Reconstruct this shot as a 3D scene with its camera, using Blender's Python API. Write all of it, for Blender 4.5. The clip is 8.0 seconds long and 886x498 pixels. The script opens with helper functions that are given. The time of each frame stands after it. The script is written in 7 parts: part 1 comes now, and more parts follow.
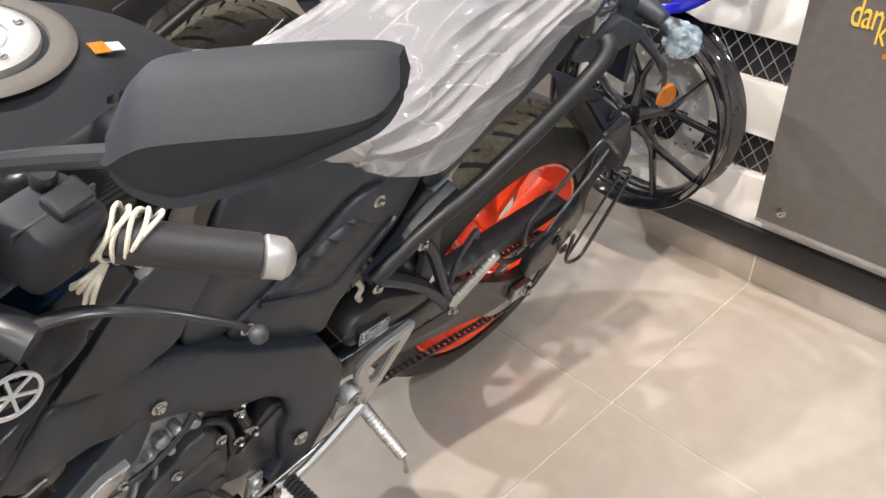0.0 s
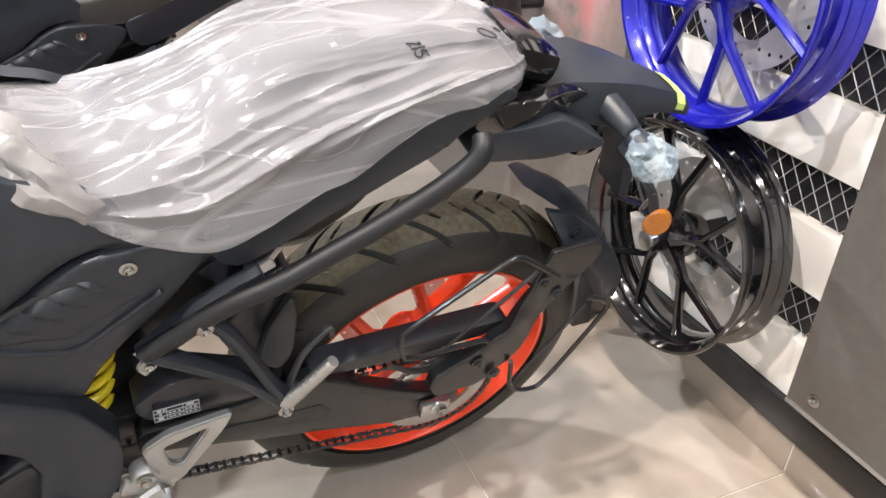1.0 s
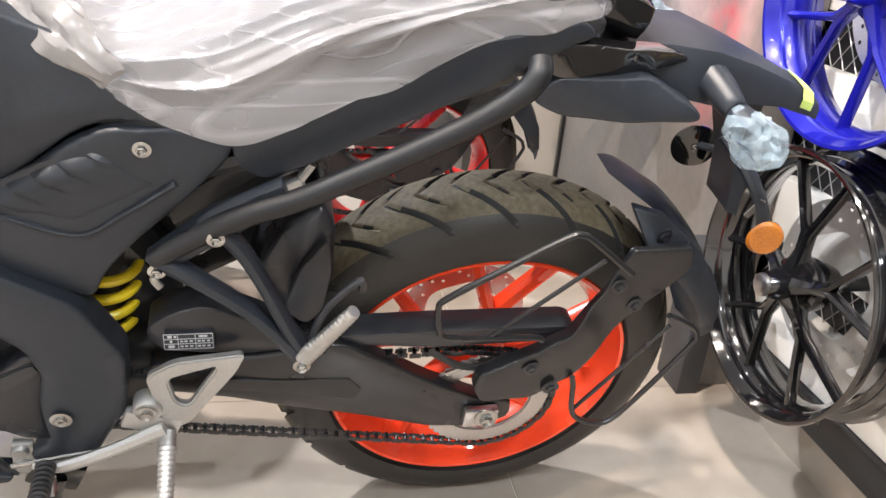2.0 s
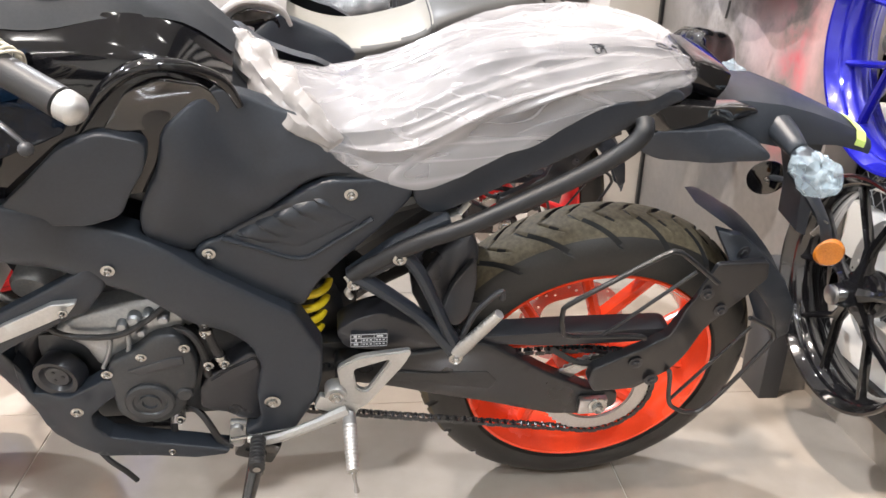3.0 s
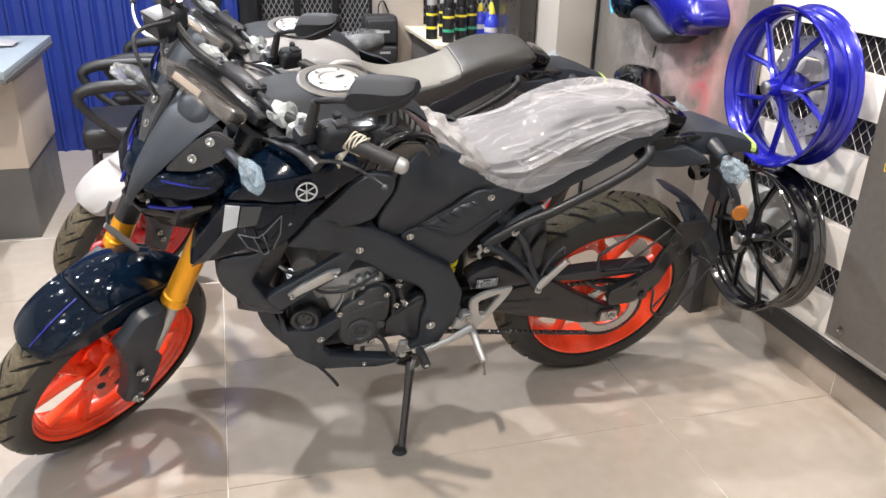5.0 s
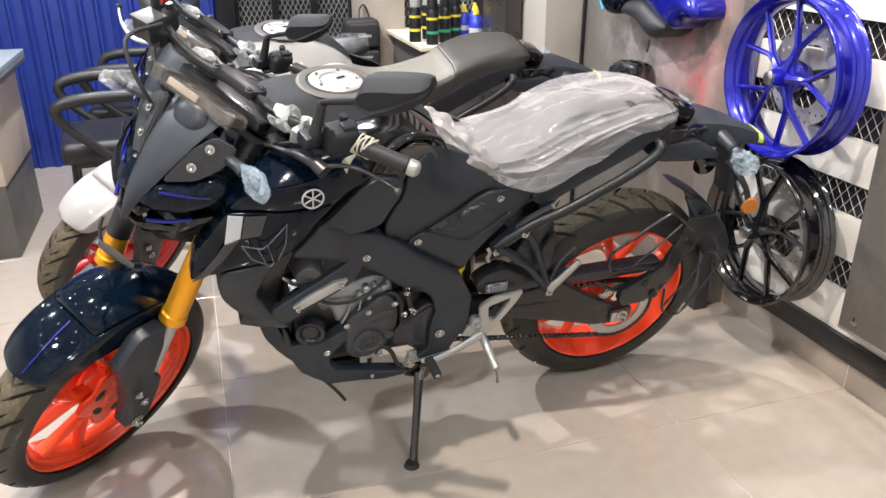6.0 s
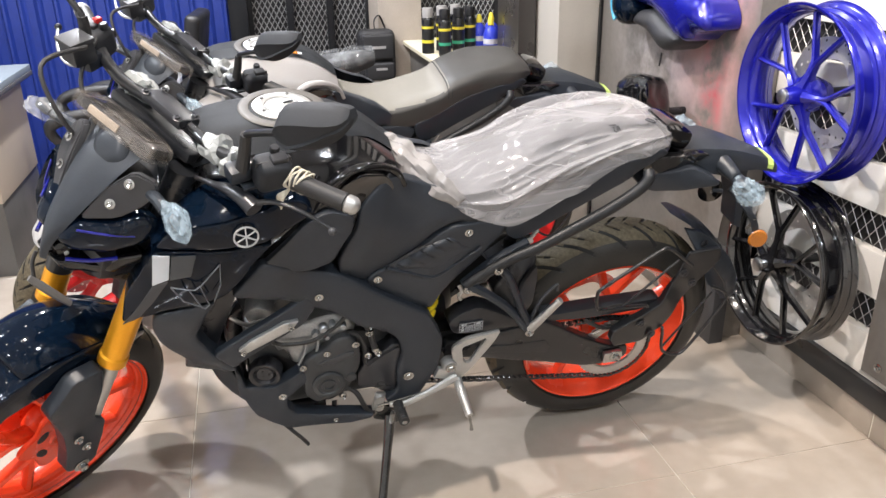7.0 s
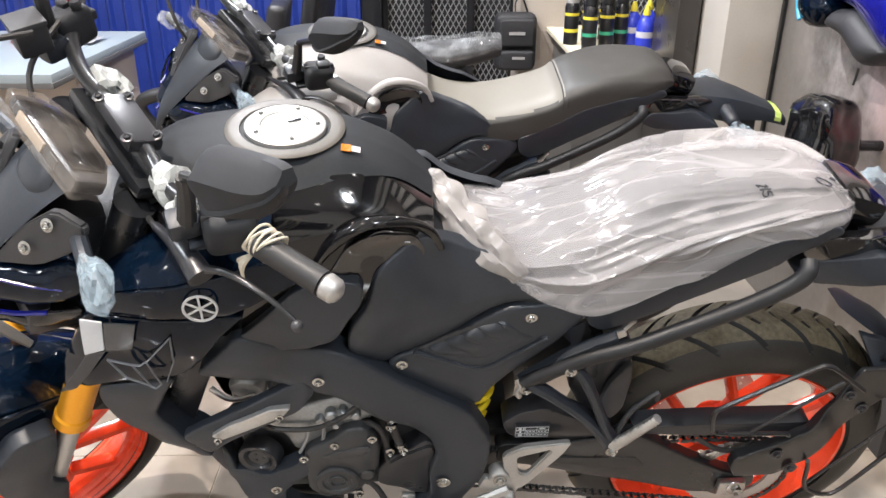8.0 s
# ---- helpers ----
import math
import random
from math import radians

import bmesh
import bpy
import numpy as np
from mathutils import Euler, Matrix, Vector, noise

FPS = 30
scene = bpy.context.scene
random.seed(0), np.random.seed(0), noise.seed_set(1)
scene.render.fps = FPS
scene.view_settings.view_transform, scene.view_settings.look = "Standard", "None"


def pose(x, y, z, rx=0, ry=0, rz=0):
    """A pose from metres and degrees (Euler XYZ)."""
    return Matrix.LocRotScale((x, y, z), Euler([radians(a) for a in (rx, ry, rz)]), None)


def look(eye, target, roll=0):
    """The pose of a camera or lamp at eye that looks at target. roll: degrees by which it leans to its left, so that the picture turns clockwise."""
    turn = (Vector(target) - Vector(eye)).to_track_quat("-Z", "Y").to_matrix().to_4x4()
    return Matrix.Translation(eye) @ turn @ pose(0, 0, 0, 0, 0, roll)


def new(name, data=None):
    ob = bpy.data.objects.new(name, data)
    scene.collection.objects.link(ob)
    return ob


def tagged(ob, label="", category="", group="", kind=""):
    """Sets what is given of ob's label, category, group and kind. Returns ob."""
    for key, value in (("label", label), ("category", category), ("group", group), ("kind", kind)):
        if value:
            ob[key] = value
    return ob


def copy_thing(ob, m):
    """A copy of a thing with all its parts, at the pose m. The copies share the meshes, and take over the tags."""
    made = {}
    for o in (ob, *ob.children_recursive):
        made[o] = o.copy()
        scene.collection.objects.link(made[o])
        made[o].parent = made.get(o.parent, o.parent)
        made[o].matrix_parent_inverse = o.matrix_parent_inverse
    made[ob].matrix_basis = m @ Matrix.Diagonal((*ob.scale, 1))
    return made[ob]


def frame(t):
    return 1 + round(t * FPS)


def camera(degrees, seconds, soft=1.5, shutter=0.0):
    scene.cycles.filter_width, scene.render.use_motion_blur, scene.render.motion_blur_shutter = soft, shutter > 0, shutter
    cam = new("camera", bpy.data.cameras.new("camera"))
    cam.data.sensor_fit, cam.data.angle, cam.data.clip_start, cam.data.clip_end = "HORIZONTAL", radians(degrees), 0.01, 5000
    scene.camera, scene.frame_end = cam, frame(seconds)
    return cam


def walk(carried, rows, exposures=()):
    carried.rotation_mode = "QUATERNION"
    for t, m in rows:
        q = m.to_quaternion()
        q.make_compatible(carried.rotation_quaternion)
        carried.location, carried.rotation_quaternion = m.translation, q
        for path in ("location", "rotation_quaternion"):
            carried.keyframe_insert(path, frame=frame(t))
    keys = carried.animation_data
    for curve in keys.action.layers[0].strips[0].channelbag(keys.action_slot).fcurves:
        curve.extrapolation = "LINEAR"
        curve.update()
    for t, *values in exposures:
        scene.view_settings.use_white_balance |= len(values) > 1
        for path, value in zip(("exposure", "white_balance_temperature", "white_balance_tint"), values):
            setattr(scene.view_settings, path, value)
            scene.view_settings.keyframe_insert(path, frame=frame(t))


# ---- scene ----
cam = camera(59.6, 8.0)
METRES = 3.15
START = pose(-0.9102, -0.8485, 1.1844, -34.871, 1.238, -43.962)
ROWS = [
    (0.0, 0.0, 0.0, 0.0, 0.0, 0.0, -0.0),
    (0.5, 0.0835, 0.039, 0.0166, 6.46, 1.34, -6.52),
    (1.0, 0.1369, 0.0761, 0.0401, 14.65, 2.22, -14.07),
    (2.5, 0.191, 0.1302, -0.0181, 29.26, 6.79, -24.02),
    (3.0, 0.1964, 0.0485, -0.0205, 31.54, 6.19, -23.0),
    (3.5, 0.2117, -0.081, -0.0525, 30.82, 5.3, -21.61),
    (4.0, 0.2276, -0.1557, -0.0689, 29.06, 5.34, -20.53),
    (4.5, 0.238, -0.208, -0.0866, 26.44, 6.22, -19.34),
    (5.0, 0.2012, -0.2318, -0.1044, 23.03, 7.74, -18.01),
    (6.5, 0.1597, -0.2093, -0.1052, 21.54, 8.86, -15.45),
    (7.0, 0.1983, -0.1602, -0.0649, 25.26, 7.95, -16.75),
    (7.5, 0.1992, -0.1063, -0.0325, 30.09, 6.41, -19.27),
    (8.0, 0.1595, -0.0278, 0.0175, 36.71, 2.31, -24.02),
]
walk(cam, [(t, START @ pose(METRES * x, METRES * y, METRES * z, 90 + pitch, roll, yaw)) for t, x, y, z, yaw, pitch, roll in ROWS],
     [(0.0, 0.13), (1.0, 0.24), (2.5, 0.64), (3.0, 0.57), (3.5, 0.28), (4.5, 0.1), (5.0, 0.05), (6.5, 0.07), (7.5, 0.15), (8.0, 0.17)])

# ---- world and light ----
world = bpy.data.worlds.new("showroom_world")
scene.world = world
world.use_nodes = True
world.node_tree.nodes["Background"].inputs[0].default_value = (0.8, 0.85, 0.9, 1)
world.node_tree.nodes["Background"].inputs[1].default_value = 0.05
scene.view_settings.exposure = 0.0


def lamp(name, x, y, z, watts, size, colour=(1, 0.955, 0.945), target=None):
    data = bpy.data.lights.new(name, "AREA")
    data.shape, data.size, data.energy, data.color = "DISK", size, watts, colour
    ob = new(name, data)
    ob.matrix_world = look((x, y, z), target or (x, y + 0.001, 0))
    return tagged(ob, "unseen round ceiling light", "ceiling light", kind="structure")


COOL = (0.86, 0.92, 1.0)
WARM = (1.0, 0.88, 0.79)
# Three small downlights follow the floor shadows; the three wide lamps are added fill.
for place in ((-1.3, 1.8, 2.95, 100, 0.08, (0.93, 0.945, 1.0)), (-1.25, -0.62, 2.95, 80, 0.06, WARM), (-2.7, 0.25, 2.95, 54, 0.1, COOL),
              (0.3, -2.1, 2.95, 40, 0.3, COOL), (0.4, 2.1, 2.95, 24, 0.2), (-2.4, -2.4, 2.95, 48, 0.3, COOL)):
    lamp("downlight_lamp", *place)
for y in (-0.85, 0.1):
    data = bpy.data.lights.new("wall_spot_lamp", "SPOT")
    data.energy, data.spot_size, data.spot_blend, data.shadow_soft_size, data.color = 165, radians(46), 0.7, 0.05, WARM
    spot = new("wall_spot_lamp", data)
    spot.matrix_world = look((-0.35, y - 0.3, 2.93), (0.7, y + 0.25, 0.75))
    tagged(spot, "small ceiling spot aimed at the display wall", "ceiling light", kind="structure")


# ---- materials ----
def mat(name, base, rough=0.5, metal=0.0, coat=0.0, vary=0.1, scale=30.0, bump=0.0, bump_scale=400.0, stain=0.0, spec=0.5):
    """A surface with two scales of variation in tone, relief and gloss."""
    m = bpy.data.materials.new(name)
    m.use_nodes = True
    nodes, links = m.node_tree.nodes, m.node_tree.links
    p = nodes["Principled BSDF"]
    p.inputs["Metallic"].default_value = metal
    p.inputs["Coat Weight"].default_value = coat
    p.inputs["Coat Roughness"].default_value = 0.04
    p.inputs["Specular IOR Level"].default_value = spec
    geo = nodes.new("ShaderNodeTexCoord")
    fine, broad = nodes.new("ShaderNodeTexNoise"), nodes.new("ShaderNodeTexNoise")
    fine.inputs["Scale"].default_value, fine.inputs["Detail"].default_value = scale * 8, 4
    broad.inputs["Scale"].default_value, broad.inputs["Detail"].default_value = scale * 0.3, 5
    for n in (fine, broad):
        links.new(geo.outputs["Object"], n.inputs["Vector"])
    both = nodes.new("ShaderNodeMath")
    both.operation = "ADD"
    links.new(fine.outputs["Fac"], both.inputs[0])
    links.new(broad.outputs["Fac"], both.inputs[1])
    tone = nodes.new("ShaderNodeMapRange")
    tone.inputs[1].default_value, tone.inputs[2].default_value = 0.6, 1.4
    tone.inputs[3].default_value, tone.inputs[4].default_value = 1 - vary, 1 + vary
    links.new(both.outputs[0], tone.inputs[0])
    mul = nodes.new("ShaderNodeVectorMath")
    mul.operation = "SCALE"
    mul.inputs[0].default_value = base
    links.new(tone.outputs[0], mul.inputs["Scale"])
    links.new(mul.outputs[0], p.inputs["Base Color"])
    gloss = nodes.new("ShaderNodeMapRange")
    gloss.inputs[1].default_value, gloss.inputs[2].default_value = 0.3, 0.7
    gloss.inputs[3].default_value, gloss.inputs[4].default_value = max(0.02, rough * (0.85 - stain)), min(1, rough * (1.15 + stain))
    links.new(broad.outputs["Fac"], gloss.inputs[0])
    links.new(gloss.outputs[0], p.inputs["Roughness"])
    if bump:
        tex, b = nodes.new("ShaderNodeTexNoise"), nodes.new("ShaderNodeBump")
        tex.inputs["Scale"].default_value, tex.inputs["Detail"].default_value = bump_scale, 3
        links.new(geo.outputs["Object"], tex.inputs["Vector"])
        b.inputs["Strength"].default_value, b.inputs["Distance"].default_value = bump, 0.002
        links.new(tex.outputs["Fac"], b.inputs["Height"])
        links.new(b.outputs[0], p.inputs["Normal"])
    return m


MATTE = mat("matte_black_plastic", (0.0205, 0.0255, 0.0335), 0.4, spec=0.45, vary=0.16, bump=0.12, bump_scale=1500)
RAIL = mat("black_powder_coated_tube", (0.011, 0.012, 0.014), 0.45, spec=0.4, vary=0.12, bump=0.08, bump_scale=900)
SHELL = mat("grained_black_plastic", (0.02, 0.022, 0.026), 0.58, spec=0.28, vary=0.14, bump=0.15, bump_scale=1800)
SATIN = mat("satin_black_plastic", (0.021, 0.022, 0.026), 0.3, vary=0.12, bump=0.05, bump_scale=900)
GREY = mat("dark_grey_plastic", (0.036, 0.037, 0.041), 0.48, vary=0.1, bump=0.1, bump_scale=1500)
FRAME = mat("black_painted_steel", (0.011, 0.012, 0.014), 0.3, vary=0.15, coat=0.15)
GLOSS = mat("gloss_black_paint", (0.004, 0.004, 0.005), 0.1, coat=0.6, vary=0.1, spec=0.3)
JET = mat("jet_black_paint", (0.005, 0.005, 0.006), 0.12, coat=1.0, vary=0.1, spec=0.5)
NAVY = mat("dark_navy_metallic_paint", (0.0018, 0.0056, 0.0135), 0.1, coat=0.42, vary=0.3, scale=200, spec=0.06)
BLUE = mat("blue_metallic_paint", (0.012, 0.013, 0.33), 0.22, coat=0.8, vary=0.1, scale=150, metal=0.45)
STRIPE = mat("blue_stripe", (0.006, 0.009, 0.17), 0.25, vary=0.05, coat=0.5)
ORANGE = mat("orange_red_wheel_paint", (0.93, 0.075, 0.02), 0.26, coat=0.5, vary=0.06)
RED = mat("red_wheel_paint", (0.6, 0.02, 0.02), 0.3, coat=0.4, vary=0.06)
TYRE = mat("tyre_rubber", (0.021, 0.0195, 0.017), 0.48, vary=0.25, scale=20, bump=0.15, bump_scale=300)
RUBBER = mat("black_rubber", (0.02, 0.02, 0.021), 0.5, vary=0.2, bump=0.1, bump_scale=500)
GOLD = mat("gold_anodised_tube", (0.85, 0.38, 0.02), 0.32, metal=0.6, vary=0.06)
SILVER = mat("cast_aluminium", (0.5, 0.5, 0.49), 0.46, metal=0.85, vary=0.1, bump=0.08, bump_scale=700)
CHROME = mat("bright_zinc_bolt", (0.42, 0.42, 0.41), 0.22, metal=1.0, vary=0.1)
DISC = mat("drilled_disc_steel", (0.5, 0.5, 0.49), 0.38, metal=0.55, vary=0.15)
STEEL = mat("brushed_steel", (0.5, 0.5, 0.5), 0.3, metal=1.0, vary=0.15)
ENGINE = mat("dark_engine_casting", (0.045, 0.048, 0.052), 0.36, metal=0.35, vary=0.2, bump=0.12, bump_scale=500)
ENGINE_LIGHT = mat("grey_engine_casting", (0.31, 0.325, 0.335), 0.34, metal=0.6, vary=0.2, bump=0.12, bump_scale=500)
YELLOW = mat("yellow_spring_paint", (0.85, 0.64, 0.02), 0.3, coat=0.3, vary=0.08)
WHITE = mat("white_paint", (0.36, 0.35, 0.345), 0.35, coat=0.2, vary=0.03)
DECAL = mat("silver_white_decal", (0.56, 0.59, 0.63), 0.3, vary=0.05)
LINE = mat("grey_decal_line", (0.17, 0.175, 0.185), 0.35, metal=0.1, vary=0.05)
TOP = mat("grained_tank_cover_plastic", (0.019, 0.0215, 0.025), 0.62, spec=0.18, vary=0.14, bump=0.12, bump_scale=1600)
TAN = mat("matte_grey_brown_plastic", (0.075, 0.068, 0.058), 0.55, vary=0.1, bump=0.1, bump_scale=1500)
# colour of the reflection painted on the intake scoop
SMOKE = mat("smoke_grey_decal", (0.03, 0.036, 0.043), 0.25, vary=0.1, coat=0.3)
PALE = mat("pale_grey_decal", (0.55, 0.56, 0.57), 0.3, vary=0.05)
AMBER = mat("amber_reflector", (0.4, 0.125, 0.005), 0.15, coat=0.6, vary=0.45, scale=70, bump=0.6, bump_scale=350)
LIME = mat("lime_sticker", (0.55, 0.72, 0.2), 0.5, vary=0.1)
# Grey vinyl of the seat's front, its colour lightened for the sheen.
SEAT = mat("grey_seat_vinyl", (0.2, 0.188, 0.16), 0.5, vary=0.06, bump=0.2, bump_scale=700)
SEAT_REAR = mat("dark_grey_seat_vinyl", (0.04, 0.039, 0.036), 0.5, vary=0.06, bump=0.2, bump_scale=700)
SEAT_DARK = mat("black_seat_vinyl", (0.04, 0.04, 0.042), 0.6, vary=0.1, spec=0.25)
CLOTH = mat("crumpled_white_wrap", (0.28, 0.295, 0.29), 0.45, vary=0.12, scale=40, bump=0.6, bump_scale=90)
ROPE = mat("cotton_string", (0.6, 0.555, 0.45), 0.8, vary=0.15, bump=0.5, bump_scale=600)


def film(name, tint, see, rough=0.12, crease=60.0, strength=0.7, stretch=(1, 1, 1)):
    """Thin creased plastic film: partly clear, partly glossy and milky."""
    m = bpy.data.materials.new(name)
    m.use_nodes = True
    nodes, links = m.node_tree.nodes, m.node_tree.links
    p, out = nodes["Principled BSDF"], nodes["Material Output"]
    p.inputs["Base Color"].default_value = (*tint, 1)
    p.inputs["Roughness"].default_value = rough
    p.inputs["Specular IOR Level"].default_value = 0.8
    geo, tex, bump = nodes.new("ShaderNodeTexCoord"), nodes.new("ShaderNodeTexNoise"), nodes.new("ShaderNodeBump")
    warp, place = nodes.new("ShaderNodeTexNoise"), nodes.new("ShaderNodeMapping")
    warp.inputs["Scale"].default_value, warp.inputs["Detail"].default_value = crease * 0.5, 4
    links.new((place if stretch != (1, 1, 1) else geo).outputs[0 if stretch != (1, 1, 1) else "Object"], warp.inputs["Vector"])
    place.inputs["Scale"].default_value = stretch
    links.new(geo.outputs["Object"], place.inputs["Vector"])
    links.new(place.outputs[0], tex.inputs["Vector"])
    tex.noise_type = "RIDGED_MULTIFRACTAL"
    tex.inputs["Scale"].default_value, tex.inputs["Detail"].default_value = crease, 3
    bump.inputs["Strength"].default_value, bump.inputs["Distance"].default_value = strength, 0.003
    crest = tex.outputs["Fac"]
    if stretch != (1, 1, 1):
        # thin straight fold lines in three directions
        for turn, size in ((-9, 1.0), (5, 1.5), (16, 0.7)):
            way, n, off, mag, thin = (nodes.new(k) for k in ("ShaderNodeMapping", "ShaderNodeTexNoise", "ShaderNodeMath", "ShaderNodeMath", "ShaderNodeMapRange"))
            way.inputs["Rotation"].default_value = (0, radians(turn), radians(-turn))
            turned = nodes.new("ShaderNodeMapping")
            turned.inputs["Scale"].default_value = stretch
            links.new(geo.outputs["Object"], way.inputs["Vector"])
            links.new(way.outputs[0], turned.inputs["Vector"])
            links.new(turned.outputs[0], n.inputs["Vector"])
            n.inputs["Scale"].default_value, n.inputs["Detail"].default_value = crease * size, 1.0
            off.operation, mag.operation = "SUBTRACT", "ABSOLUTE"
            off.inputs[1].default_value = 0.5
            links.new(n.outputs["Fac"], off.inputs[0])
            links.new(off.outputs[0], mag.inputs[0])
            thin.inputs[1].default_value, thin.inputs[2].default_value = 0.0, 0.022
            thin.inputs[3].default_value, thin.inputs[4].default_value = 1.0, 0.0
            links.new(mag.outputs[0], thin.inputs[0])
            if turn == -9:
                crest = thin.outputs[0]
            else:
                most = nodes.new("ShaderNodeMath")
                most.operation = "MAXIMUM"
                links.new(crest, most.inputs[0])
                links.new(thin.outputs[0], most.inputs[1])
                crest = most.outputs[0]
    links.new(crest, bump.inputs["Height"])
    links.new(bump.outputs[0], p.inputs["Normal"])
    clear, mix = nodes.new("ShaderNodeBsdfTransparent"), nodes.new("ShaderNodeMixShader")
    milk = nodes.new("ShaderNodeMapRange")
    fold = nodes.new("ShaderNodeMath")
    fold.operation = "MULTIPLY_ADD"
    fold.inputs[1].default_value = -0.13
    links.new(crest, fold.inputs[0])
    links.new(warp.outputs["Fac"], fold.inputs[2])
    milk.inputs[1].default_value, milk.inputs[2].default_value = 0.2, 0.55
    milk.inputs[3].default_value, milk.inputs[4].default_value = see * 0.6, min(0.92, see * 1.25)
    links.new(fold.outputs[0], milk.inputs[0])
    links.new(milk.outputs[0], mix.inputs[0])
    links.new(p.outputs[0], mix.inputs[1])
    links.new(clear.outputs[0], mix.inputs[2])
    links.new(mix.outputs[0], out.inputs[0])
    return m


FILM = film("clear_seat_film", (0.65, 0.635, 0.65), 0.57, 0.16, 13, 0.26, (0.12, 1, 1))
GATHER = film("gathered_film", (0.42, 0.4, 0.39), 0.36, 0.26, 30, 0.25)
WRAP = film("clear_plastic_wrap", (0.5, 0.52, 0.53), 0.72, 0.12, 40, 0.6)
THIN = film("thin_display_film", (0.27, 0.24, 0.21), 0.88, 0.12, 30, 0.4)
BLUEWRAP = film("blue_tinted_plastic_wrap", (0.5, 0.64, 0.74), 0.6, 0.06, 30, 0.25)
# Tyre rubber darkened to paint the shade inside the tread grooves.
GROOVE_SHADE = mat("tread_groove_rubber", (0.008, 0.008, 0.008), 0.7, vary=0.1)
TREAD = mat("dusty_tread_rubber", (0.105, 0.086, 0.053), 0.75, vary=0.6, scale=14, bump=0.2, bump_scale=300)


def emitter(name, colour, power):
    m = bpy.data.materials.new(name)
    m.use_nodes = True
    p = m.node_tree.nodes["Principled BSDF"]
    p.inputs["Base Color"].default_value = (0.8, 0.8, 0.8, 1)
    p.inputs["Emission Color"].default_value = (*colour, 1)
    p.inputs["Emission Strength"].default_value = power
    return m


# ---- mesh helpers ----
def thing(name, label, category, m=None, group="", kind=""):
    ob = new(name)
    ob.empty_display_size = 0.05
    if m is not None:
        ob.matrix_world = m
    return tagged(ob, label, category, group, kind)


def part(name, bm, material, parent=None, label="", sharp=35, m=None):
    """Links a bmesh as one mesh object under a thing or a part."""
    if m is not None:
        bm.transform(m)
    bmesh.ops.remove_doubles(bm, verts=bm.verts, dist=1e-6)
    bmesh.ops.recalc_face_normals(bm, faces=bm.faces)
    data = bpy.data.meshes.new(name)
    bm.to_mesh(data)
    bm.free()
    data.polygons.foreach_set("use_smooth", [True] * len(data.polygons))
    data.set_sharp_from_angle(angle=radians(sharp))
    data.materials.append(material)
    ob = new(name, data)
    if parent is not None:
        ob.parent = parent
    if label:
        tagged(ob, label)
    return ob


def share(ob, parent, m):
    """Another object on the same mesh, under the same or another parent."""
    o = new(ob.name.split(".")[0], ob.data)
    o.parent = parent
    o.matrix_basis = m
    for key in ("label", "category", "group", "kind"):
        if key in ob:
            o[key] = ob[key]
    return o


def box(size, at=(0, 0, 0), bevel=0.0, turn=(0, 0, 0), bm=None, segments=2):
    bm = bm or bmesh.new()
    m = pose(*at, *turn) @ Matrix.Diagonal((*size, 1))
    made = bmesh.ops.create_cube(bm, size=1, matrix=m)
    if bevel:
        edges = {e for v in made["verts"] for e in v.link_edges}
        bmesh.ops.bevel(bm, geom=list(edges), offset=bevel, segments=segments, affect="EDGES", profile=0.6)
    return bm


def smooth_line(points, steps=6, closed=False):
    pts = [Vector(p) for p in points]
    n = len(pts)
    if n < 3:
        return pts
    out = []
    for i in range(n if closed else n - 1):
        a, b, c, d = (pts[(i + k) % n] if closed else pts[min(max(i + k, 0), n - 1)] for k in (-1, 0, 1, 2))
        for s in range(steps):
            t = s / steps
            out.append(0.5 * (2 * b + (c - a) * t + (2 * a - 5 * b + 4 * c - d) * t * t + (3 * b - a - 3 * c + d) * t ** 3))
    return out if closed else out + [pts[-1]]


def tube(points, radius, sides=10, steps=6, closed=False, bm=None, flat=1.0, up=None):
    """A round or oval bar along a smooth line. radius: one number, or one per given point."""
    bm = bm or bmesh.new()
    line = smooth_line(points, steps, closed) if steps > 1 else [Vector(p) for p in points]
    n = len(line)
    if isinstance(radius, (int, float)):
        radii = [radius] * n
    else:
        k = len(radius)
        radii = [float(np.interp(i / max(1, n - 1) * (k - 1), range(k), radius)) for i in range(n)]
    side, rings = None, []
    for i, p in enumerate(line):
        if closed:
            way = (line[(i + 1) % n] - line[i - 1]).normalized()
        else:
            way = (line[min(i + 1, n - 1)] - line[max(i - 1, 0)]).normalized()
        if side is None:
            ref = Vector(up) if up else (Vector((0, 0, 1)) if abs(way.z) < 0.9 else Vector((1, 0, 0)))
            side = way.cross(ref).normalized()
        side = (side - way * side.dot(way)).normalized()
        other = way.cross(side)
        rings.append([bm.verts.new(p + radii[i] * (math.cos(a) * side + flat * math.sin(a) * other)) for a in (math.tau * s / sides for s in range(sides))])
    for i in range(n if closed else n - 1):
        a, b = rings[i], rings[(i + 1) % n]
        for s in range(sides):
            bm.faces.new((a[s], a[(s + 1) % sides], b[(s + 1) % sides], b[s]))
    if not closed:
        bm.faces.new(rings[0])
        bm.faces.new(rings[-1])
    return bm


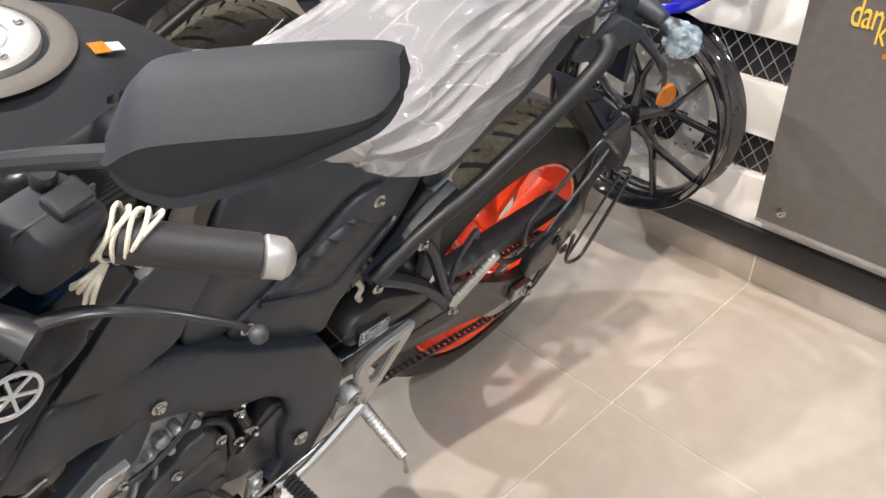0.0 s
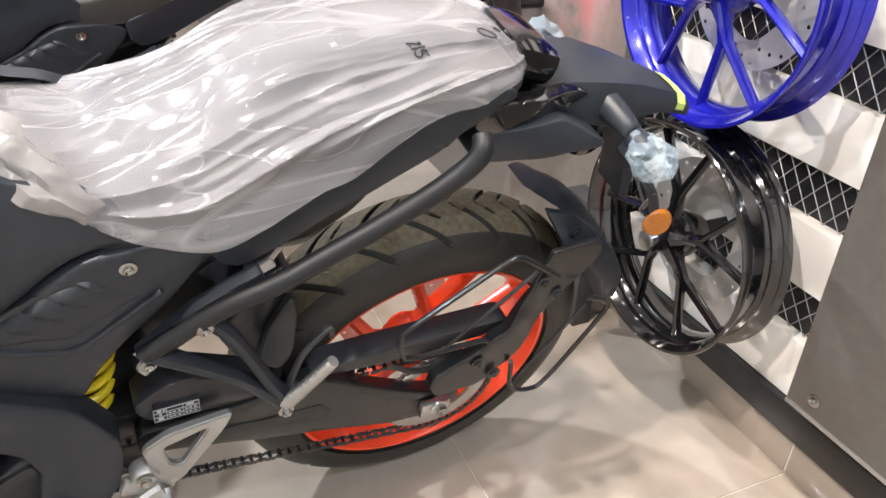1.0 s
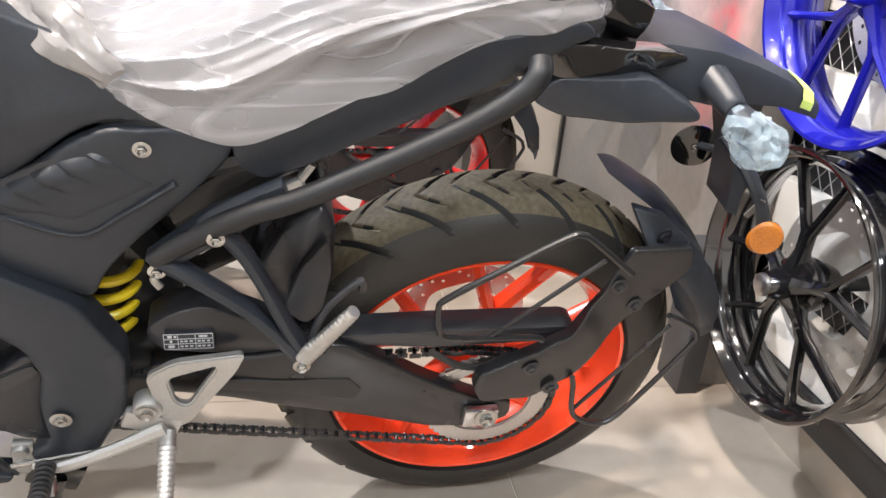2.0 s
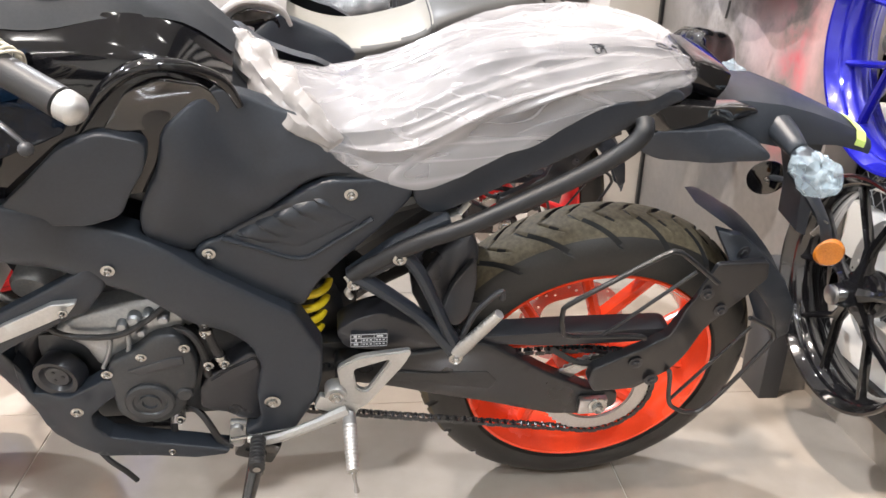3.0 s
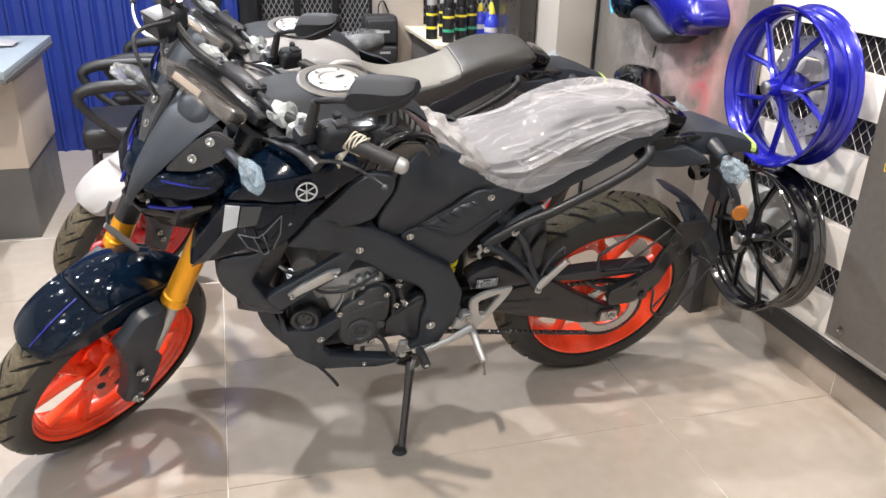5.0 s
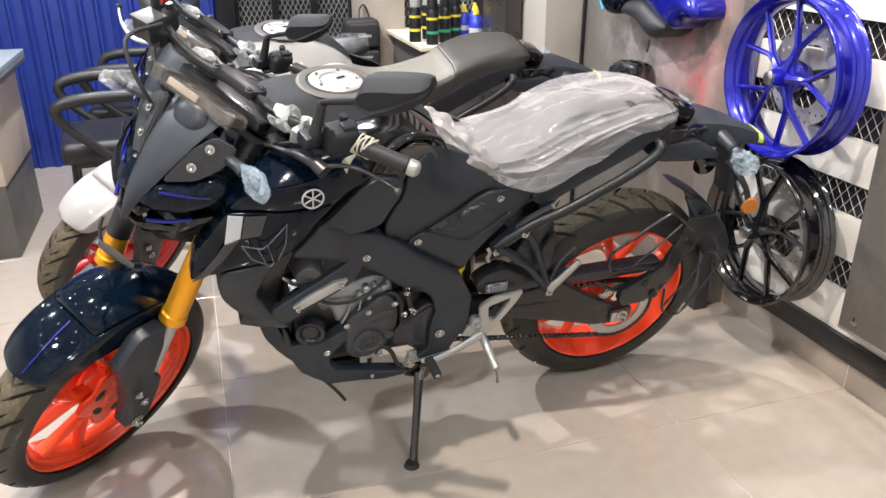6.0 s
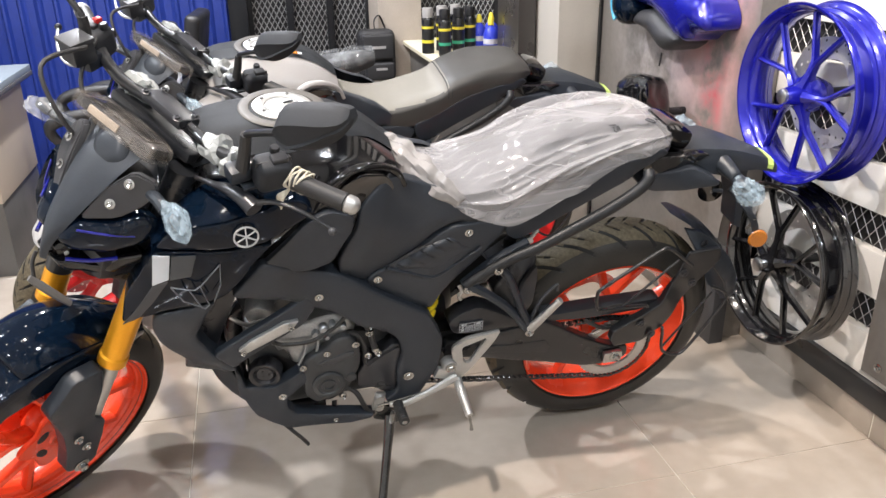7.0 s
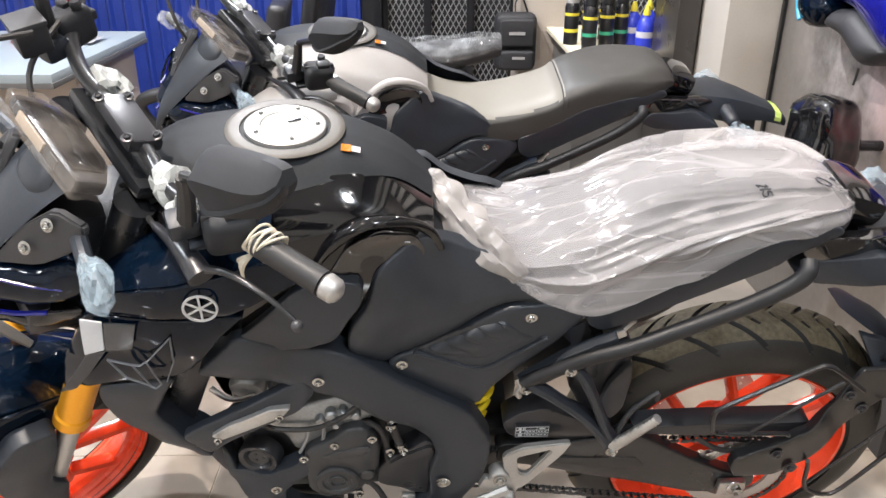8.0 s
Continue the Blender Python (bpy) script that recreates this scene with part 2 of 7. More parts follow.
def lathe(profile, segments=64, m=None, bm=None, caps=False):
    """Turns a profile of (radius, offset) about the y axis."""
    bm = bm or bmesh.new()
    m = m or Matrix()
    rings = []
    for s in range(segments):
        a = math.tau * s / segments
        rings.append([bm.verts.new(m @ Vector((r * math.cos(a), y, r * math.sin(a)))) for r, y in profile])
    k = len(profile)
    for s in range(segments):
        a, b = rings[s], rings[(s + 1) % segments]
        for i in range(k - 1):
            bm.faces.new((a[i], a[i + 1], b[i + 1], b[i]))
    if caps:
        bm.faces.new([r[0] for r in rings])
        bm.faces.new([r[-1] for r in rings])
    return bm


def bolt(at, radius=0.008, depth=0.006, axis="y", bm=None):
    """A flanged hexagon bolt whose head points to -y (or up)."""
    m = Matrix.Translation(at)
    if axis == "z":
        m = m @ pose(0, 0, 0, -90)
    elif isinstance(axis, Matrix):
        m = m @ axis
    bm = lathe([(0, 0), (radius * 1.3, 0), (radius * 1.35, -depth * 0.25), (radius, -depth * 0.35), (0, -depth * 0.35)], 16, m, bm)
    lathe([(radius * 0.8, -depth * 0.3), (radius * 0.78, -depth * 0.9), (radius * 0.6, -depth), (radius * 0.3, -depth * 0.75), (0, -depth * 0.75)], 6, m, bm)
    return bm


def fillet(points, reach, rounds=2):
    pts = [Vector(p) for p in points]
    for _ in range(rounds):
        out = []
        for i, p in enumerate(pts):
            for q in (pts[i - 1], pts[(i + 1) % len(pts)]):
                d = (q - p).length
                out.append(p.lerp(q, min(0.25, reach / max(d, 1e-6))))
        pts, reach = out, reach * 0.4
    return pts


def inside(poly, x, z):
    hit, j = False, len(poly) - 1
    for i in range(len(poly)):
        (xi, zi), (xj, zj) = poly[i], poly[j]
        if (zi > z) != (zj > z) and x < (xj - xi) * (z - zi) / (zj - zi) + xi:
            hit = not hit
        j = i
    return hit


def border(poly, pts):
    a = np.array(poly)
    b = np.roll(a, -1, axis=0)
    d = b - a
    p = np.array(pts)[:, None, :]
    t = np.clip(((p - a) * d).sum(2) / np.maximum((d * d).sum(1), 1e-12), 0, 1)
    return np.sqrt((((a + t[..., None] * d) - p) ** 2).sum(2)).min(1)


def shell(points, bulge=0.012, edge=0.008, thick=0.02, step=0.016, reach=0.012, spread=0.05, ripple=None):
    """A moulded panel: the outline is given as (x, y, z) with its skin facing -y; it swells towards the middle, has rounded edges and a return of some depth."""
    from mathutils.geometry import delaunay_2d_cdt
    ctrl = np.array(points, float)
    edge *= 0.55
    out = []
    rounded = fillet(points, reach * 0.6)
    for p, q in zip(rounded, rounded[1:] + rounded[:1]):
        n = max(1, int((q - p).length / max(0.6 * step, 0.005)))
        out += [p.lerp(q, k / n) for k in range(n)]
    poly = [(p.x, p.z) for p in out]
    arr = np.array(poly)
    lo, hi = arr.min(0), arr.max(0)
    cand = []
    for i, gx in enumerate(np.arange(lo[0], hi[0], step)):
        for gz in np.arange(lo[1] + (step / 2 if i % 2 else 0), hi[1], step):
            cand.append((float(gx), float(gz)))
    centre_area = sum(poly[i - 1][0] * poly[i][1] - poly[i][0] * poly[i - 1][1] for i in range(len(poly)))
    sign = 1 if centre_area > 0 else -1
    for off in (edge * 0.15, edge * 0.5, edge):
        for i in range(len(poly)):
            t = arr[(i + 1) % len(poly)] - arr[i - 1]
            t = t / max(np.linalg.norm(t), 1e-9)
            nrm = np.array((-t[1], t[0])) * sign
            cand.append(tuple(float(c) for c in arr[i] + nrm * off))
    keep = [c for c in cand if inside(poly, *c)]
    if keep:
        d = border(poly, keep)
        keep = [c for c, q in zip(keep, d) if q > edge * 0.1]
    n = len(poly)
    res = delaunay_2d_cdt([Vector(p) for p in poly + keep], [], [list(range(n))], 1, 1e-6)
    verts, faces = res[0], res[2]
    flat_pts = [(v.x, v.y) for v in verts]
    dist = border(poly, flat_pts)
    bm, made = bmesh.new(), []
    for (x, z), d in zip(flat_pts, dist):
        w = 1 / ((ctrl[:, 0] - x) ** 2 + (ctrl[:, 2] - z) ** 2 + 1.2e-3) ** 2
        y = float((w * ctrl[:, 1]).sum() / w.sum())
        u = min(1.0, d / edge)
        y += edge * (1 - math.sqrt(max(0, 1 - (1 - u) ** 2)))
        q = min(1.0, d / spread)
        y -= bulge * q * (2 - q)
        if ripple:
            y += ripple(x, z, d)
        made.append(bm.verts.new((x, y, z)))
    for f in faces:
        try:
            bm.faces.new([made[i] for i in f])
        except ValueError:
            pass
    rim = [e for e in bm.edges if len(e.link_faces) == 1]
    ext = bmesh.ops.extrude_edge_only(bm, edges=rim)
    bmesh.ops.translate(bm, verts=[g for g in ext["geom"] if isinstance(g, bmesh.types.BMVert)], vec=(0, thick, 0))
    for v in [v for v in bm.verts if not v.link_faces]:
        bm.verts.remove(v)
    return bm


def mirrored(bm):
    """A copy of a bmesh on the other side of the middle plane."""
    other = bm.copy()
    other.transform(Matrix.Diagonal((1, -1, 1, 1)))
    return other


def loft(rings, closed=True, caps=True, bm=None):
    bm = bm or bmesh.new()
    made = [[bm.verts.new(p) for p in ring] for ring in rings]
    k = len(made[0])
    for a, b in zip(made, made[1:]):
        for i in range(k if closed else k - 1):
            bm.faces.new((a[i], a[(i + 1) % k], b[(i + 1) % k], b[i]))
    if caps and closed:
        bm.faces.new(made[0])
        bm.faces.new(made[-1])
    return bm


def spine(stations, half, steps=4):
    """Smooth cross-sections between the given ones: stations are (x, [(y, z), ...]) for the left half, from the middle outwards."""
    rows = [[Vector((s[0], y, z)) for y, z in s[1]] for s in stations]
    k = len(rows[0])
    lines = [smooth_line([r[j] for r in rows], steps) for j in range(k)]
    rings = []
    for i in range(len(lines[0])):
        side = smooth_line([ln[i] for ln in lines], half)
        rings.append([Vector((p.x, p.y, p.z)) for p in reversed(side)] + [Vector((p.x, -p.y, p.z)) for p in side[1:]])
    return rings


# ---- the room ----
def tile_material():
    m = mat("polished_porcelain_tile", (0.37, 0.322, 0.272), 0.1, vary=0.09, scale=2.5, stain=0.14, spec=0.6)
    nodes, links = m.node_tree.nodes, m.node_tree.links
    info, shift = nodes.new("ShaderNodeObjectInfo"), nodes.new("ShaderNodeVectorMath")
    shift.operation = "ADD"
    geo = [n for n in nodes if n.type == "TEX_COORD"][0]
    links.new(geo.outputs["Object"], shift.inputs[0])
    links.new(info.outputs["Location"], shift.inputs[1])
    for n in [n for n in nodes if n.type == "TEX_NOISE"]:
        links.new(shift.outputs[0], n.inputs["Vector"])
    return m


TILE = tile_material()
GROUT = mat("pale_grout", (0.62, 0.58, 0.5), 0.7, vary=0.1)
PLASTER = mat("white_wall_paint", (0.78, 0.76, 0.72), 0.6, vary=0.03, bump=0.05, bump_scale=120)
CEIL = mat("ceiling_paint", (0.7, 0.7, 0.7), 0.8, vary=0.03)
BLACKWALL = mat("black_back_panel", (0.018, 0.018, 0.02), 0.5, vary=0.2)
BOARD = mat("dark_grey_laminate_board", (0.105, 0.098, 0.09), 0.42, vary=0.16, scale=6, stain=0.2, bump=0.05, bump_scale=60)
PILLAR = mat("pale_grey_pillar_paint", (0.5, 0.47, 0.42), 0.6, vary=0.06)
STUCCO = mat("textured_stucco", (0.42, 0.37, 0.32), 0.85, vary=0.18, scale=25, bump=0.8, bump_scale=110)
WIRE = mat("grey_wire", (0.3, 0.3, 0.3), 0.4, metal=0.6, vary=0.1)
CURTAIN = mat("blue_corrugated_sheet", (0.012, 0.03, 0.2), 0.45, vary=0.12, scale=4)
DESK = mat("beige_desk_laminate", (0.5, 0.43, 0.36), 0.5, vary=0.06)
DESK_DARK = mat("dark_grey_desk_base", (0.1, 0.098, 0.095), 0.4, vary=0.1)
DESK_TOP = mat("pale_blue_grey_desk_top", (0.26, 0.3, 0.32), 0.35, vary=0.06)
GOLDTEXT = mat("gold_lettering", (0.75, 0.5, 0.08), 0.4, metal=0.3, vary=0.2, scale=60)


def setting(name, label, category):
    return thing(name, label, category, kind="structure")


floor = setting("floor", "polished grey-beige porcelain floor tiles with pale joints", "floor")
part("floor_bed", box((7.0, 8.0, 0.1), (-2.2, -0.3, -0.053)), GROUT, floor)
first_tile = None
for i in range(-4, 1):
    for j in range(-7, 6):
        at = (0.113 + 1.2 * i + 0.6, -0.257 + 0.6 * j + 0.3, -0.01)
        if first_tile is None:
            first_tile = part("tile", box((1.1975, 0.5975, 0.02), (0, 0, 0), 0.0012, segments=1), TILE, floor)
            first_tile.matrix_basis = pose(*at)
        else:
            share(first_tile, floor, pose(*at))

RX = 0.70     # the face of the display wall
wall_right = setting("wall_right", "display wall with white slats over black wire mesh", "wall")
part("backing", box((0.1, 5.2, 3.0), (RX + 0.07, -1.2, 1.5)), BLACKWALL, wall_right)
for k in range(11):
    z0, z1 = 0.155 + 0.2215 * k, 0.2765 + 0.2215 * k
    part("white_slat", box((0.03, 3.6, z1 - z0), (RX + 0.005, -1.45, (z0 + z1) / 2), 0.003), PLASTER, wall_right)
part("skirting_bed", box((0.026, 3.6, 0.083), (RX + 0.002, -1.45, 0.0415)), GROUT, wall_right, "pale joints of the skirting")
for j in range(6):
    part("skirting_tile", box((0.03, 0.5955, 0.085), (RX + 0.002, 0.046 - 0.6 * j, 0.0425), 0.0015), TILE, wall_right, "tiled skirting")
part("black_rail", box((0.05, 3.6, 0.068), (RX, -1.45, 0.12), 0.004), FRAME, wall_right, "black metal rail above the skirting")
mesh = bmesh.new()
for row in range(5):
    z0, z1 = 0.2765 + 0.2215 * row, 0.3765 + 0.2215 * row
    h = z1 - z0
    for k in range(-2, 30):
        y0 = 0.36 - k * 0.036
        for lean in (1, -1):
            a, b = Vector((RX + 0.012, y0, z0)), Vector((RX + 0.012, y0 + lean * h * 0.75, z1))
            if max(a.y, b.y) < 0.4 and min(a.y, b.y) > -0.34:
                tube([a, b], 0.0013, 4, 1, bm=mesh)
tagged(part("wire_mesh", mesh, WIRE, wall_right, "diamond wire mesh between the slats"), kind="stuff")
part("wall_right_beyond", box((0.1, 2.4, 3.0), (RX + 0.07, 2.4, 1.5)), PLASTER, wall_right)

for name, at, size in (("wall_back", (-1.6, 3.35, 1.5), (5.6, 0.1, 3.0)), ("wall_left", (-4.4, -0.4, 1.5), (0.1, 7.6, 3.0)),
                       ("wall_front", (-1.8, -4.15, 1.5), (5.2, 0.1, 3.0))):
    w = setting(name, "plain painted showroom wall", "wall")
    part("wall_face", box(size, at), PLASTER, w)
tagged(part("ceiling", box((5.4, 7.8, 0.08), (-1.8, -0.4, 3.04)), CEIL), "plain painted ceiling", "ceiling", kind="structure")

LED = emitter("downlight_glow", (1, 0.97, 0.92), 40)
first_light = None
for i in range(5):
    for j in range(6):
        at = pose(-3.2 + 0.9 * i, -2.9 + 1.1 * j, 2.985)
        if first_light is None:
            first_light = thing("downlight", "round recessed white downlight in the ceiling", "ceiling light", at, "ceiling downlights")
            part("ring", lathe([(0.06, 0), (0.062, 0.012), (0.05, 0.016), (0.045, 0.006)], 24, pose(0, 0, 0, -90)), WHITE, first_light)
            part("lens", lathe([(0.0, 0.004), (0.045, 0.004), (0.045, -0.006), (0.0, -0.006)], 24, pose(0, 0, 0, -90)), LED, first_light, "glowing lens")
        else:
            copy_thing(first_light, at)


def smoke_board():
    """Grey board with a drifting red and pale smoke print."""
    m = mat("smoke_print_board", (0.17, 0.155, 0.14), 0.4, vary=0.16, scale=6)
    nodes, links = m.node_tree.nodes, m.node_tree.links
    p = nodes["Principled BSDF"]
    old = p.inputs["Base Color"].links[0].from_socket
    geo, sep = nodes.new("ShaderNodeTexCoord"), nodes.new("ShaderNodeSeparateXYZ")
    links.new(geo.outputs["Object"], sep.inputs[0])
    cloud = nodes.new("ShaderNodeTexNoise")
    cloud.inputs["Scale"].default_value, cloud.inputs["Detail"].default_value, cloud.inputs["Roughness"].default_value = 5, 7, 0.65
    links.new(geo.outputs["Object"], cloud.inputs["Vector"])

    def band(axis, a, b, c, d):
        up, down, mul = nodes.new("ShaderNodeMapRange"), nodes.new("ShaderNodeMapRange"), nodes.new("ShaderNodeMath")
        mul.operation = "MULTIPLY"
        for n, lo, hi in ((up, a, b), (down, d, c)):
            n.inputs[1].default_value, n.inputs[2].default_value = lo, hi
            links.new(sep.outputs[axis], n.inputs[0])
            n.inputs[3].default_value, n.inputs[4].default_value = 0, 1
        links.new(up.outputs[0], mul.inputs[0])
        links.new(down.outputs[0], mul.inputs[1])
        return mul.outputs[0]

    def layer(colour, masks, low, high, below):
        amount = nodes.new("ShaderNodeMapRange")
        amount.inputs[1].default_value, amount.inputs[2].default_value = low, high
        links.new(cloud.outputs["Fac"], amount.inputs[0])
        value = amount.outputs[0]
        for s in masks:
            mul = nodes.new("ShaderNodeMath")
            mul.operation = "MULTIPLY"
            links.new(value, mul.inputs[0])
            links.new(s, mul.inputs[1])
            value = mul.outputs[0]
        mix = nodes.new("ShaderNodeMixRGB")
        mix.inputs[2].default_value = (*colour, 1)
        links.new(value, mix.inputs[0])
        links.new(below, mix.inputs[1])
        return mix.outputs[0]

    grey = layer((0.6, 0.55, 0.54), [band(1, 0.42, 0.6, 1.0, 1.3), band(2, 0.5, 0.85, 1.2, 1.8)], 0.4, 0.68, old)
    pink = layer((0.5, 0.29, 0.28), [band(1, 0.34, 0.44, 0.62, 0.9), band(2, 0.55, 0.9, 1.5, 2.0)], 0.36, 0.6, grey)
    red = layer((0.5, 0.07, 0.09), [band(1, 0.46, 0.52, 0.55, 0.62), band(2, 0.45, 0.75, 1.25, 1.6)], 0.42, 0.6, pink)
    links.new(red, p.inputs["Base Color"])
    return m


board = thing("display_board", "dark grey display board with a red and pale smoke print", "display board")
part("board_face", box((0.085, 1.06, 2.3), (0.6425, 0.87, 1.15), 0.003), smoke_board(), board)
part("edge_trim", box((0.012, 0.02, 2.3), (0.596, 1.39, 1.15), 0.002), FRAME, board, "black edge trim")
part("foot", box((0.05, 0.1, 0.34), (0.575, 0.36, 0.17), 0.003), GREY, board, "grey upright foot")

sign = thing("slogan_board", "dark brushed board with gold lettering fixed to the display wall", "sign board")
part("sheet", box((0.018, 1.6, 1.75), (0.609, -1.065, 1.11), 0.002), BOARD, sign)
for y in (-0.4, -1.6):
    for z in (0.4, 1.8):
        part("standoff", tube([(0.612, y, z), (0.72, y, z)], 0.016, 12, 1), FRAME, sign, "black standoff")
part("edge_strip", box((0.022, 1.6, 0.008), (0.609, -1.065, 0.231), 0.001), SILVER, sign, "bright bottom edge")
part("bolt", bolt((0.6, -0.317, 0.268), 0.009, 0.008, pose(0, 0, 0, 0, 0, -90)), CHROME, sign)


def lettering(words, at, size, material, parent, turn):
    data = bpy.data.curves.new("lettering", "FONT")
    data.body, data.size, data.extrude = words, size, 0.0012
    data.space_character = 0.95
    tmp = bpy.data.objects.new("lettering", data)
    scene.collection.objects.link(tmp)
    flat = bpy.data.meshes.new_from_object(tmp.evaluated_get(bpy.context.evaluated_depsgraph_get()))
    bpy.data.objects.remove(tmp)
    flat.materials.clear()
    flat.materials.append(material)
    ob = new("lettering", flat)
    ob.parent = parent
    ob.matrix_basis = pose(*at, *turn) @ Matrix.Diagonal((0.56, 1, 1, 1))
    return ob


tagged(lettering("the", (0.5985, -0.323, 0.738), 0.045, GOLDTEXT, sign, (90, 0, -90)), "gold lettering reading the")
tagged(lettering("dar", (0.5985, -0.347, 0.692), 0.075, GOLDTEXT, sign, (90, 0, -90)), "gold lettering reading dark")
tagged(lettering("k", (0.5985, -0.397, 0.668), 0.075, GOLDTEXT, sign, (90, 0, -90)), "dropped gold letter of dark")
part("label_bar", box((0.001, 0.05, 0.009), (0.5993, -0.445, 0.65)), AMBER, sign, "small orange bar")

pillar = thing("pillar", "pale grey square pillar beside the display board", "pillar", kind="structure")
part("pillar_face", box((0.3, 0.3, 3.0), (0.57, 1.56, 1.5), 0.004), PILLAR, pillar)
column = thing("stucco_column", "beige textured stucco column", "column", kind="structure")
part("column_face", box((0.24, 0.5, 3.0), (-0.01, 2.87, 1.5), 0.006), STUCCO, column)


# ---- motorcycle: wheels ----
LEANED = pose(0, 0.035, 0.312, 0, 0, 2.0) @ pose(0, 0, 0, 14.44) @ pose(0, 0, -0.314)
STEER = Matrix.Translation((-0.99, 0, 0.985)) @ Matrix.Rotation(radians(39.5), 4, Vector((math.sin(radians(25.5)), 0, math.cos(radians(25.5))))) @ Matrix.Translation((0.99, 0, -0.985))


def tyre_mesh(radius, width, rim, grooves=True):
    """A tyre about the y axis, with slanting tread grooves sunk into the crown."""
    crown = width * 0.52
    inner = [(rim - 0.012, 0.36 * width), (rim + 0.004, 0.4 * width), (rim + 0.012, 0.44 * width)]
    n = 12
    side = []
    for i in range(n + 1):
        a = radians(-12 + 102 * i / n)
        side.append((radius - crown * 0.92 + crown * 0.92 * math.sin(a), width / 2 * math.cos(a) ** 0.85 if math.cos(a) > 0 else 0.0))
    left = inner + side[:-1]
    prof = [(r, -y) for r, y in left] + [(side[-1][0], 0.0)] + [(r, y) for r, y in reversed(left)]
    bm = bmesh.new()
    segs = 420
    rings = []
    for s in range(segs):
        a = math.tau * s / segs
        ring = []
        for r, y in prof:
            rr, v = r, abs(y) / (width / 2)
            skew = a - math.tau / 21 * (0.75 * v + 0.25 * v * v) if r > radius - crown else a - math.tau / 21
            if grooves and r > radius - crown * 0.75:
                v = abs(y) / (width / 2)
                ph = (s / segs * 21 + (0.5 if y > 0 else 0.0)) % 1
                ph2 = (ph + 0.42) % 1
                if ph < 0.09 and 0.16 < v < 0.84:
                    rr -= 0.0055
                elif ph2 < 0.06 and 0.02 < v < 0.4:
                    rr -= 0.005
            ring.append((bm.verts.new((rr * math.cos(skew), y, rr * math.sin(skew))), 1 if rr < r else 2 if r > radius - crown * 0.17 else 0))
        rings.append(ring)
    k = len(prof)
    for s in range(segs):
        a, b = rings[s], rings[(s + 1) % segs]
        for i in range(k - 1):
            quad = (a[i], a[i + 1], b[i + 1], b[i])
            face = bm.faces.new([q[0] for q in quad])
            marks = [q[1] for q in quad]
            face.material_index = 1 if marks.count(1) > 1 else 2 if 2 in marks else 0
    return bm


def rim_mesh(w):
    """The barrel of a 17 inch cast wheel; w is half its width over the flanges."""
    out = [(0.2285, -w), (0.2265, -w - 0.003), (0.2215, -w - 0.002), (0.216, -w + 0.010), (0.209, -w + 0.022), (0.199, -w * 0.35), (0.196, 0)]
    back = [(0.203, 0), (0.204, -w * 0.25), (0.2115, -w * 0.34), (0.212, -w * 0.4), (0.206, -w * 0.48), (0.2085, -w * 0.62), (0.2185, -w + 0.013), (0.2165, -w + 0.0095), (0.2245, -w + 0.006), (0.2285, -w)]
    half = out + [(r, -y) for r, y in reversed(out[:-1])]
    outer = [(r, -y) for r, y in reversed(back)] + back[1:]
    return lathe(half + outer[1:], 96)


def spoke_mesh(angle, y_in, y_out, thick=0.011):
    """One straight arm of a forked spoke, from the hub star to the rim."""
    tip = radians(angle)
    pts = [(0.02, 0.0), (0.06, tip * 0.06), (0.092, tip * 0.2), (0.203, tip)]
    line = [Vector((r * math.sin(a), y_in + (y_out - y_in) * i / 3, r * math.cos(a))) for i, (r, a) in enumerate(pts)]
    return tube(line, [0.02, thick * 1.35, thick * 1.05, thick * 1.0], 8, 1, flat=1.5, up=(0, 1, 0))


def disc_mesh(radius, y, holes=36):
    """A drilled brake disc with a scalloped inner edge."""
    from mathutils.geometry import delaunay_2d_cdt
    pts, loops = [], []

    def ring(cx, cz, r, n, wave=0.0):
        k = len(pts)
        for i in range(n):
            a = math.tau * i / n
            rr = r * (1 + wave * math.cos(5 * a))
            pts.append(Vector((cx + rr * math.cos(a), cz + rr * math.sin(a))))
        loops.append(list(range(k, k + n)))
    ring(0, 0, radius, 72)
    ring(0, 0, radius * 0.62, 60, 0.05)
    for i in range(holes):
        a = math.tau * i / holes
        rr = radius * (0.76, 0.85, 0.93)[i % 3]
        ring(rr * math.cos(a), rr * math.sin(a), radius * 0.026, 8)
    res = delaunay_2d_cdt(pts, [(l[i], l[(i + 1) % len(l)]) for l in loops for i in range(len(l))], [], 0, 1e-7)
    bm = bmesh.new()
    vs = [bm.verts.new((v.x, y, v.y)) for v in res[0]]
    centres = [(sum((pts[i] for i in l), Vector((0, 0))) / len(l)) for l in loops[2:]]
    for f in res[2]:
        c = sum((res[0][i] for i in f), Vector((0, 0))) / len(f)
        a = math.atan2(c.y, c.x)
        if c.length > radius * 0.62 * (1 + 0.05 * math.cos(5 * a)) and all((c - h).length > radius * 0.025 for h in centres):
            bm.faces.new([vs[i] for i in f])
    bmesh.ops.solidify(bm, geom=bm.faces, thickness=0.004)
    return bm


def put(bm, parent, m, name, material, label="", sharp=35):
    return part(name, bm, material, parent, label, sharp, m)


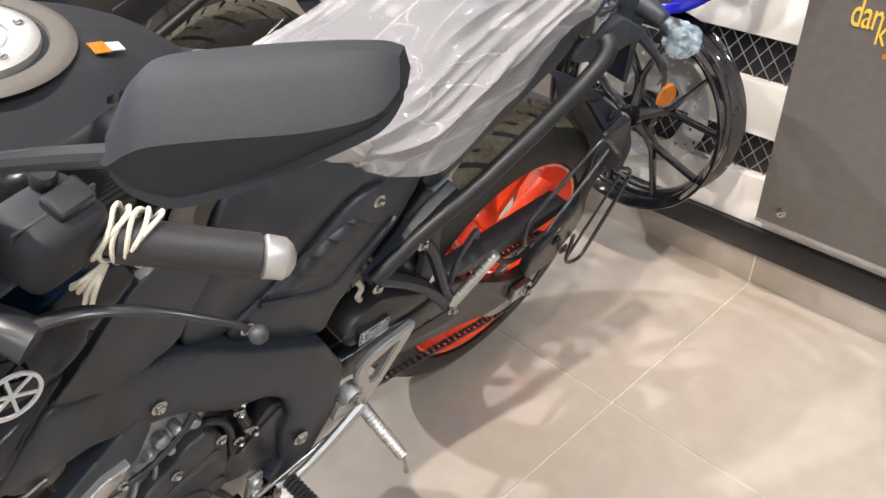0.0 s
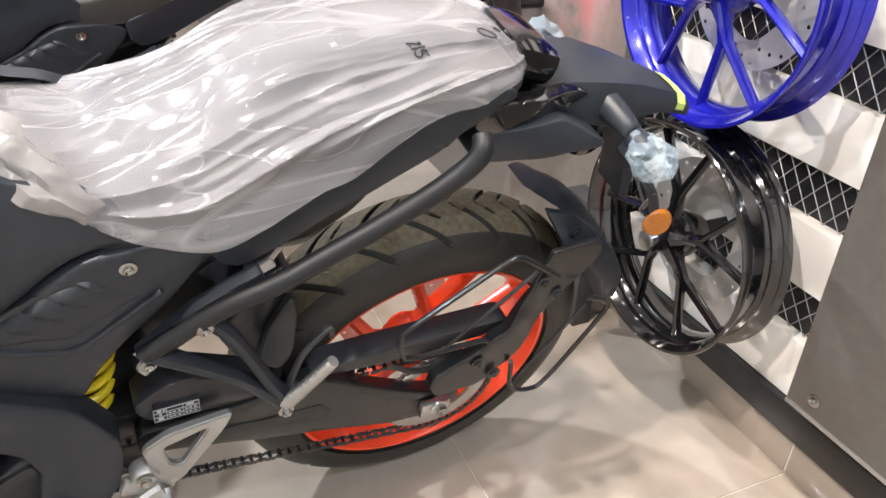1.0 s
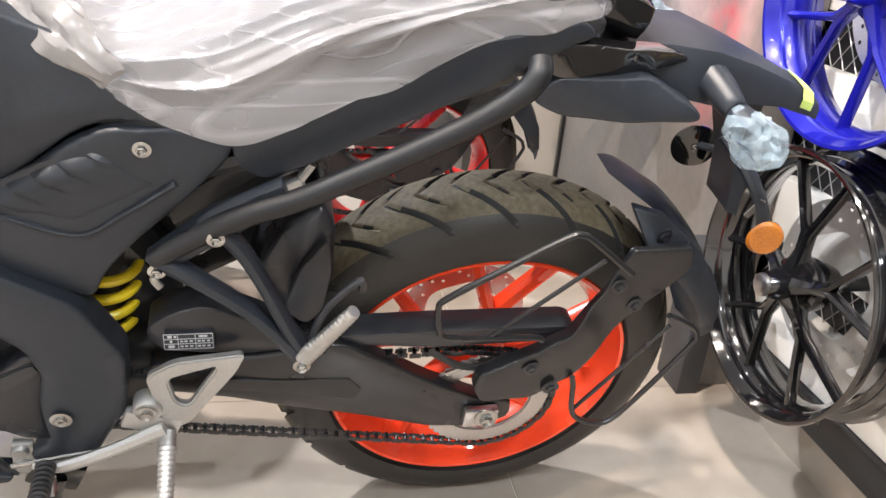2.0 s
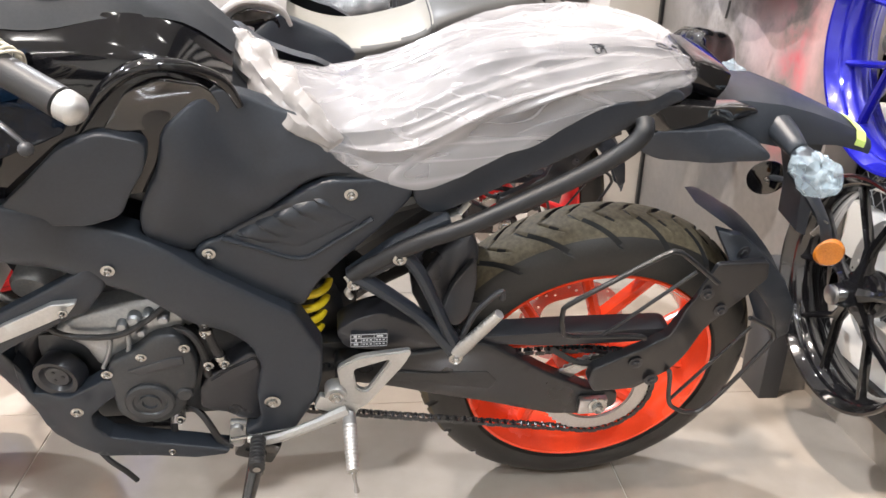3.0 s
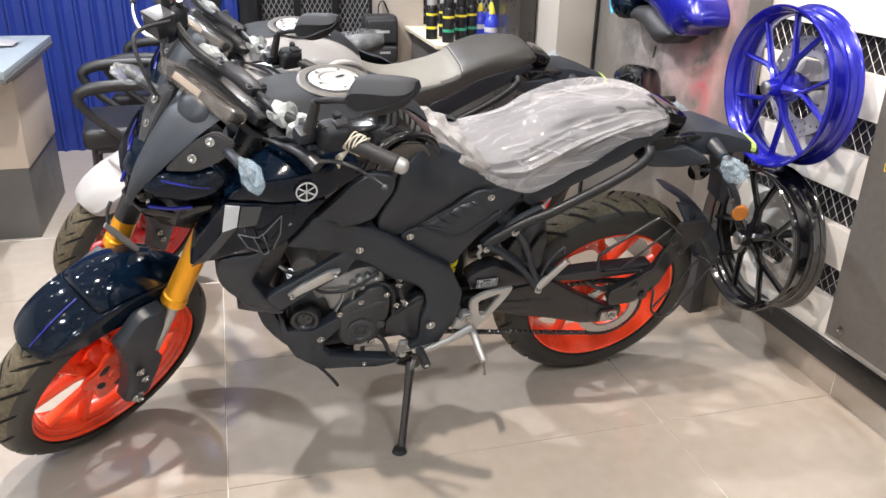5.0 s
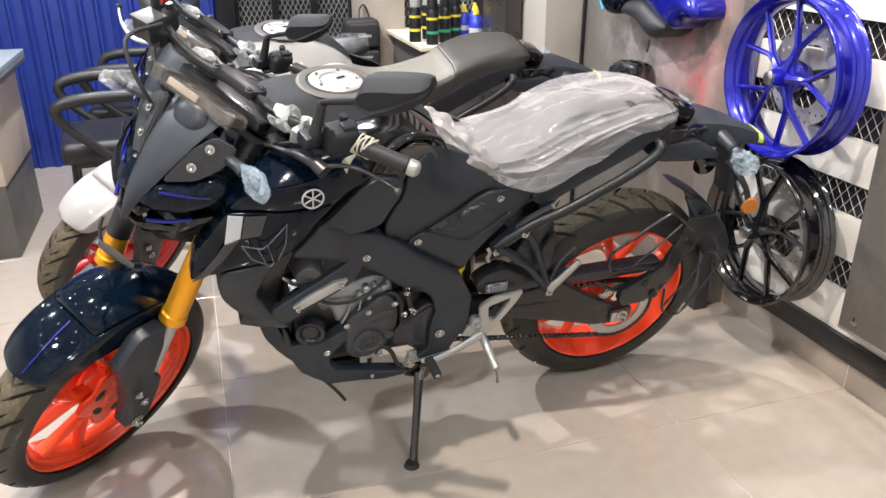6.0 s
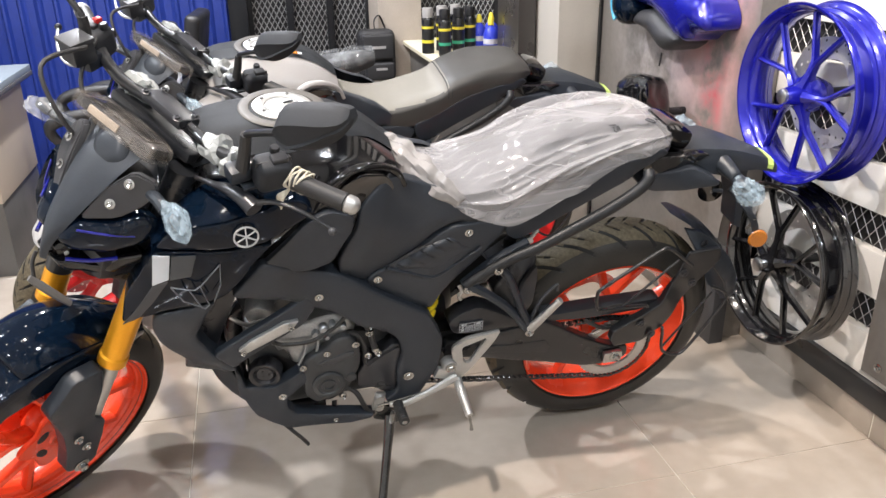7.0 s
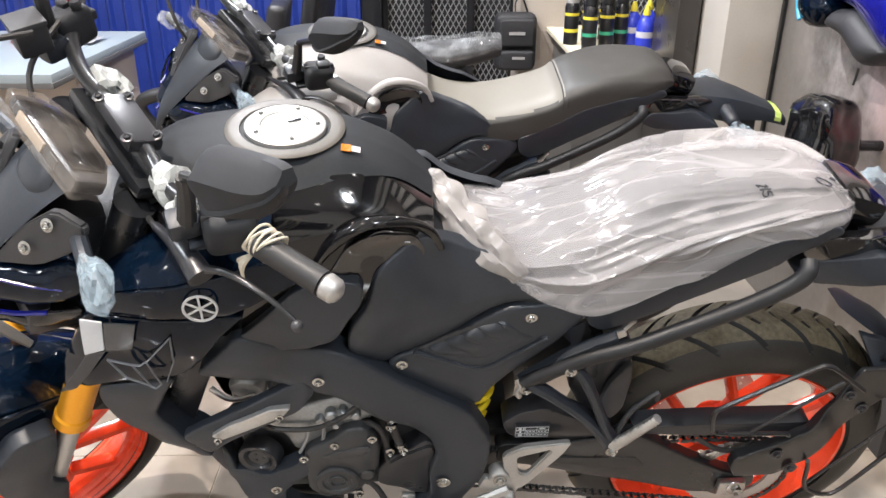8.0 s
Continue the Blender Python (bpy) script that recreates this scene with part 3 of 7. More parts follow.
def wheel_parts(root, m, paint, half, tyre=None, disc=None):
    """A cast wheel with forked spokes, under root at the pose m (its axle along y)."""
    wheel = new("wheel")
    wheel.parent = root
    put(rim_mesh(half), wheel, m, "rim", paint)
    put(lathe([(0.0, -0.05), (0.022, -0.05), (0.026, -0.045), (0.032, -0.03), (0.05, -0.024), (0.055, -0.01), (0.055, 0.01), (0.05, 0.024), (0.032, 0.03), (0.026, 0.045), (0.0, 0.045)], 40), wheel, m, "hub", paint)
    for k in range(5):
        for side in (-1, 1):
            put(spoke_mesh(side * 18, -0.006, -0.012), wheel, m @ pose(0, 0, 0, 0, 72 * k + 10), "spoke", paint)
    if tyre:
        rubber = put(tyre_mesh(*tyre), wheel, m, "tyre", TYRE, "black tyre with a tan crown and slanting tread grooves", 50)
        rubber.data.materials.append(GROOVE_SHADE)
        rubber.data.materials.append(TREAD)
    if disc:
        put(disc_mesh(disc[0], disc[1]), wheel, m, "brake_disc", STEEL, "drilled steel brake disc", 60)
    return wheel


# ---- motorcycle: body ----
def two(root, name, points, material, label="", both=True, **kw):
    """A panel on the left side and, by mirror, on the right."""
    bm = shell(points, **kw)
    if both:
        part(name, mirrored(bm), material, root, label)
    return part(name, bm, material, root, label)


def flat_piece(points, y, thick):
    """A flat plate in the side plane with rounded corners."""
    return shell([(x, y, z) for x, z in points], bulge=0, edge=0.0015, thick=thick, step=0.03, reach=0.004)


def plate_with_hole(outer, inner, y, thick):
    from mathutils.geometry import delaunay_2d_cdt
    a = [(p.x, p.z) for p in fillet([(x, 0, z) for x, z in outer], 0.006)]
    b = [(p.x, p.z) for p in fillet([(x, 0, z) for x, z in inner], 0.005)]
    pts = a + b
    edges = [(i, (i + 1) % len(a)) for i in range(len(a))] + [(len(a) + i, len(a) + (i + 1) % len(b)) for i in range(len(b))]
    res = delaunay_2d_cdt([Vector(p) for p in pts], edges, [], 0, 1e-7)
    bm = bmesh.new()
    vs = [bm.verts.new((v.x, y, v.y)) for v in res[0]]
    for f in res[2]:
        c = sum((res[0][i] for i in f), Vector((0, 0))) / len(f)
        if inside(a, c.x, c.y) and not inside(b, c.x, c.y):
            bm.faces.new([vs[i] for i in f])
    ext = bmesh.ops.extrude_face_region(bm, geom=list(bm.faces))
    bmesh.ops.translate(bm, verts=[g for g in ext["geom"] if isinstance(g, bmesh.types.BMVert)], vec=(0, thick, 0))
    bmesh.ops.bevel(bm, geom=[e for e in bm.edges if len(e.link_faces) == 2 and e.calc_face_angle(0) > 1.0 and abs(e.verts[0].co.y - e.verts[1].co.y) < 1e-6], offset=0.0025, segments=2, affect="EDGES")
    return bm


def body(root, shoulder, tank_side, main):
    """Tank, side panels, frame and engine of a motorcycle facing -x; main: the one that the film passes close by."""
    # tank
    stations = [
        (-1.02, [(0, 0.935), (-0.05, 0.93), (-0.09, 0.90), (-0.11, 0.86), (-0.12, 0.80), (-0.12, 0.74)]),
        (-0.945, [(0, 0.986), (-0.06, 0.979), (-0.105, 0.942), (-0.145, 0.895), (-0.165, 0.83), (-0.16, 0.75)]),
        (-0.86, [(0, 0.998), (-0.065, 0.994), (-0.115, 0.957), (-0.16, 0.905), (-0.18, 0.84), (-0.17, 0.76)]),
        (-0.78, [(0, 0.996), (-0.065, 0.992), (-0.115, 0.955), (-0.155, 0.905), (-0.175, 0.84), (-0.165, 0.76)]),
        (-0.70, [(0, 0.99), (-0.062, 0.986), (-0.11, 0.952), (-0.145, 0.908), (-0.16, 0.845), (-0.15, 0.76)]),
        (-0.63, [(0, 0.96), (-0.054, 0.956), (-0.1, 0.932), (-0.13, 0.895), (-0.145, 0.835), (-0.14, 0.76)]),
        (-0.575, [(0, 0.915), (-0.045, 0.91), (-0.078, 0.893), (-0.105, 0.86), (-0.122, 0.815), (-0.125, 0.76)]),
    ]
    part("tank", loft(spine(stations, 5), closed=False), tank_side, root, "gloss black fuel tank", 40)
    cover = []
    for (x, row), f in zip(stations, (0.9, 0.9, 0.85, 0.85, 0.5, 0.1, 0.0)):
        (y1, z1), (y2, z2) = row[1], row[2]
        f = f if main else 0.0
        cover.append((x, [(row[0][0], row[0][1] + 0.004), (y1 * (0.8 + 0.2 * f), z1 + 0.004), (y1 + (y2 - y1) * f, z1 + (z2 - z1) * f + 0.0035)]))
    part("tank_cover", loft(spine(cover, 6), closed=False), TOP, root, "matte black tank top cover", 50)
    put(lathe([(0.084, 0.0), (0.082, 0.0015), (0.076, 0.0025), (0.064, 0.002), (0.062, -0.002)], 48, pose(0, 0, 0, 90)), root, pose(-0.782, 0.006, 1.0005, 0, 2, 0), "cap_ring", TAN, "matte grey-brown filler ring")
    cap = put(lathe([(0.0, 0.0), (0.034, 0.0), (0.035, 0.003), (0.037, 0.004), (0.053, 0.004), (0.057, 0.002), (0.058, -0.006)], 48, pose(0, 0, 0, 90)), root, pose(-0.782, 0.006, 1.003, 0, 2, 0), "filler_cap", SILVER, "silver fuel filler cap")
    put(lathe([(0.0, 0.001), (0.032, 0.001), (0.033, -0.002)], 40, pose(0, 0, 0, 90)), cap, pose(-0.782, 0.006, 1.0045, 0, 2, 0), "cap_centre", SILVER, "silver cap centre with a key slot")
    put(box((0.02, 0.004, 0.002), (0.012, 0.01, 0.002), 0.0005, (0, 0, 25)), cap, pose(-0.782, 0.006, 1.005, 0, 2, 0), "key_flap", SATIN)
    for k in range(5):
        a = math.tau * k / 5
        put(bolt((0, 0, 0), 0.003, 0.003, "z"), cap, pose(-0.782 + 0.045 * math.cos(a), 0.006 + 0.045 * math.sin(a), 1.0075 - 0.045 * math.cos(a) * 0.035), "cap_screw", CHROME)
    part("warning_label", box((0.014, 0.016, 0.001), (-0.695, -0.042, 0.9948), 0, (4, 9, 0)), AMBER, root, "small orange and white printed label")
    part("warning_label", box((0.012, 0.012, 0.001), (-0.6815, -0.042, 0.992), 0, (4, 13, 0)), PALE, root, "small white printed label")

    part("tank_arch", tube([(-0.75, -0.166, 0.858), (-0.715, -0.155, 0.905), (-0.675, -0.142, 0.932), (-0.63, -0.13, 0.93), (-0.585, -0.112, 0.905), (-0.565, -0.11, 0.87)], [0.006, 0.012, 0.0135, 0.0135, 0.012, 0.007], 12, 5, flat=0.7), tank_side, root, "gloss arch on the tank side")
    part("tank_recess", shell([(-0.725, -0.168, 0.855), (-0.69, -0.158, 0.905), (-0.65, -0.146, 0.918), (-0.6, -0.13, 0.9), (-0.585, -0.13, 0.868), (-0.63, -0.15, 0.85)], bulge=-0.004, edge=0.004, thick=0.01), JET, root, "gloss black recess under the arch")

    # shoulders over the air intakes
    two(root, "shoulder_panel", [(-1.038, -0.2, 0.85), (-1.016, -0.21, 0.878), (-0.971, -0.222, 0.897), (-0.909, -0.222, 0.9), (-0.856, -0.218, 0.909), (-0.803, -0.2, 0.917), (-0.767, -0.19, 0.901), (-0.751, -0.19, 0.871), (-0.785, -0.2, 0.858), (-0.833, -0.22, 0.848), (-0.848, -0.22, 0.84), (-0.921, -0.22, 0.841), (-0.993, -0.215, 0.848)], shoulder, "gloss dark shoulder panel", bulge=0.006, thick=0.03)
    for side in (1, -1):
        rings = []
        for x, a, b in ((-1.04, (-0.2, 0.858), (-0.13, 0.86)), (-0.98, (-0.22, 0.897), (-0.13, 0.905)), (-0.91, (-0.22, 0.902), (-0.12, 0.94)), (-0.85, (-0.215, 0.912), (-0.12, 0.95)), (-0.79, (-0.192, 0.917), (-0.13, 0.95))):
            mid = ((a[0] + b[0]) / 2, (a[1] + b[1]) / 2 + 0.006)
            rings.append([Vector((x, side * p[0], p[1])) for p in (a, ((a[0] + mid[0]) / 2, (a[1] + mid[1]) / 2 + 0.004), mid, ((b[0] + mid[0]) / 2, (b[1] + mid[1]) / 2 + 0.002), b)])
        bm = loft(rings, closed=False)
        bmesh.ops.solidify(bm, geom=bm.faces, thickness=0.004)
        part("shoulder_top", bm, shoulder, root, "gloss dark shoulder top", 60)
    # emblem: a ring with three crossed bars
    ring = thing_part("emblem", root)
    m = pose(-0.879, -0.2305, 0.870)
    put(lathe([(0.0225, 0), (0.0225, -0.002), (0.0195, -0.002), (0.0195, 0)], 36), ring, m, "emblem_ring", PALE, "pale ring")
    for k in range(3):
        put(box((0.0026, 0.0015, 0.038), (0, -0.0005, 0)), ring, m @ pose(0, 0, 0, 0, 60 * k), "emblem_bar", PALE)

    two(root, "intake_scoop", [(-1.041, -0.2, 0.84), (-0.993, -0.212, 0.845), (-0.92, -0.212, 0.834), (-0.847, -0.212, 0.833), (-0.831, -0.203, 0.829), (-0.867, -0.212, 0.797), (-0.892, -0.212, 0.764), (-0.927, -0.2, 0.72), (-0.977, -0.2, 0.709), (-1.055, -0.195, 0.696), (-1.125, -0.17, 0.664), (-1.107, -0.17, 0.729), (-1.067, -0.18, 0.794)], shoulder, "gloss dark air intake scoop", bulge=0.008, thick=0.05)
    part("white_decal", shell([(-1.04, -0.2145, 0.845), (-1.012, -0.219, 0.841), (-1.021, -0.219, 0.79), (-1.051, -0.212, 0.778)], bulge=0.002, edge=0.0005, thick=0.002, step=0.02, reach=0.001), DECAL, root, "pale silver decal")
    # A dark grey reflection on the scoop, painted as a thin patch.
    part("grey_decal", shell([(-1.009, -0.2195, 0.842), (-0.968, -0.2225, 0.84), (-0.982, -0.2225, 0.795), (-1.019, -0.2195, 0.79)], bulge=0.001, edge=0.0005, thick=0.002, step=0.02, reach=0.001), SMOKE, root, "smoke grey decal")
    part("scoop_band", shell([(-1.051, -0.21, 0.774), (-1.023, -0.216, 0.783), (-1.05, -0.212, 0.745), (-1.085, -0.205, 0.701), (-1.12, -0.186, 0.676)], bulge=0.001, edge=0.0005, thick=0.003, step=0.02, reach=0.001), GREY, root, "grey band on the scoop")
    for a, b, c in (((-1.02, 0.775), (-1.002, 0.739), (-0.974, 0.72)), ((-1.02, 0.775), (-0.99, 0.764), (-0.974, 0.72)), ((-0.93, 0.812), (-0.97, 0.768), (-0.959, 0.722)),
                    ((-0.93, 0.812), (-0.934, 0.766), (-0.95, 0.728)), ((-0.99, 0.764), (-0.98, 0.762), (-0.97, 0.768)), ((-0.974, 0.72), (-0.967, 0.716), (-0.959, 0.722))):
        part("decal_line", tube([(a[0], -0.2205, a[1]), (b[0], -0.221, b[1]), (c[0], -0.219, c[1])], 0.0021, 6, 1, flat=0.5), LINE, root, "grey decal line")

    two(root, "lever_side_panel", [(-0.866, -0.19, 0.757), (-0.815, -0.192, 0.805), (-0.77, -0.19, 0.848), (-0.724, -0.18, 0.862), (-0.674, -0.175, 0.847), (-0.679, -0.18, 0.813), (-0.702, -0.18, 0.778), (-0.719, -0.178, 0.743), (-0.76, -0.18, 0.73), (-0.815, -0.187, 0.74)], MATTE, "matte black tank side panel", bulge=0.003, edge=0.004)
    two(root, "side_cover", [(-0.588, -0.12, 0.898), (-0.629, -0.145, 0.877), (-0.66, -0.16, 0.85), (-0.669, -0.165, 0.804), (-0.692, -0.163, 0.761), (-0.704, -0.16, 0.729), (-0.705, -0.155, 0.695), (-0.678, -0.15, 0.672), (-0.648, -0.14, 0.656), (-0.629, -0.14, 0.676), (-0.603, -0.14, 0.684), (-0.544, -0.14, 0.72), (-0.491, -0.14, 0.763), (-0.458, -0.14, 0.776), (-0.385, -0.132, 0.768), (-0.42, -0.12, 0.81), (-0.47, -0.11, 0.845), (-0.51, -0.1, 0.86), (-0.547, -0.1, 0.875)], MATTE, "matte black side cover", bulge=0.008)

    field = [(-0.605, 0.686), (-0.57, 0.708), (-0.516, 0.737), (-0.468, 0.757), (-0.434, 0.734), (-0.4, 0.712), (-0.452, 0.676), (-0.5, 0.648), (-0.561, 0.669)]

    def waves(x, z, d):
        """Five soft scallops along the pillow's upper edge."""
        u, v = (x + 0.6) * 0.885 + (z - 0.69) * 0.466, -(x + 0.6) * 0.466 + (z - 0.69) * 0.885
        if not 0.015 < u < 0.155 or v < -0.045:
            return 0.0
        ph = ((u - 0.015 + 0.5 * v) / 0.028) % 1
        return -0.0075 * math.sin(math.pi * ph ** 0.55) * min(1, (v + 0.045) / 0.04) * min(1, d / 0.006)
    two(root, "lower_side_cover", [(-0.648, -0.145, 0.653), (-0.634, -0.145, 0.673), (-0.609, -0.145, 0.681), (-0.546, -0.145, 0.716), (-0.491, -0.145, 0.758), (-0.458, -0.145, 0.772), (-0.378, -0.135, 0.766), (-0.342, -0.13, 0.752), (-0.351, -0.14, 0.729), (-0.391, -0.145, 0.689), (-0.447, -0.145, 0.634), (-0.481, -0.145, 0.593), (-0.501, -0.145, 0.553), (-0.567, -0.145, 0.583), (-0.622, -0.145, 0.627)], MATTE, "matte black lower side cover with a ribbed pocket", bulge=0.005, step=0.012)
    two(root, "cover_pocket", [(x, -0.1455, z) for x, z in field], SATIN, "sunken black pocket field", bulge=0.0052, edge=0.003, thick=0.004, step=0.02, reach=0.008)
    inner = [(-0.518 + (x + 0.518) * 0.93, 0.7 + (z - 0.7) * 0.9) for x, z in field]
    two(root, "pocket_pillow", [(x, -0.1435, z) for x, z in inner], MATTE, "soft ribbed pocket pillow", bulge=0.0075, edge=0.008, thick=0.006, step=0.0036, reach=0.01, spread=0.02, ripple=waves)
    low = [field[i] for i in (0, 8, 7, 6, 5)]
    for side in (1, -1):
        part("pocket_lip", tube([(x, side * (-0.1495), z) for x, z in low], 0.0042, 8, 5, flat=0.8), MATTE, root, "raised lip under the pocket")
    two(root, "frame_cover", [(-0.888, -0.195, 0.743), (-0.857, -0.195, 0.777), (-0.821, -0.19, 0.762), (-0.762, -0.17, 0.724), (-0.712, -0.165, 0.701), (-0.679, -0.165, 0.68), (-0.629, -0.165, 0.637), (-0.561, -0.165, 0.59), (-0.513, -0.165, 0.557), (-0.495, -0.165, 0.519), (-0.475, -0.165, 0.477), (-0.478, -0.165, 0.423), (-0.487, -0.165, 0.376), (-0.51, -0.165, 0.335), (-0.533, -0.165, 0.29), (-0.574, -0.165, 0.285), (-0.611, -0.165, 0.302), (-0.578, -0.165, 0.329), (-0.58, -0.165, 0.398), (-0.568, -0.165, 0.45), (-0.58, -0.165, 0.495), (-0.61, -0.165, 0.526), (-0.663, -0.165, 0.546), (-0.718, -0.168, 0.6), (-0.77, -0.172, 0.632), (-0.811, -0.18, 0.663), (-0.874, -0.19, 0.691), (-0.921, -0.195, 0.709)], MATTE, "matte black frame cover", bulge=0.006, thick=0.05, spread=0.03)
    two(root, "radiator_shroud", [(-1.063, -0.19, 0.688), (-1.021, -0.195, 0.695), (-0.947, -0.195, 0.706), (-0.971, -0.19, 0.669), (-0.997, -0.185, 0.614), (-0.97, -0.185, 0.559), (-0.924, -0.185, 0.507), (-0.991, -0.15, 0.492), (-1.022, -0.165, 0.541), (-1.065, -0.175, 0.606), (-1.073, -0.18, 0.652)], MATTE, "matte black radiator shroud", bulge=0.006, thick=0.06, spread=0.03)
    two(root, "bar_carrier", [(-0.972, -0.184, 0.557), (-0.947, -0.184, 0.574), (-0.875, -0.184, 0.612), (-0.805, -0.182, 0.648), (-0.776, -0.18, 0.667), (-0.756, -0.175, 0.633), (-0.787, -0.182, 0.592), (-0.851, -0.184, 0.563), (-0.907, -0.184, 0.533), (-0.932, -0.184, 0.512)], MATTE, "matte black carrier arm", bulge=0.002, thick=0.012)
    two(root, "silver_bar", [(-0.922, -0.193, 0.567), (-0.894, -0.193, 0.587), (-0.827, -0.193, 0.617), (-0.795, -0.193, 0.617), (-0.81, -0.193, 0.598), (-0.864, -0.193, 0.574), (-0.907, -0.193, 0.556)], SILVER, "brushed silver trim bar", bulge=0.002, edge=0.003, thick=0.01, reach=0.004)
    two(root, "belly_pan", [(-0.937, -0.115, 0.452), (-0.933, -0.115, 0.37), (-0.899, -0.14, 0.311), (-0.864, -0.16, 0.292)] + [(x, -0.165, z) for x, z in ((-0.832, 0.271), (-0.691, 0.247), (-0.64, 0.252), (-0.634, 0.262), (-0.687, 0.276), (-0.751, 0.291), (-0.815, 0.314), (-0.832, 0.34), (-0.832, 0.365), (-0.8, 0.398), (-0.765, 0.419), (-0.76, 0.432), (-0.8, 0.442))] + [(-0.855, -0.155, 0.404), (-0.917, -0.135, 0.394), (-0.925, -0.12, 0.43)], MATTE, "matte black belly pan", bulge=0.003, edge=0.005, thick=0.03, reach=0.004)
    two(root, "pan_nose", [(-0.987, -0.09, 0.443), (-0.956, -0.11, 0.47), (-0.93, -0.115, 0.4), (-0.9, -0.12, 0.33), (-0.886, -0.1, 0.3), (-0.93, -0.09, 0.33), (-0.973, -0.085, 0.39)], MATTE, "matte black pan nose", bulge=0.006, edge=0.006, thick=0.03)

    # engine
    core = box((0.34, 0.2, 0.2), (-0.74, 0, 0.39), 0.03)
    box((0.2, 0.18, 0.26), (-0.80, 0, 0.58), 0.02, (0, -18, 0), core)
    box((0.16, 0.16, 0.2), (-0.62, 0, 0.52), 0.02, (0, 0, 0), core)
    part("engine_block", core, ENGINE, root, "dark cast engine block")
    part("pivot_plate", flat_piece([(-0.57, 0.3), (-0.45, 0.3), (-0.42, 0.39), (-0.43, 0.44), (-0.56, 0.44)], -0.09, 0.18), FRAME, root, "black frame pivot plate")
    part("inner_plate", flat_piece([(-0.57, 0.42), (-0.45, 0.42), (-0.4, 0.46), (-0.33, 0.5), (-0.312, 0.54), (-0.36, 0.6), (-0.35, 0.63), (-0.29, 0.628), (-0.23, 0.65), (-0.3, 0.7), (-0.5, 0.69), (-0.57, 0.5)], 0.01, 0.06), FRAME, root)
    for y in (-0.07, 0.05):
        part("header_pipe", tube([(-0.85, y, 0.52), (-0.915, y, 0.47), (-0.93, y, 0.38), (-0.86, y, 0.27), (-0.74, y, 0.25)], 0.021, 12, 6), SATIN, root, "black exhaust header pipe")
    part("crank_cover", shell([(x, -0.163, z) for x, z in ((-0.789, 0.473), (-0.742, 0.496), (-0.721, 0.52), (-0.69, 0.526), (-0.674, 0.506), (-0.664, 0.47), (-0.666, 0.428), (-0.68, 0.392), (-0.698, 0.357), (-0.731, 0.336), (-0.769, 0.337), (-0.792, 0.366), (-0.793, 0.406), (-0.794, 0.437))], bulge=0.007, edge=0.008, thick=0.07, spread=0.03), ENGINE, root, "dark cast crankcase cover")
    put(lathe([(0.037, 0.006), (0.037, -0.004), (0.034, -0.007), (0.026, -0.007), (0.024, -0.004), (0.017, -0.004), (0.016, -0.007), (0.012, -0.007), (0.011, -0.003), (0, -0.003)], 40), root, pose(-0.739, -0.17, 0.396), "cover_boss", ENGINE, "round ringed boss")
    put(lathe([(0.013, 0.008), (0.013, -0.003), (0.01, -0.005), (0, -0.004)], 24), root, pose(-0.688, -0.167, 0.405), "cover_boss", ENGINE, "small round boss")
    part("cover_ridge", shell([(x, -0.172, z) for x, z in ((-0.763, 0.462), (-0.697, 0.485), (-0.679, 0.484), (-0.679, 0.47), (-0.744, 0.453))], bulge=0.002, edge=0.003, thick=0.012, step=0.01, reach=0.004), GREY, root, "raised ridge on the cover")
    part("sprocket_cover", shell([(x, -0.152, z) for x, z in ((-0.669, 0.396), (-0.653, 0.423), (-0.622, 0.444), (-0.586, 0.471), (-0.572, 0.467), (-0.566, 0.42), (-0.571, 0.388), (-0.571, 0.349), (-0.582, 0.32), (-0.612, 0.324), (-0.632, 0.34), (-0.653, 0.346), (-0.671, 0.356))], bulge=0.003, edge=0.006, thick=0.05, spread=0.02, reach=0.005), SATIN, root, "black sprocket cover")
    part("cover_facet", slab([(-0.656, -0.157, 0.414), (-0.621, -0.157, 0.441), (-0.577, -0.157, 0.466), (-0.571, -0.157, 0.448), (-0.624, -0.16, 0.413)], (0, 0.012, 0), 0.002), SATIN, root, "slanting facet of the sprocket cover")
    light = shell([(x, -0.137, z) for x, z in ((-0.86, 0.52), (-0.835, 0.549), (-0.784, 0.562), (-0.729, 0.57), (-0.684, 0.562), (-0.672, 0.526), (-0.69, 0.5), (-0.737, 0.482), (-0.774, 0.452), (-0.81, 0.445), (-0.822, 0.488), (-0.84, 0.503))], bulge=0.012, edge=0.012, thick=0.06, step=0.008)
    for v in light.verts:
        v.co.y += 0.0035 * noise.noise(v.co * 20) + 0.001 * noise.noise(v.co * 90)
    part("cylinder_case", light, ENGINE_LIGHT, root, "smooth grey cylinder casting", 30)
    for points in ([(-0.8, -0.151, 0.455), (-0.785, -0.153, 0.49), (-0.78, -0.152, 0.518)], [(-0.765, -0.152, 0.468), (-0.757, -0.153, 0.495), (-0.755, -0.152, 0.52)]):
        part("casting_rib", tube(points, 0.0035, 8, 4), ENGINE_LIGHT, root)
    for x, z, r in ((-0.76, 0.537, 0.008), (-0.742, 0.546, 0.01), (-0.722, 0.551, 0.008), (-0.701, 0.546, 0.009), (-0.735, 0.522, 0.007)):
        put(lathe([(0, -0.008), (r * 0.7, -0.008), (r, -0.004), (r, 0.02), (0, 0.02)], 16), root, pose(x, -0.15, z), "casting_boss", ENGINE_LIGHT, "round cast boss")
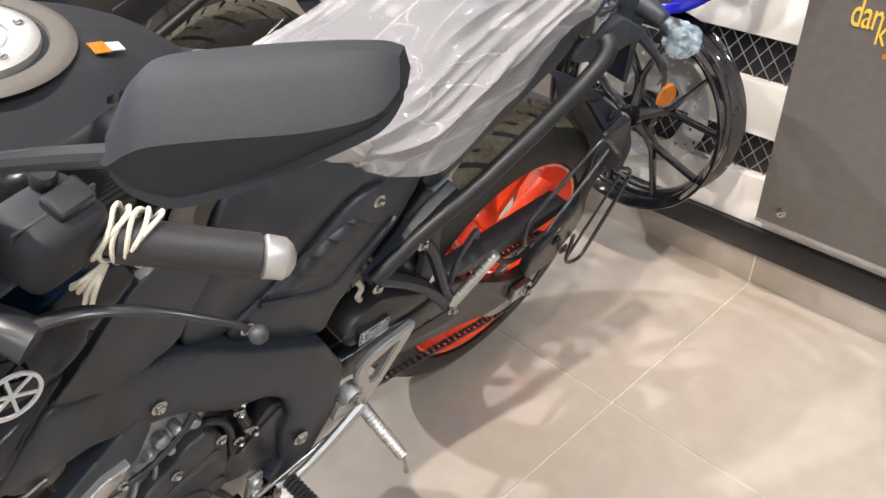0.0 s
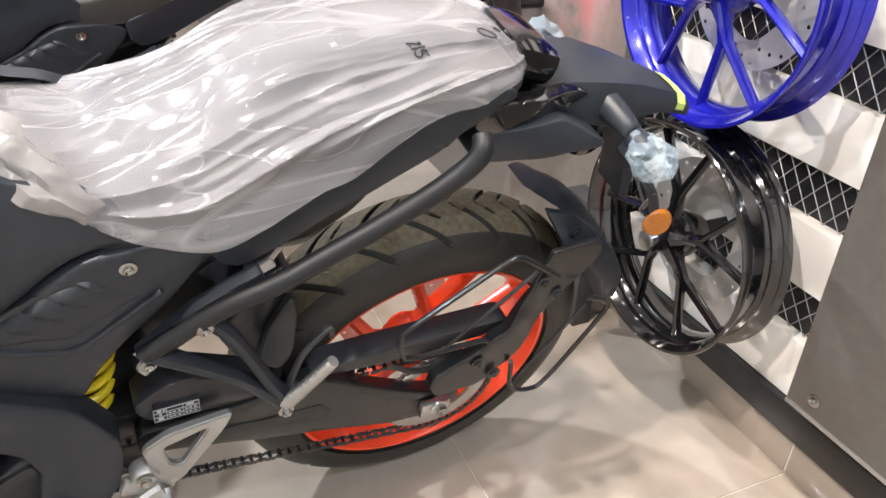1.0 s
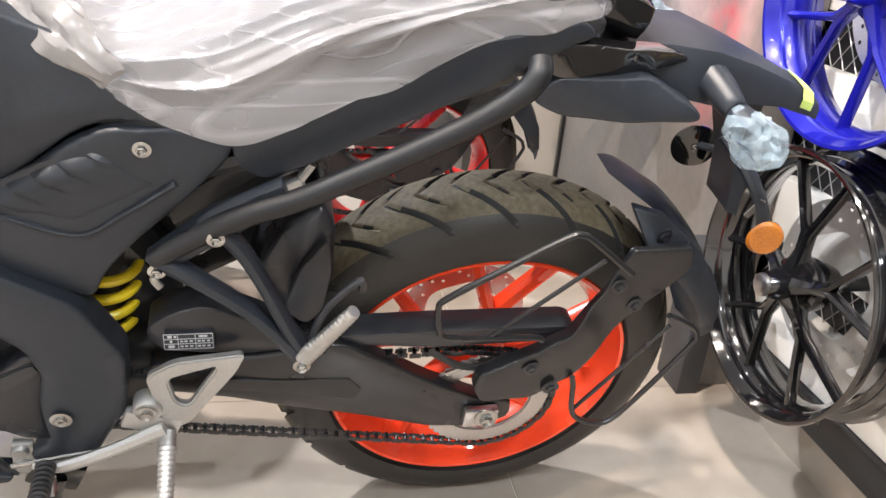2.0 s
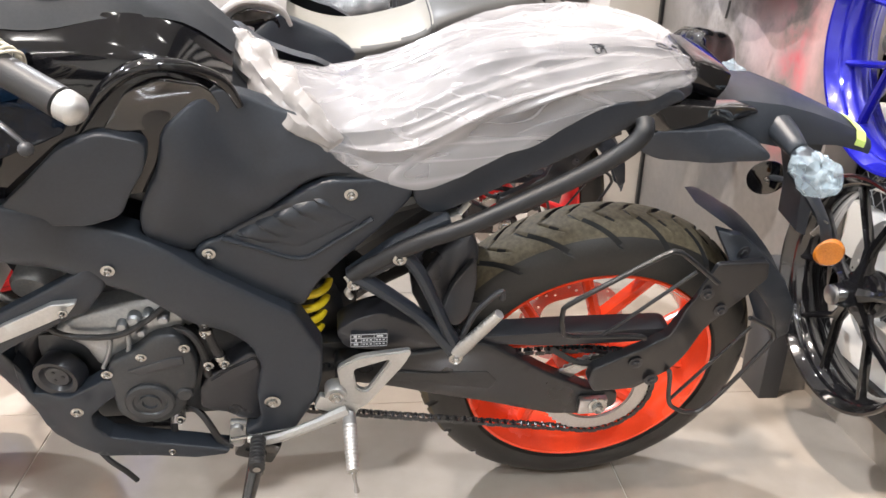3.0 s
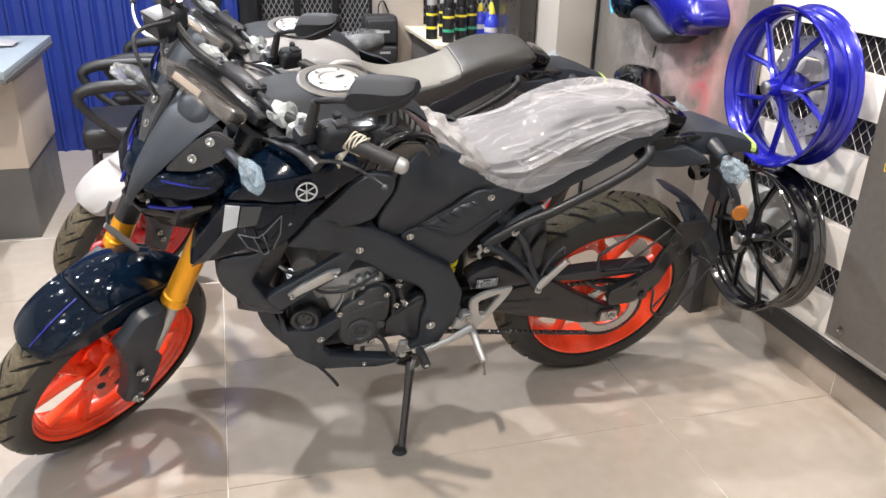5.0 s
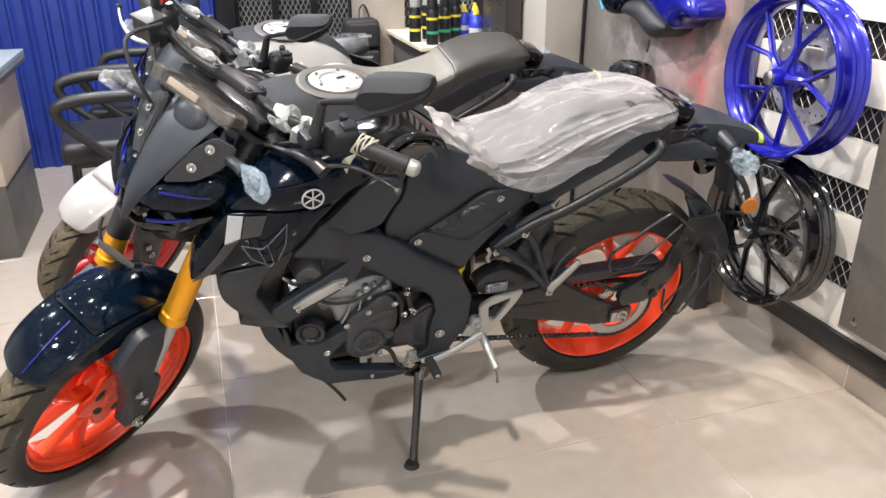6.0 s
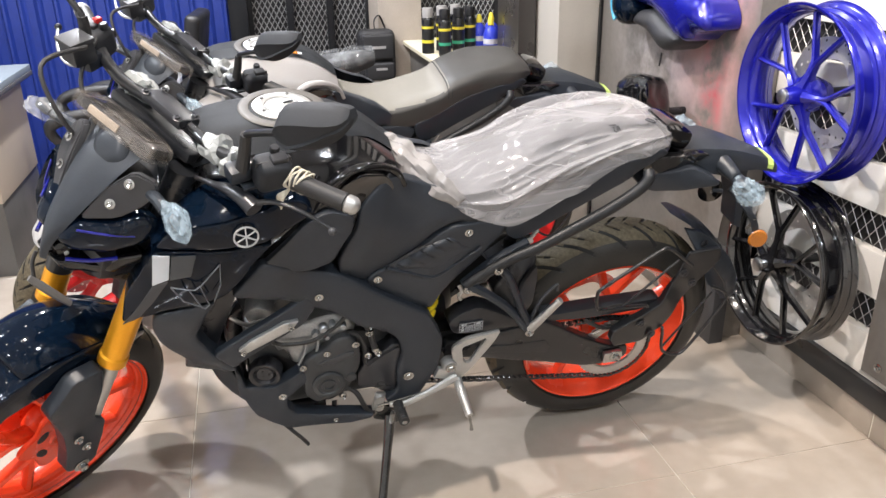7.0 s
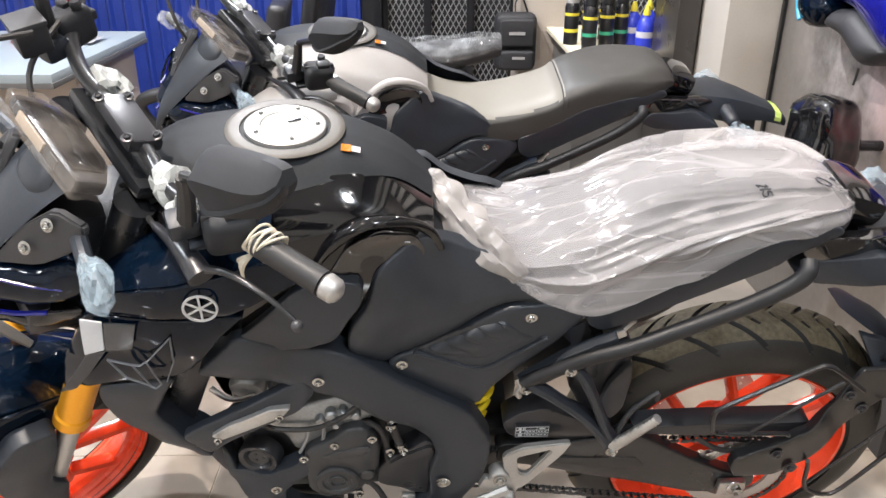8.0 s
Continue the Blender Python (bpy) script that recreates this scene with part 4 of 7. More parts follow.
    for x, z in ((-0.642, 0.542), (-0.645, 0.521), (-0.647, 0.455), (-0.624, 0.457), (-0.704, 0.338)):
        put(bolt((0, 0, 0), 0.0058, 0.01), root, pose(x, -0.158, z), "case_bolt", CHROME)
    part("engine_hose", tube([(-0.9, -0.14, 0.565), (-0.864, -0.152, 0.551), (-0.832, -0.157, 0.529), (-0.768, -0.158, 0.523), (-0.721, -0.158, 0.55), (-0.69, -0.15, 0.575)], 0.0045, 8, 5), RUBBER, root)
    for x, z in ((-0.704, 0.337), (-0.723, 0.27)):
        part("pan_strut", tube([(x, -0.13, z + 0.03), (x - 0.003, -0.14, z - 0.02)], 0.006, 8, 1), SATIN, root)
    return root


def thing_part(name, root):
    ob = new(name)
    ob.parent = root
    return ob


def rear(root, paint):
    """Rear wheel, swingarm, chain and shock."""
    wheel_parts(root, pose(0, 0, 0.314), paint, 0.062, (0.314, 0.142, 0.2285), (0.105, 0.075))
    arm = [(-0.458, 0.425), (-0.4, 0.43), (-0.313, 0.446), (-0.232, 0.462), (-0.208, 0.455), (-0.1, 0.382), (-0.022, 0.338), (0.03, 0.332), (0.036, 0.296), (0.0, 0.274), (-0.085, 0.281), (-0.194, 0.318), (-0.291, 0.345), (-0.37, 0.37), (-0.458, 0.376)]
    part("swingarm", shell([(x, -0.12 if x < -0.44 else -0.13 if x < -0.38 else -0.142, z) for x, z in arm], bulge=0.002, edge=0.008, thick=0.035, spread=0.02), FRAME, root, "black swingarm")
    # No opening is cut: a black plate stands for the slot's shade.
    slot = [(-0.385, 0.409), (-0.3, 0.401), (-0.208, 0.398), (-0.19, 0.376), (-0.2, 0.356), (-0.29, 0.375), (-0.375, 0.391)]
    part("swingarm_slot", flat_piece(slot, -0.1455, 0.004), RUBBER, root, "black plate standing for the shaded swingarm slot")
    part("swingarm_fin", shell([(x, -0.13, z) for x, z in ((-0.456, 0.49), (-0.423, 0.515), (-0.383, 0.527), (-0.32, 0.493), (-0.25, 0.448), (-0.245, 0.425), (-0.312, 0.44), (-0.4, 0.448), (-0.44, 0.455))], bulge=0.012, edge=0.01, thick=0.05, spread=0.03), SATIN, root, "black swingarm brace")
    part("tyre_flap", shell([(-0.292, -0.11, 0.505), (-0.27, -0.1, 0.565), (-0.237, -0.085, 0.6), (-0.232, -0.085, 0.55), (-0.245, -0.1, 0.495), (-0.265, -0.115, 0.48)], bulge=0.003, edge=0.005, thick=0.01, step=0.01), GREY, root, "grey inner mudguard flap")
    part("chain_guard", shell([(x, -0.118, z) for x, z in ((-0.225, 0.463), (-0.096, 0.466), (0.095, 0.466), (0.11, 0.448), (0.05, 0.439), (-0.102, 0.436), (-0.208, 0.447))], bulge=0.001, edge=0.004, thick=0.04), SATIN, root, "black chain guard")
    part("guard_groove", box((0.17, 0.002, 0.003), (-0.01, -0.119, 0.457), 0.0008, (0, 0.5, 0)), RUBBER, root)
    part("plate_bracket", shell([(-0.039, -0.165, 0.384), (-0.036, -0.165, 0.41), (0.029, -0.165, 0.446), (0.083, -0.158, 0.47), (0.12, -0.142, 0.535), (0.135, -0.134, 0.572), (0.146, -0.126, 0.6), (0.232, -0.118, 0.6), (0.24, -0.12, 0.568), (0.21, -0.128, 0.53), (0.168, -0.138, 0.486), (0.102, -0.158, 0.392), (0.045, -0.165, 0.36), (-0.025, -0.165, 0.358)], bulge=0.001, edge=0.005, thick=0.016, spread=0.02, reach=0.006, step=0.012), FRAME, root, "black hugger bracket")
    part("hub_clip", box((0.05, 0.012, 0.008), (-0.05, -0.13, 0.395), 0.002, (0, -25, 0)), CHROME, root, "bright brake hose clip")
    part("brake_hose", tube([(-0.1, -0.125, 0.43), (-0.06, -0.135, 0.405), (-0.02, -0.135, 0.4), (0.01, -0.13, 0.42)], 0.006, 8, 5), RUBBER, root)



# ---- motorcycle: rear end, running gear and small parts ----
def chain_run(root, points, link=0.0127):
    """A roller chain along a line: plates and rollers of every link in one mesh."""
    line = smooth_line(points, 40)
    bm, left, odd = bmesh.new(), 0.0, False
    for a, b in zip(line, line[1:]):
        left += (b - a).length
        if left >= link:
            left, odd = 0.0, not odd
            way = (b - a).normalized()
            turn = -math.degrees(math.atan2(way.z, way.x))
            for side in (-1, 1):
                box((link * 1.25, 0.0018, 0.0085), (a.x, a.y + side * (0.006 if odd else 0.0042), a.z), 0.0007, (0, turn, 0), bm, 1)
            lathe([(0.0, -0.008), (0.0032, -0.008), (0.0032, 0.008), (0.0, 0.008)], 8, Matrix.Translation(a), bm)
    return part("chain", bm, FRAME, root, "black roller chain")


def toothed(a, b, side, widths, deep):
    """A flat tapering peg from a to b with a row of teeth on both edges."""
    a, b = Vector(a), Vector(b)
    way = (b - a).normalized()
    side = (Vector(side) - way * Vector(side).dot(way)).normalized()
    up = way.cross(side)
    rings = []
    for i in range(46):
        w = float(np.interp(i / 45, np.linspace(0, 1, len(widths)), widths)) * (1.09 if i > 9 and i % 3 == 1 else 0.98)
        c = a.lerp(b, i / 45)
        rings.append([c + side * w * math.cos(t) + up * deep * math.sin(t) * (1.08 if i > 6 and i % 3 == 1 else 1.0) for t in (math.tau * k / 14 for k in range(14))])
    return loft(rings)


def low_parts(root):
    """Chain line, stand, pegs, guards, shock and bolts."""
    sprocket = []
    for i in range(96):
        r = 0.094 if i % 2 else 0.1
        a = math.tau * i / 96
        sprocket.append((r * math.cos(a), r * math.sin(a)))
    hole = [(0.066 * math.cos(math.tau * i / 40), 0.066 * math.sin(math.tau * i / 40)) for i in range(40)]
    put(plate_with_hole(sprocket, hole, -0.112, 0.006), root, pose(0, 0, 0.314), "sprocket", STEEL, "steel rear sprocket", 30)
    arc = [(0.1 * math.sin(radians(a)), -0.109, 0.314 - 0.1 * math.cos(radians(a))) for a in range(0, 181, 15)]
    chain_run(root, [(-0.56, -0.109, 0.318), (-0.43, -0.109, 0.292), (-0.3, -0.109, 0.268), (-0.15, -0.109, 0.24), (-0.05, -0.109, 0.222)] + arc + [(-0.06, -0.109, 0.42), (-0.3, -0.109, 0.415), (-0.55, -0.109, 0.4)])
    # axle end and adjuster
    part("chain_adjuster", box((0.05, 0.014, 0.034), (-0.016, -0.152, 0.312), 0.003), STEEL, root, "silver chain adjuster block")
    put(bolt((0, 0, 0), 0.013, 0.014), root, pose(-0.009, -0.158, 0.316), "axle_nut", CHROME, "bright axle nut")
    # brake caliper and hub fittings on the far side
    part("rear_caliper", box((0.09, 0.05, 0.06), (-0.09, 0.09, 0.43), 0.012, (0, 25, 0)), SATIN, root, "black rear brake caliper")

    # heel plate with its window, and foot rest
    part("heel_plate", plate_with_hole([(-0.455, 0.447), (-0.421, 0.47), (-0.337, 0.48), (-0.35, 0.448), (-0.41, 0.358), (-0.437, 0.345), (-0.448, 0.397)], [(-0.43, 0.442), (-0.37, 0.462), (-0.409, 0.392), (-0.424, 0.4)], -0.172, 0.012), SILVER, root, "cast aluminium heel plate")
    hanger = box((0.07, 0.014, 0.03), (-0.455, -0.166, 0.362), 0.004, (0, 20, 0))
    lathe([(0, -0.012), (0.016, -0.012), (0.018, -0.008), (0.018, 0.012), (0, 0.012)], 20, pose(-0.457, -0.166, 0.392), hanger)
    part("peg_hanger", hanger, SILVER, root, "cast aluminium foot rest hanger")
    put(bolt((0, 0, 0), 0.009, 0.008), root, pose(-0.457, -0.179, 0.392), "hanger_bolt", CHROME)
    part("foot_peg", toothed((-0.437, -0.176, 0.349), (-0.434, -0.272, 0.325), (1, 0, 0), (0.011, 0.011, 0.0105, 0.01, 0.0095, 0.009), 0.009), SILVER, root, "toothed aluminium foot peg")
    part("peg_feeler", tube([(-0.434, -0.27, 0.324), (-0.43, -0.276, 0.30), (-0.428, -0.278, 0.283)], [0.0035, 0.0028, 0.0048], 8, 4), CHROME, root)
    # gear lever, rod and rubber
    part("gear_lever", tube([(-0.6, -0.178, 0.302), (-0.565, -0.185, 0.306), (-0.505, -0.182, 0.328), (-0.46, -0.178, 0.348), (-0.438, -0.176, 0.358)], [0.005, 0.007, 0.0075, 0.009, 0.01], 8, 5, flat=1.2), SILVER, root, "aluminium gear lever")
    part("gear_rod", tube([(-0.628, -0.172, 0.297), (-0.459, -0.17, 0.325)], 0.0035, 8, 1), CHROME, root, "thin bright gear rod")
    ra, rb = Vector((-0.583, -0.188, 0.312)), Vector((-0.581, -0.248, 0.316))
    rub = tube([ra.lerp(rb, i / 32) for i in range(33)], [0.0125 if i % 4 < 2 else 0.0105 for i in range(33)], 14, 1)
    lever_rubber = part("lever_rubber", rub, RUBBER, root, "ribbed black lever rubber")
    put(lathe([(0, -0.002), (0.006, -0.002), (0.006, 0.004), (0, 0.004)], 14), lever_rubber, pose(-0.581, -0.249, 0.316), "rubber_end", CHROME)
    clip = box((0.026, 0.01, 0.056), (-0.62, -0.15, 0.29), 0.004, (0, 8, 0))
    for z in (0.275, 0.305):
        lathe([(0, -0.01), (0.009, -0.01), (0.011, -0.006), (0.011, 0.004), (0, 0.004)], 14, pose(-0.62, -0.152, z), clip)
    part("linkage_arm", clip, SILVER, root, "zinc linkage arm")
    # side stand
    piv = box((0.07, 0.02, 0.05), (-0.592, -0.14, 0.235), 0.008, (0, 25, 0))
    tube([(-0.592, -0.15, 0.232), (-0.608, -0.198, 0.18), (-0.628, -0.255, 0.12), (-0.648, -0.312, 0.06)], [0.015, 0.0115, 0.0105, 0.0115], 12, 5, bm=piv)
    part("side_stand", piv, JET, root, "gloss black steel side stand")
    part("stand_foot", lathe([(0, 0), (0.022, 0), (0.025, 0.005), (0.023, 0.016), (0.016, 0.034), (0, 0.036)], 20, pose(0, 0, 0, 90), None), RUBBER, root, m=pose(-0.652, -0.318, 0.047) @ pose(0, 0, 0, -14.44))
    spring = [(-0.589 - 0.0001 * i + 0.005 * math.cos(1.05 * i), -0.168 + 0.005 * math.sin(1.05 * i), 0.262 - 0.00085 * i) for i in range(67)]
    part("stand_spring", tube(spring, 0.0014, 6, 1), STEEL, root, "short steel return spring")
    put(bolt((0, 0, 0), 0.006, 0.008), root, pose(-0.592, -0.168, 0.203), "spring_pin", CHROME)
    put(bolt((0, 0, 0), 0.007, 0.006), root, pose(-0.592, -0.153, 0.234), "stand_bolt", CHROME)
    part("drain_hose", tube([(-0.72, -0.1, 0.33), (-0.675, -0.14, 0.325), (-0.65, -0.15, 0.27), (-0.63, -0.152, 0.258)], 0.006, 8, 5), RUBBER, root, "black rubber hose")
    part("breather_tube", tube([(-0.85, -0.14, 0.275), (-0.827, -0.16, 0.257), (-0.806, -0.16, 0.222), (-0.793, -0.16, 0.196)], 0.0045, 8, 4), RUBBER, root)

    # yellow shock spring
    coil = []
    top, low = Vector((-0.5, -0.045, 0.542)), Vector((-0.517, -0.045, 0.428))
    axis = (low - top).normalized()
    sx = axis.cross(Vector((0, 1, 0))).normalized()
    sy = axis.cross(sx)
    for i in range(73):
        a = math.tau * i / 18
        coil.append(top.lerp(low, i / 72) + 0.037 * (math.cos(a) * sx + math.sin(a) * sy))
    shock = thing_part("rear_shock", root)
    part("spring", tube(coil, 0.0068, 10, 2), YELLOW, shock, "yellow coil spring")
    part("damper", tube([top - axis * 0.04, low + axis * 0.05], 0.022, 16, 1), SATIN, shock)

    # pillion hanger, peg and rail
    arms = tube([(-0.428, -0.15, 0.618), (-0.378, -0.16, 0.586), (-0.321, -0.163, 0.534), (-0.272, -0.168, 0.472)], [0.015, 0.0125, 0.012, 0.016], 10, 5, flat=0.8)
    tube([(-0.36, -0.155, 0.66), (-0.335, -0.162, 0.63), (-0.31, -0.165, 0.575), (-0.288, -0.167, 0.52), (-0.268, -0.168, 0.48)], [0.013, 0.012, 0.011, 0.012, 0.015], 10, 5, bm=arms, flat=0.8)
    part("pillion_hanger", arms, MATTE, root, "matte black forked pillion peg hanger")
    part("pillion_peg", toothed((-0.27, -0.178, 0.476), (-0.216, -0.198, 0.572), (0.9, 0, -0.45), (0.0125, 0.0125, 0.0105, 0.0102, 0.0095, 0.008), 0.008), SILVER, root, "folded toothed aluminium pillion peg")
    put(bolt((0, 0, 0), 0.008, 0.01), root, pose(-0.272, -0.182, 0.47), "peg_pivot", CHROME)
    part("peg_loop", tube([(-0.262, -0.16, 0.49), (-0.24, -0.15, 0.535), (-0.205, -0.145, 0.57), (-0.2, -0.145, 0.555)], 0.005, 8, 5), GREY, root)
    rail = tube([(-0.43, -0.155, 0.618), (-0.371, -0.162, 0.66), (-0.325, -0.167, 0.687), (-0.277, -0.172, 0.709), (-0.219, -0.175, 0.741), (-0.162, -0.178, 0.774), (-0.117, -0.18, 0.802), (-0.085, -0.182, 0.826), (-0.063, -0.183, 0.847), (-0.053, -0.18, 0.862), (-0.05, -0.168, 0.871)],
                [0.0115, 0.012, 0.0123, 0.0125, 0.0125, 0.0125, 0.0125, 0.0125, 0.0125, 0.0125, 0.0118], 14, 6)
    part("grab_rail", rail, RAIL, root, "satin black tubular grab rail")
    part("rail_bracket", flat_piece([(-0.44, 0.618), (-0.371, 0.676), (-0.294, 0.716), (-0.286, 0.692), (-0.351, 0.646), (-0.42, 0.602)], -0.158, 0.018), MATTE, root)
    latch = box((0.034, 0.02, 0.016), (-0.287, -0.105, 0.69), 0.003, (0, -28, 0))
    tube([(-0.275, -0.108, 0.7), (-0.262, -0.11, 0.722)], 0.005, 8, 1, bm=latch)
    part("seat_latch", latch, SILVER, root, "bright zinc seat latch")
    part("shock_clip", tube([(-0.437, -0.13, 0.6), (-0.43, -0.135, 0.585), (-0.436, -0.135, 0.572), (-0.43, -0.135, 0.56)], 0.005, 8, 4), SILVER, root, "bright wire clip")
    # guard wires
    part("saree_guard", tube([(0.036, -0.172, 0.484), (0.016, -0.175, 0.494), (-0.09, -0.178, 0.502), (-0.108, -0.178, 0.522), (-0.112, -0.178, 0.553), (-0.104, -0.178, 0.568), (-0.042, -0.178, 0.612), (0.026, -0.178, 0.658), (0.045, -0.178, 0.662), (0.065, -0.178, 0.65), (0.129, -0.172, 0.595)], 0.0042, 8, 4), FRAME, root, "black wire guard loop")
    part("guard_wire", tube([(-0.043, -0.176, 0.495), (0.085, -0.176, 0.622)], 0.003, 8, 1), FRAME, root)
    part("lower_guard", tube([(0.1, -0.165, 0.40), (0.108, -0.162, 0.377), (0.12, -0.158, 0.324), (0.135, -0.158, 0.299), (0.17, -0.158, 0.284), (0.202, -0.156, 0.3), (0.271, -0.152, 0.432), (0.274, -0.152, 0.462), (0.259, -0.152, 0.48), (0.215, -0.158, 0.507)], 0.0042, 8, 4), FRAME, root, "black wire guard loop")
    part("guard_wire", tube([(0.124, -0.158, 0.323), (0.226, -0.154, 0.484)], 0.003, 8, 1), FRAME, root)
    # bolts on bracket, covers and frame
    for x, y, z, r in ((0.035, -0.167, 0.425, 0.009), (0.071, -0.167, 0.384, 0.009), (0.137, -0.141, 0.547, 0.009), (0.172, -0.138, 0.509, 0.009)):
        put(bolt((0, 0, 0), r, 0.006), root, pose(x, y, z), "bracket_bolt", SATIN)
    for x, y, z, r in ((-0.429, -0.145, 0.75, 0.009), (-0.624, -0.151, 0.661, 0.009), (-0.751, -0.179, 0.658, 0.009), (-0.556, -0.174, 0.384, 0.0125), (-0.842, -0.18, 0.397, 0.009), (-0.363, -0.172, 0.658, 0.0095), (-0.427, -0.162, 0.607, 0.0095),
                       (-0.91, -0.2, 0.566, 0.006), (-0.812, -0.2, 0.608, 0.006), (-0.725, -0.166, 0.27, 0.006)):
        put(bolt((0, 0, 0), 0.76 * r, 0.007), root, pose(x, y, z), "cover_bolt", CHROME)
    # label on the swingarm: a plate with ruled bars
    plate = part("spec_label", flat_piece([(-0.432, 0.495), (-0.374, 0.497), (-0.375, 0.47), (-0.433, 0.468)], -0.1475, 0.012), SATIN, root, "black specification label with pale ruled bars")
    marks = [(-0.409, z, 0.056, 0.0007) for z in (0.474, 0.466, 0.458, 0.449)] + [(x, 0.4615, 0.0007, 0.025) for x in (-0.437, -0.421, -0.401, -0.381)]
    marks += [(-0.43, 0.47, 0.005, 0.004), (-0.424, 0.47, 0.003, 0.003), (-0.392, 0.47, 0.01, 0.003), (-0.429, 0.462, 0.003, 0.004), (-0.429, 0.4535, 0.007, 0.004)]
    marks += [(x + dx, z, 0.0035, 0.0022) for x in (-0.417, -0.397) for z in (0.462, 0.4535) for dx in (0, 0.005, 0.011)]
    for x, z, w, h in marks:
        part("label_bar", box((w, 0.0006, h), (x + 0.005, -0.1478, z + 0.021)), PALE, plate)
    part("inner_fender", shell([(-0.335, -0.06, 0.52), (-0.29, -0.06, 0.60), (-0.244, -0.06, 0.635), (-0.228, -0.06, 0.60), (-0.229, -0.065, 0.523), (-0.244, -0.07, 0.474), (-0.272, -0.08, 0.44), (-0.31, -0.07, 0.47)], bulge=0.02, edge=0.01, thick=0.12), SATIN, root, "black inner mudguard")
    # engine furniture
    for x, z in ((-0.739, 0.485), (-0.676, 0.5), (-0.792, 0.456)):
        put(bolt((0, 0, 0), 0.006, 0.006), root, pose(x, -0.167, z), "case_bolt", CHROME)
    head = box((0.13, 0.17, 0.06), (-0.79, -0.02, 0.515), 0.012, (0, -20, 0))
    box((0.1, 0.16, 0.05), (-0.72, -0.03, 0.52), 0.01, (0, -10, 0), head)
    part("cylinder_head", head, ENGINE_LIGHT, root, "grey cast cylinder head")
    cup = put(lathe([(0.021, -0.004), (0.026, -0.012), (0.034, -0.014), (0.037, -0.008), (0.036, 0.02), (0, 0.024), (0, 0.006), (0.02, 0.002)], 32), root, pose(-0.872, -0.128, 0.43, 0, 0, -14), "horn", SATIN, "round black horn")
    put(lathe([(0, -0.008), (0.018, -0.008), (0.021, -0.004), (0.02, 0.004)], 28), cup, pose(-0.872, -0.128, 0.43, 0, 0, -14), "horn_face", GREY, "dark grey horn face")
    # Three dark dots stand for the shade in the horn's holes.
    for k in range(3):
        put(lathe([(0, -0.0008), (0.003, -0.0008), (0.003, 0.001)], 12), cup, pose(-0.872, -0.128, 0.43, 0, 0, -14) @ pose(0, 0, 0, 0, 120 * k) @ pose(0.009, -0.0085, 0), "horn_hole", RUBBER)
    throttle = lathe([(0, -0.03), (0.026, -0.03), (0.03, -0.022), (0.03, 0.01), (0.036, 0.014), (0.036, 0.03), (0, 0.03)], 28)
    put(throttle, root, pose(-0.868, -0.1, 0.605, 20, 30, 0), "starter_motor", ENGINE_LIGHT, "grey round housing behind the trim bar")
    part("radiator", box((0.05, 0.28, 0.24), (-0.965, 0, 0.6), 0.006, (0, 22, 0)), SATIN, root, "black radiator")
    for line, r, m in (([(-0.70, -0.14, 0.52), (-0.67, -0.15, 0.515), (-0.655, -0.152, 0.48), (-0.652, -0.15, 0.425)], 0.006, RUBBER), ([(-0.93, -0.12, 0.6), (-0.9, -0.13, 0.58), (-0.86, -0.13, 0.585)], 0.005, STEEL), ([(-0.66, -0.12, 0.56), (-0.63, -0.13, 0.52), (-0.6, -0.13, 0.5)], 0.008, RUBBER)):
        part("hose", tube(line, r, 8, 5), m, root)
    # castings between the trim bar and the crankcase cover
    part("chain_housing", shell([(-0.9, -0.105, 0.57), (-0.886, -0.11, 0.628), (-0.846, -0.115, 0.615), (-0.835, -0.12, 0.575), (-0.86, -0.115, 0.55)], bulge=0.006, edge=0.006, thick=0.04, step=0.01), ENGINE_LIGHT, root, "grey cast chain housing")
    part("coolant_hose", tube([(-0.664, -0.15, 0.57), (-0.645, -0.155, 0.53), (-0.636, -0.155, 0.49), (-0.624, -0.15, 0.448)], 0.007, 10, 5), RUBBER, root)
    for x, y, z in ((-0.643, -0.156, 0.525), (-0.63, -0.153, 0.468)):
        part("hose_clamp", lathe([(0.006, -0.004), (0.0095, -0.004), (0.0095, 0.004), (0.006, 0.004)], 14, pose(x, y, z, 90, 0, 0)), CHROME, root, "bright hose clamp")
    part("rail_lug", box((0.03, 0.012, 0.012), (-0.374, -0.15, 0.636), 0.003, (0, -38, 0)), SILVER, root, "bright bracket lug")
    part("frame_spine", tube([(-1.0, 0, 0.9), (-0.8, 0, 0.74), (-0.6, 0, 0.64), (-0.48, 0, 0.5), (-0.5, 0, 0.33)], 0.06, 10, 6), FRAME, root, "black main frame")
    sub = tube([(-0.52, -0.07, 0.66), (-0.3, -0.08, 0.72), (-0.05, -0.07, 0.82)], 0.014, 8, 5)
    tube([(-0.52, 0.07, 0.66), (-0.3, 0.08, 0.72), (-0.05, 0.07, 0.82)], 0.014, 8, 5, bm=sub)
    tube([(-0.42, 0, 0.58), (-0.25, 0, 0.70), (-0.05, 0, 0.80)], 0.03, 8, 5, bm=sub)
    part("subframe", sub, FRAME, root, "black tubular subframe")


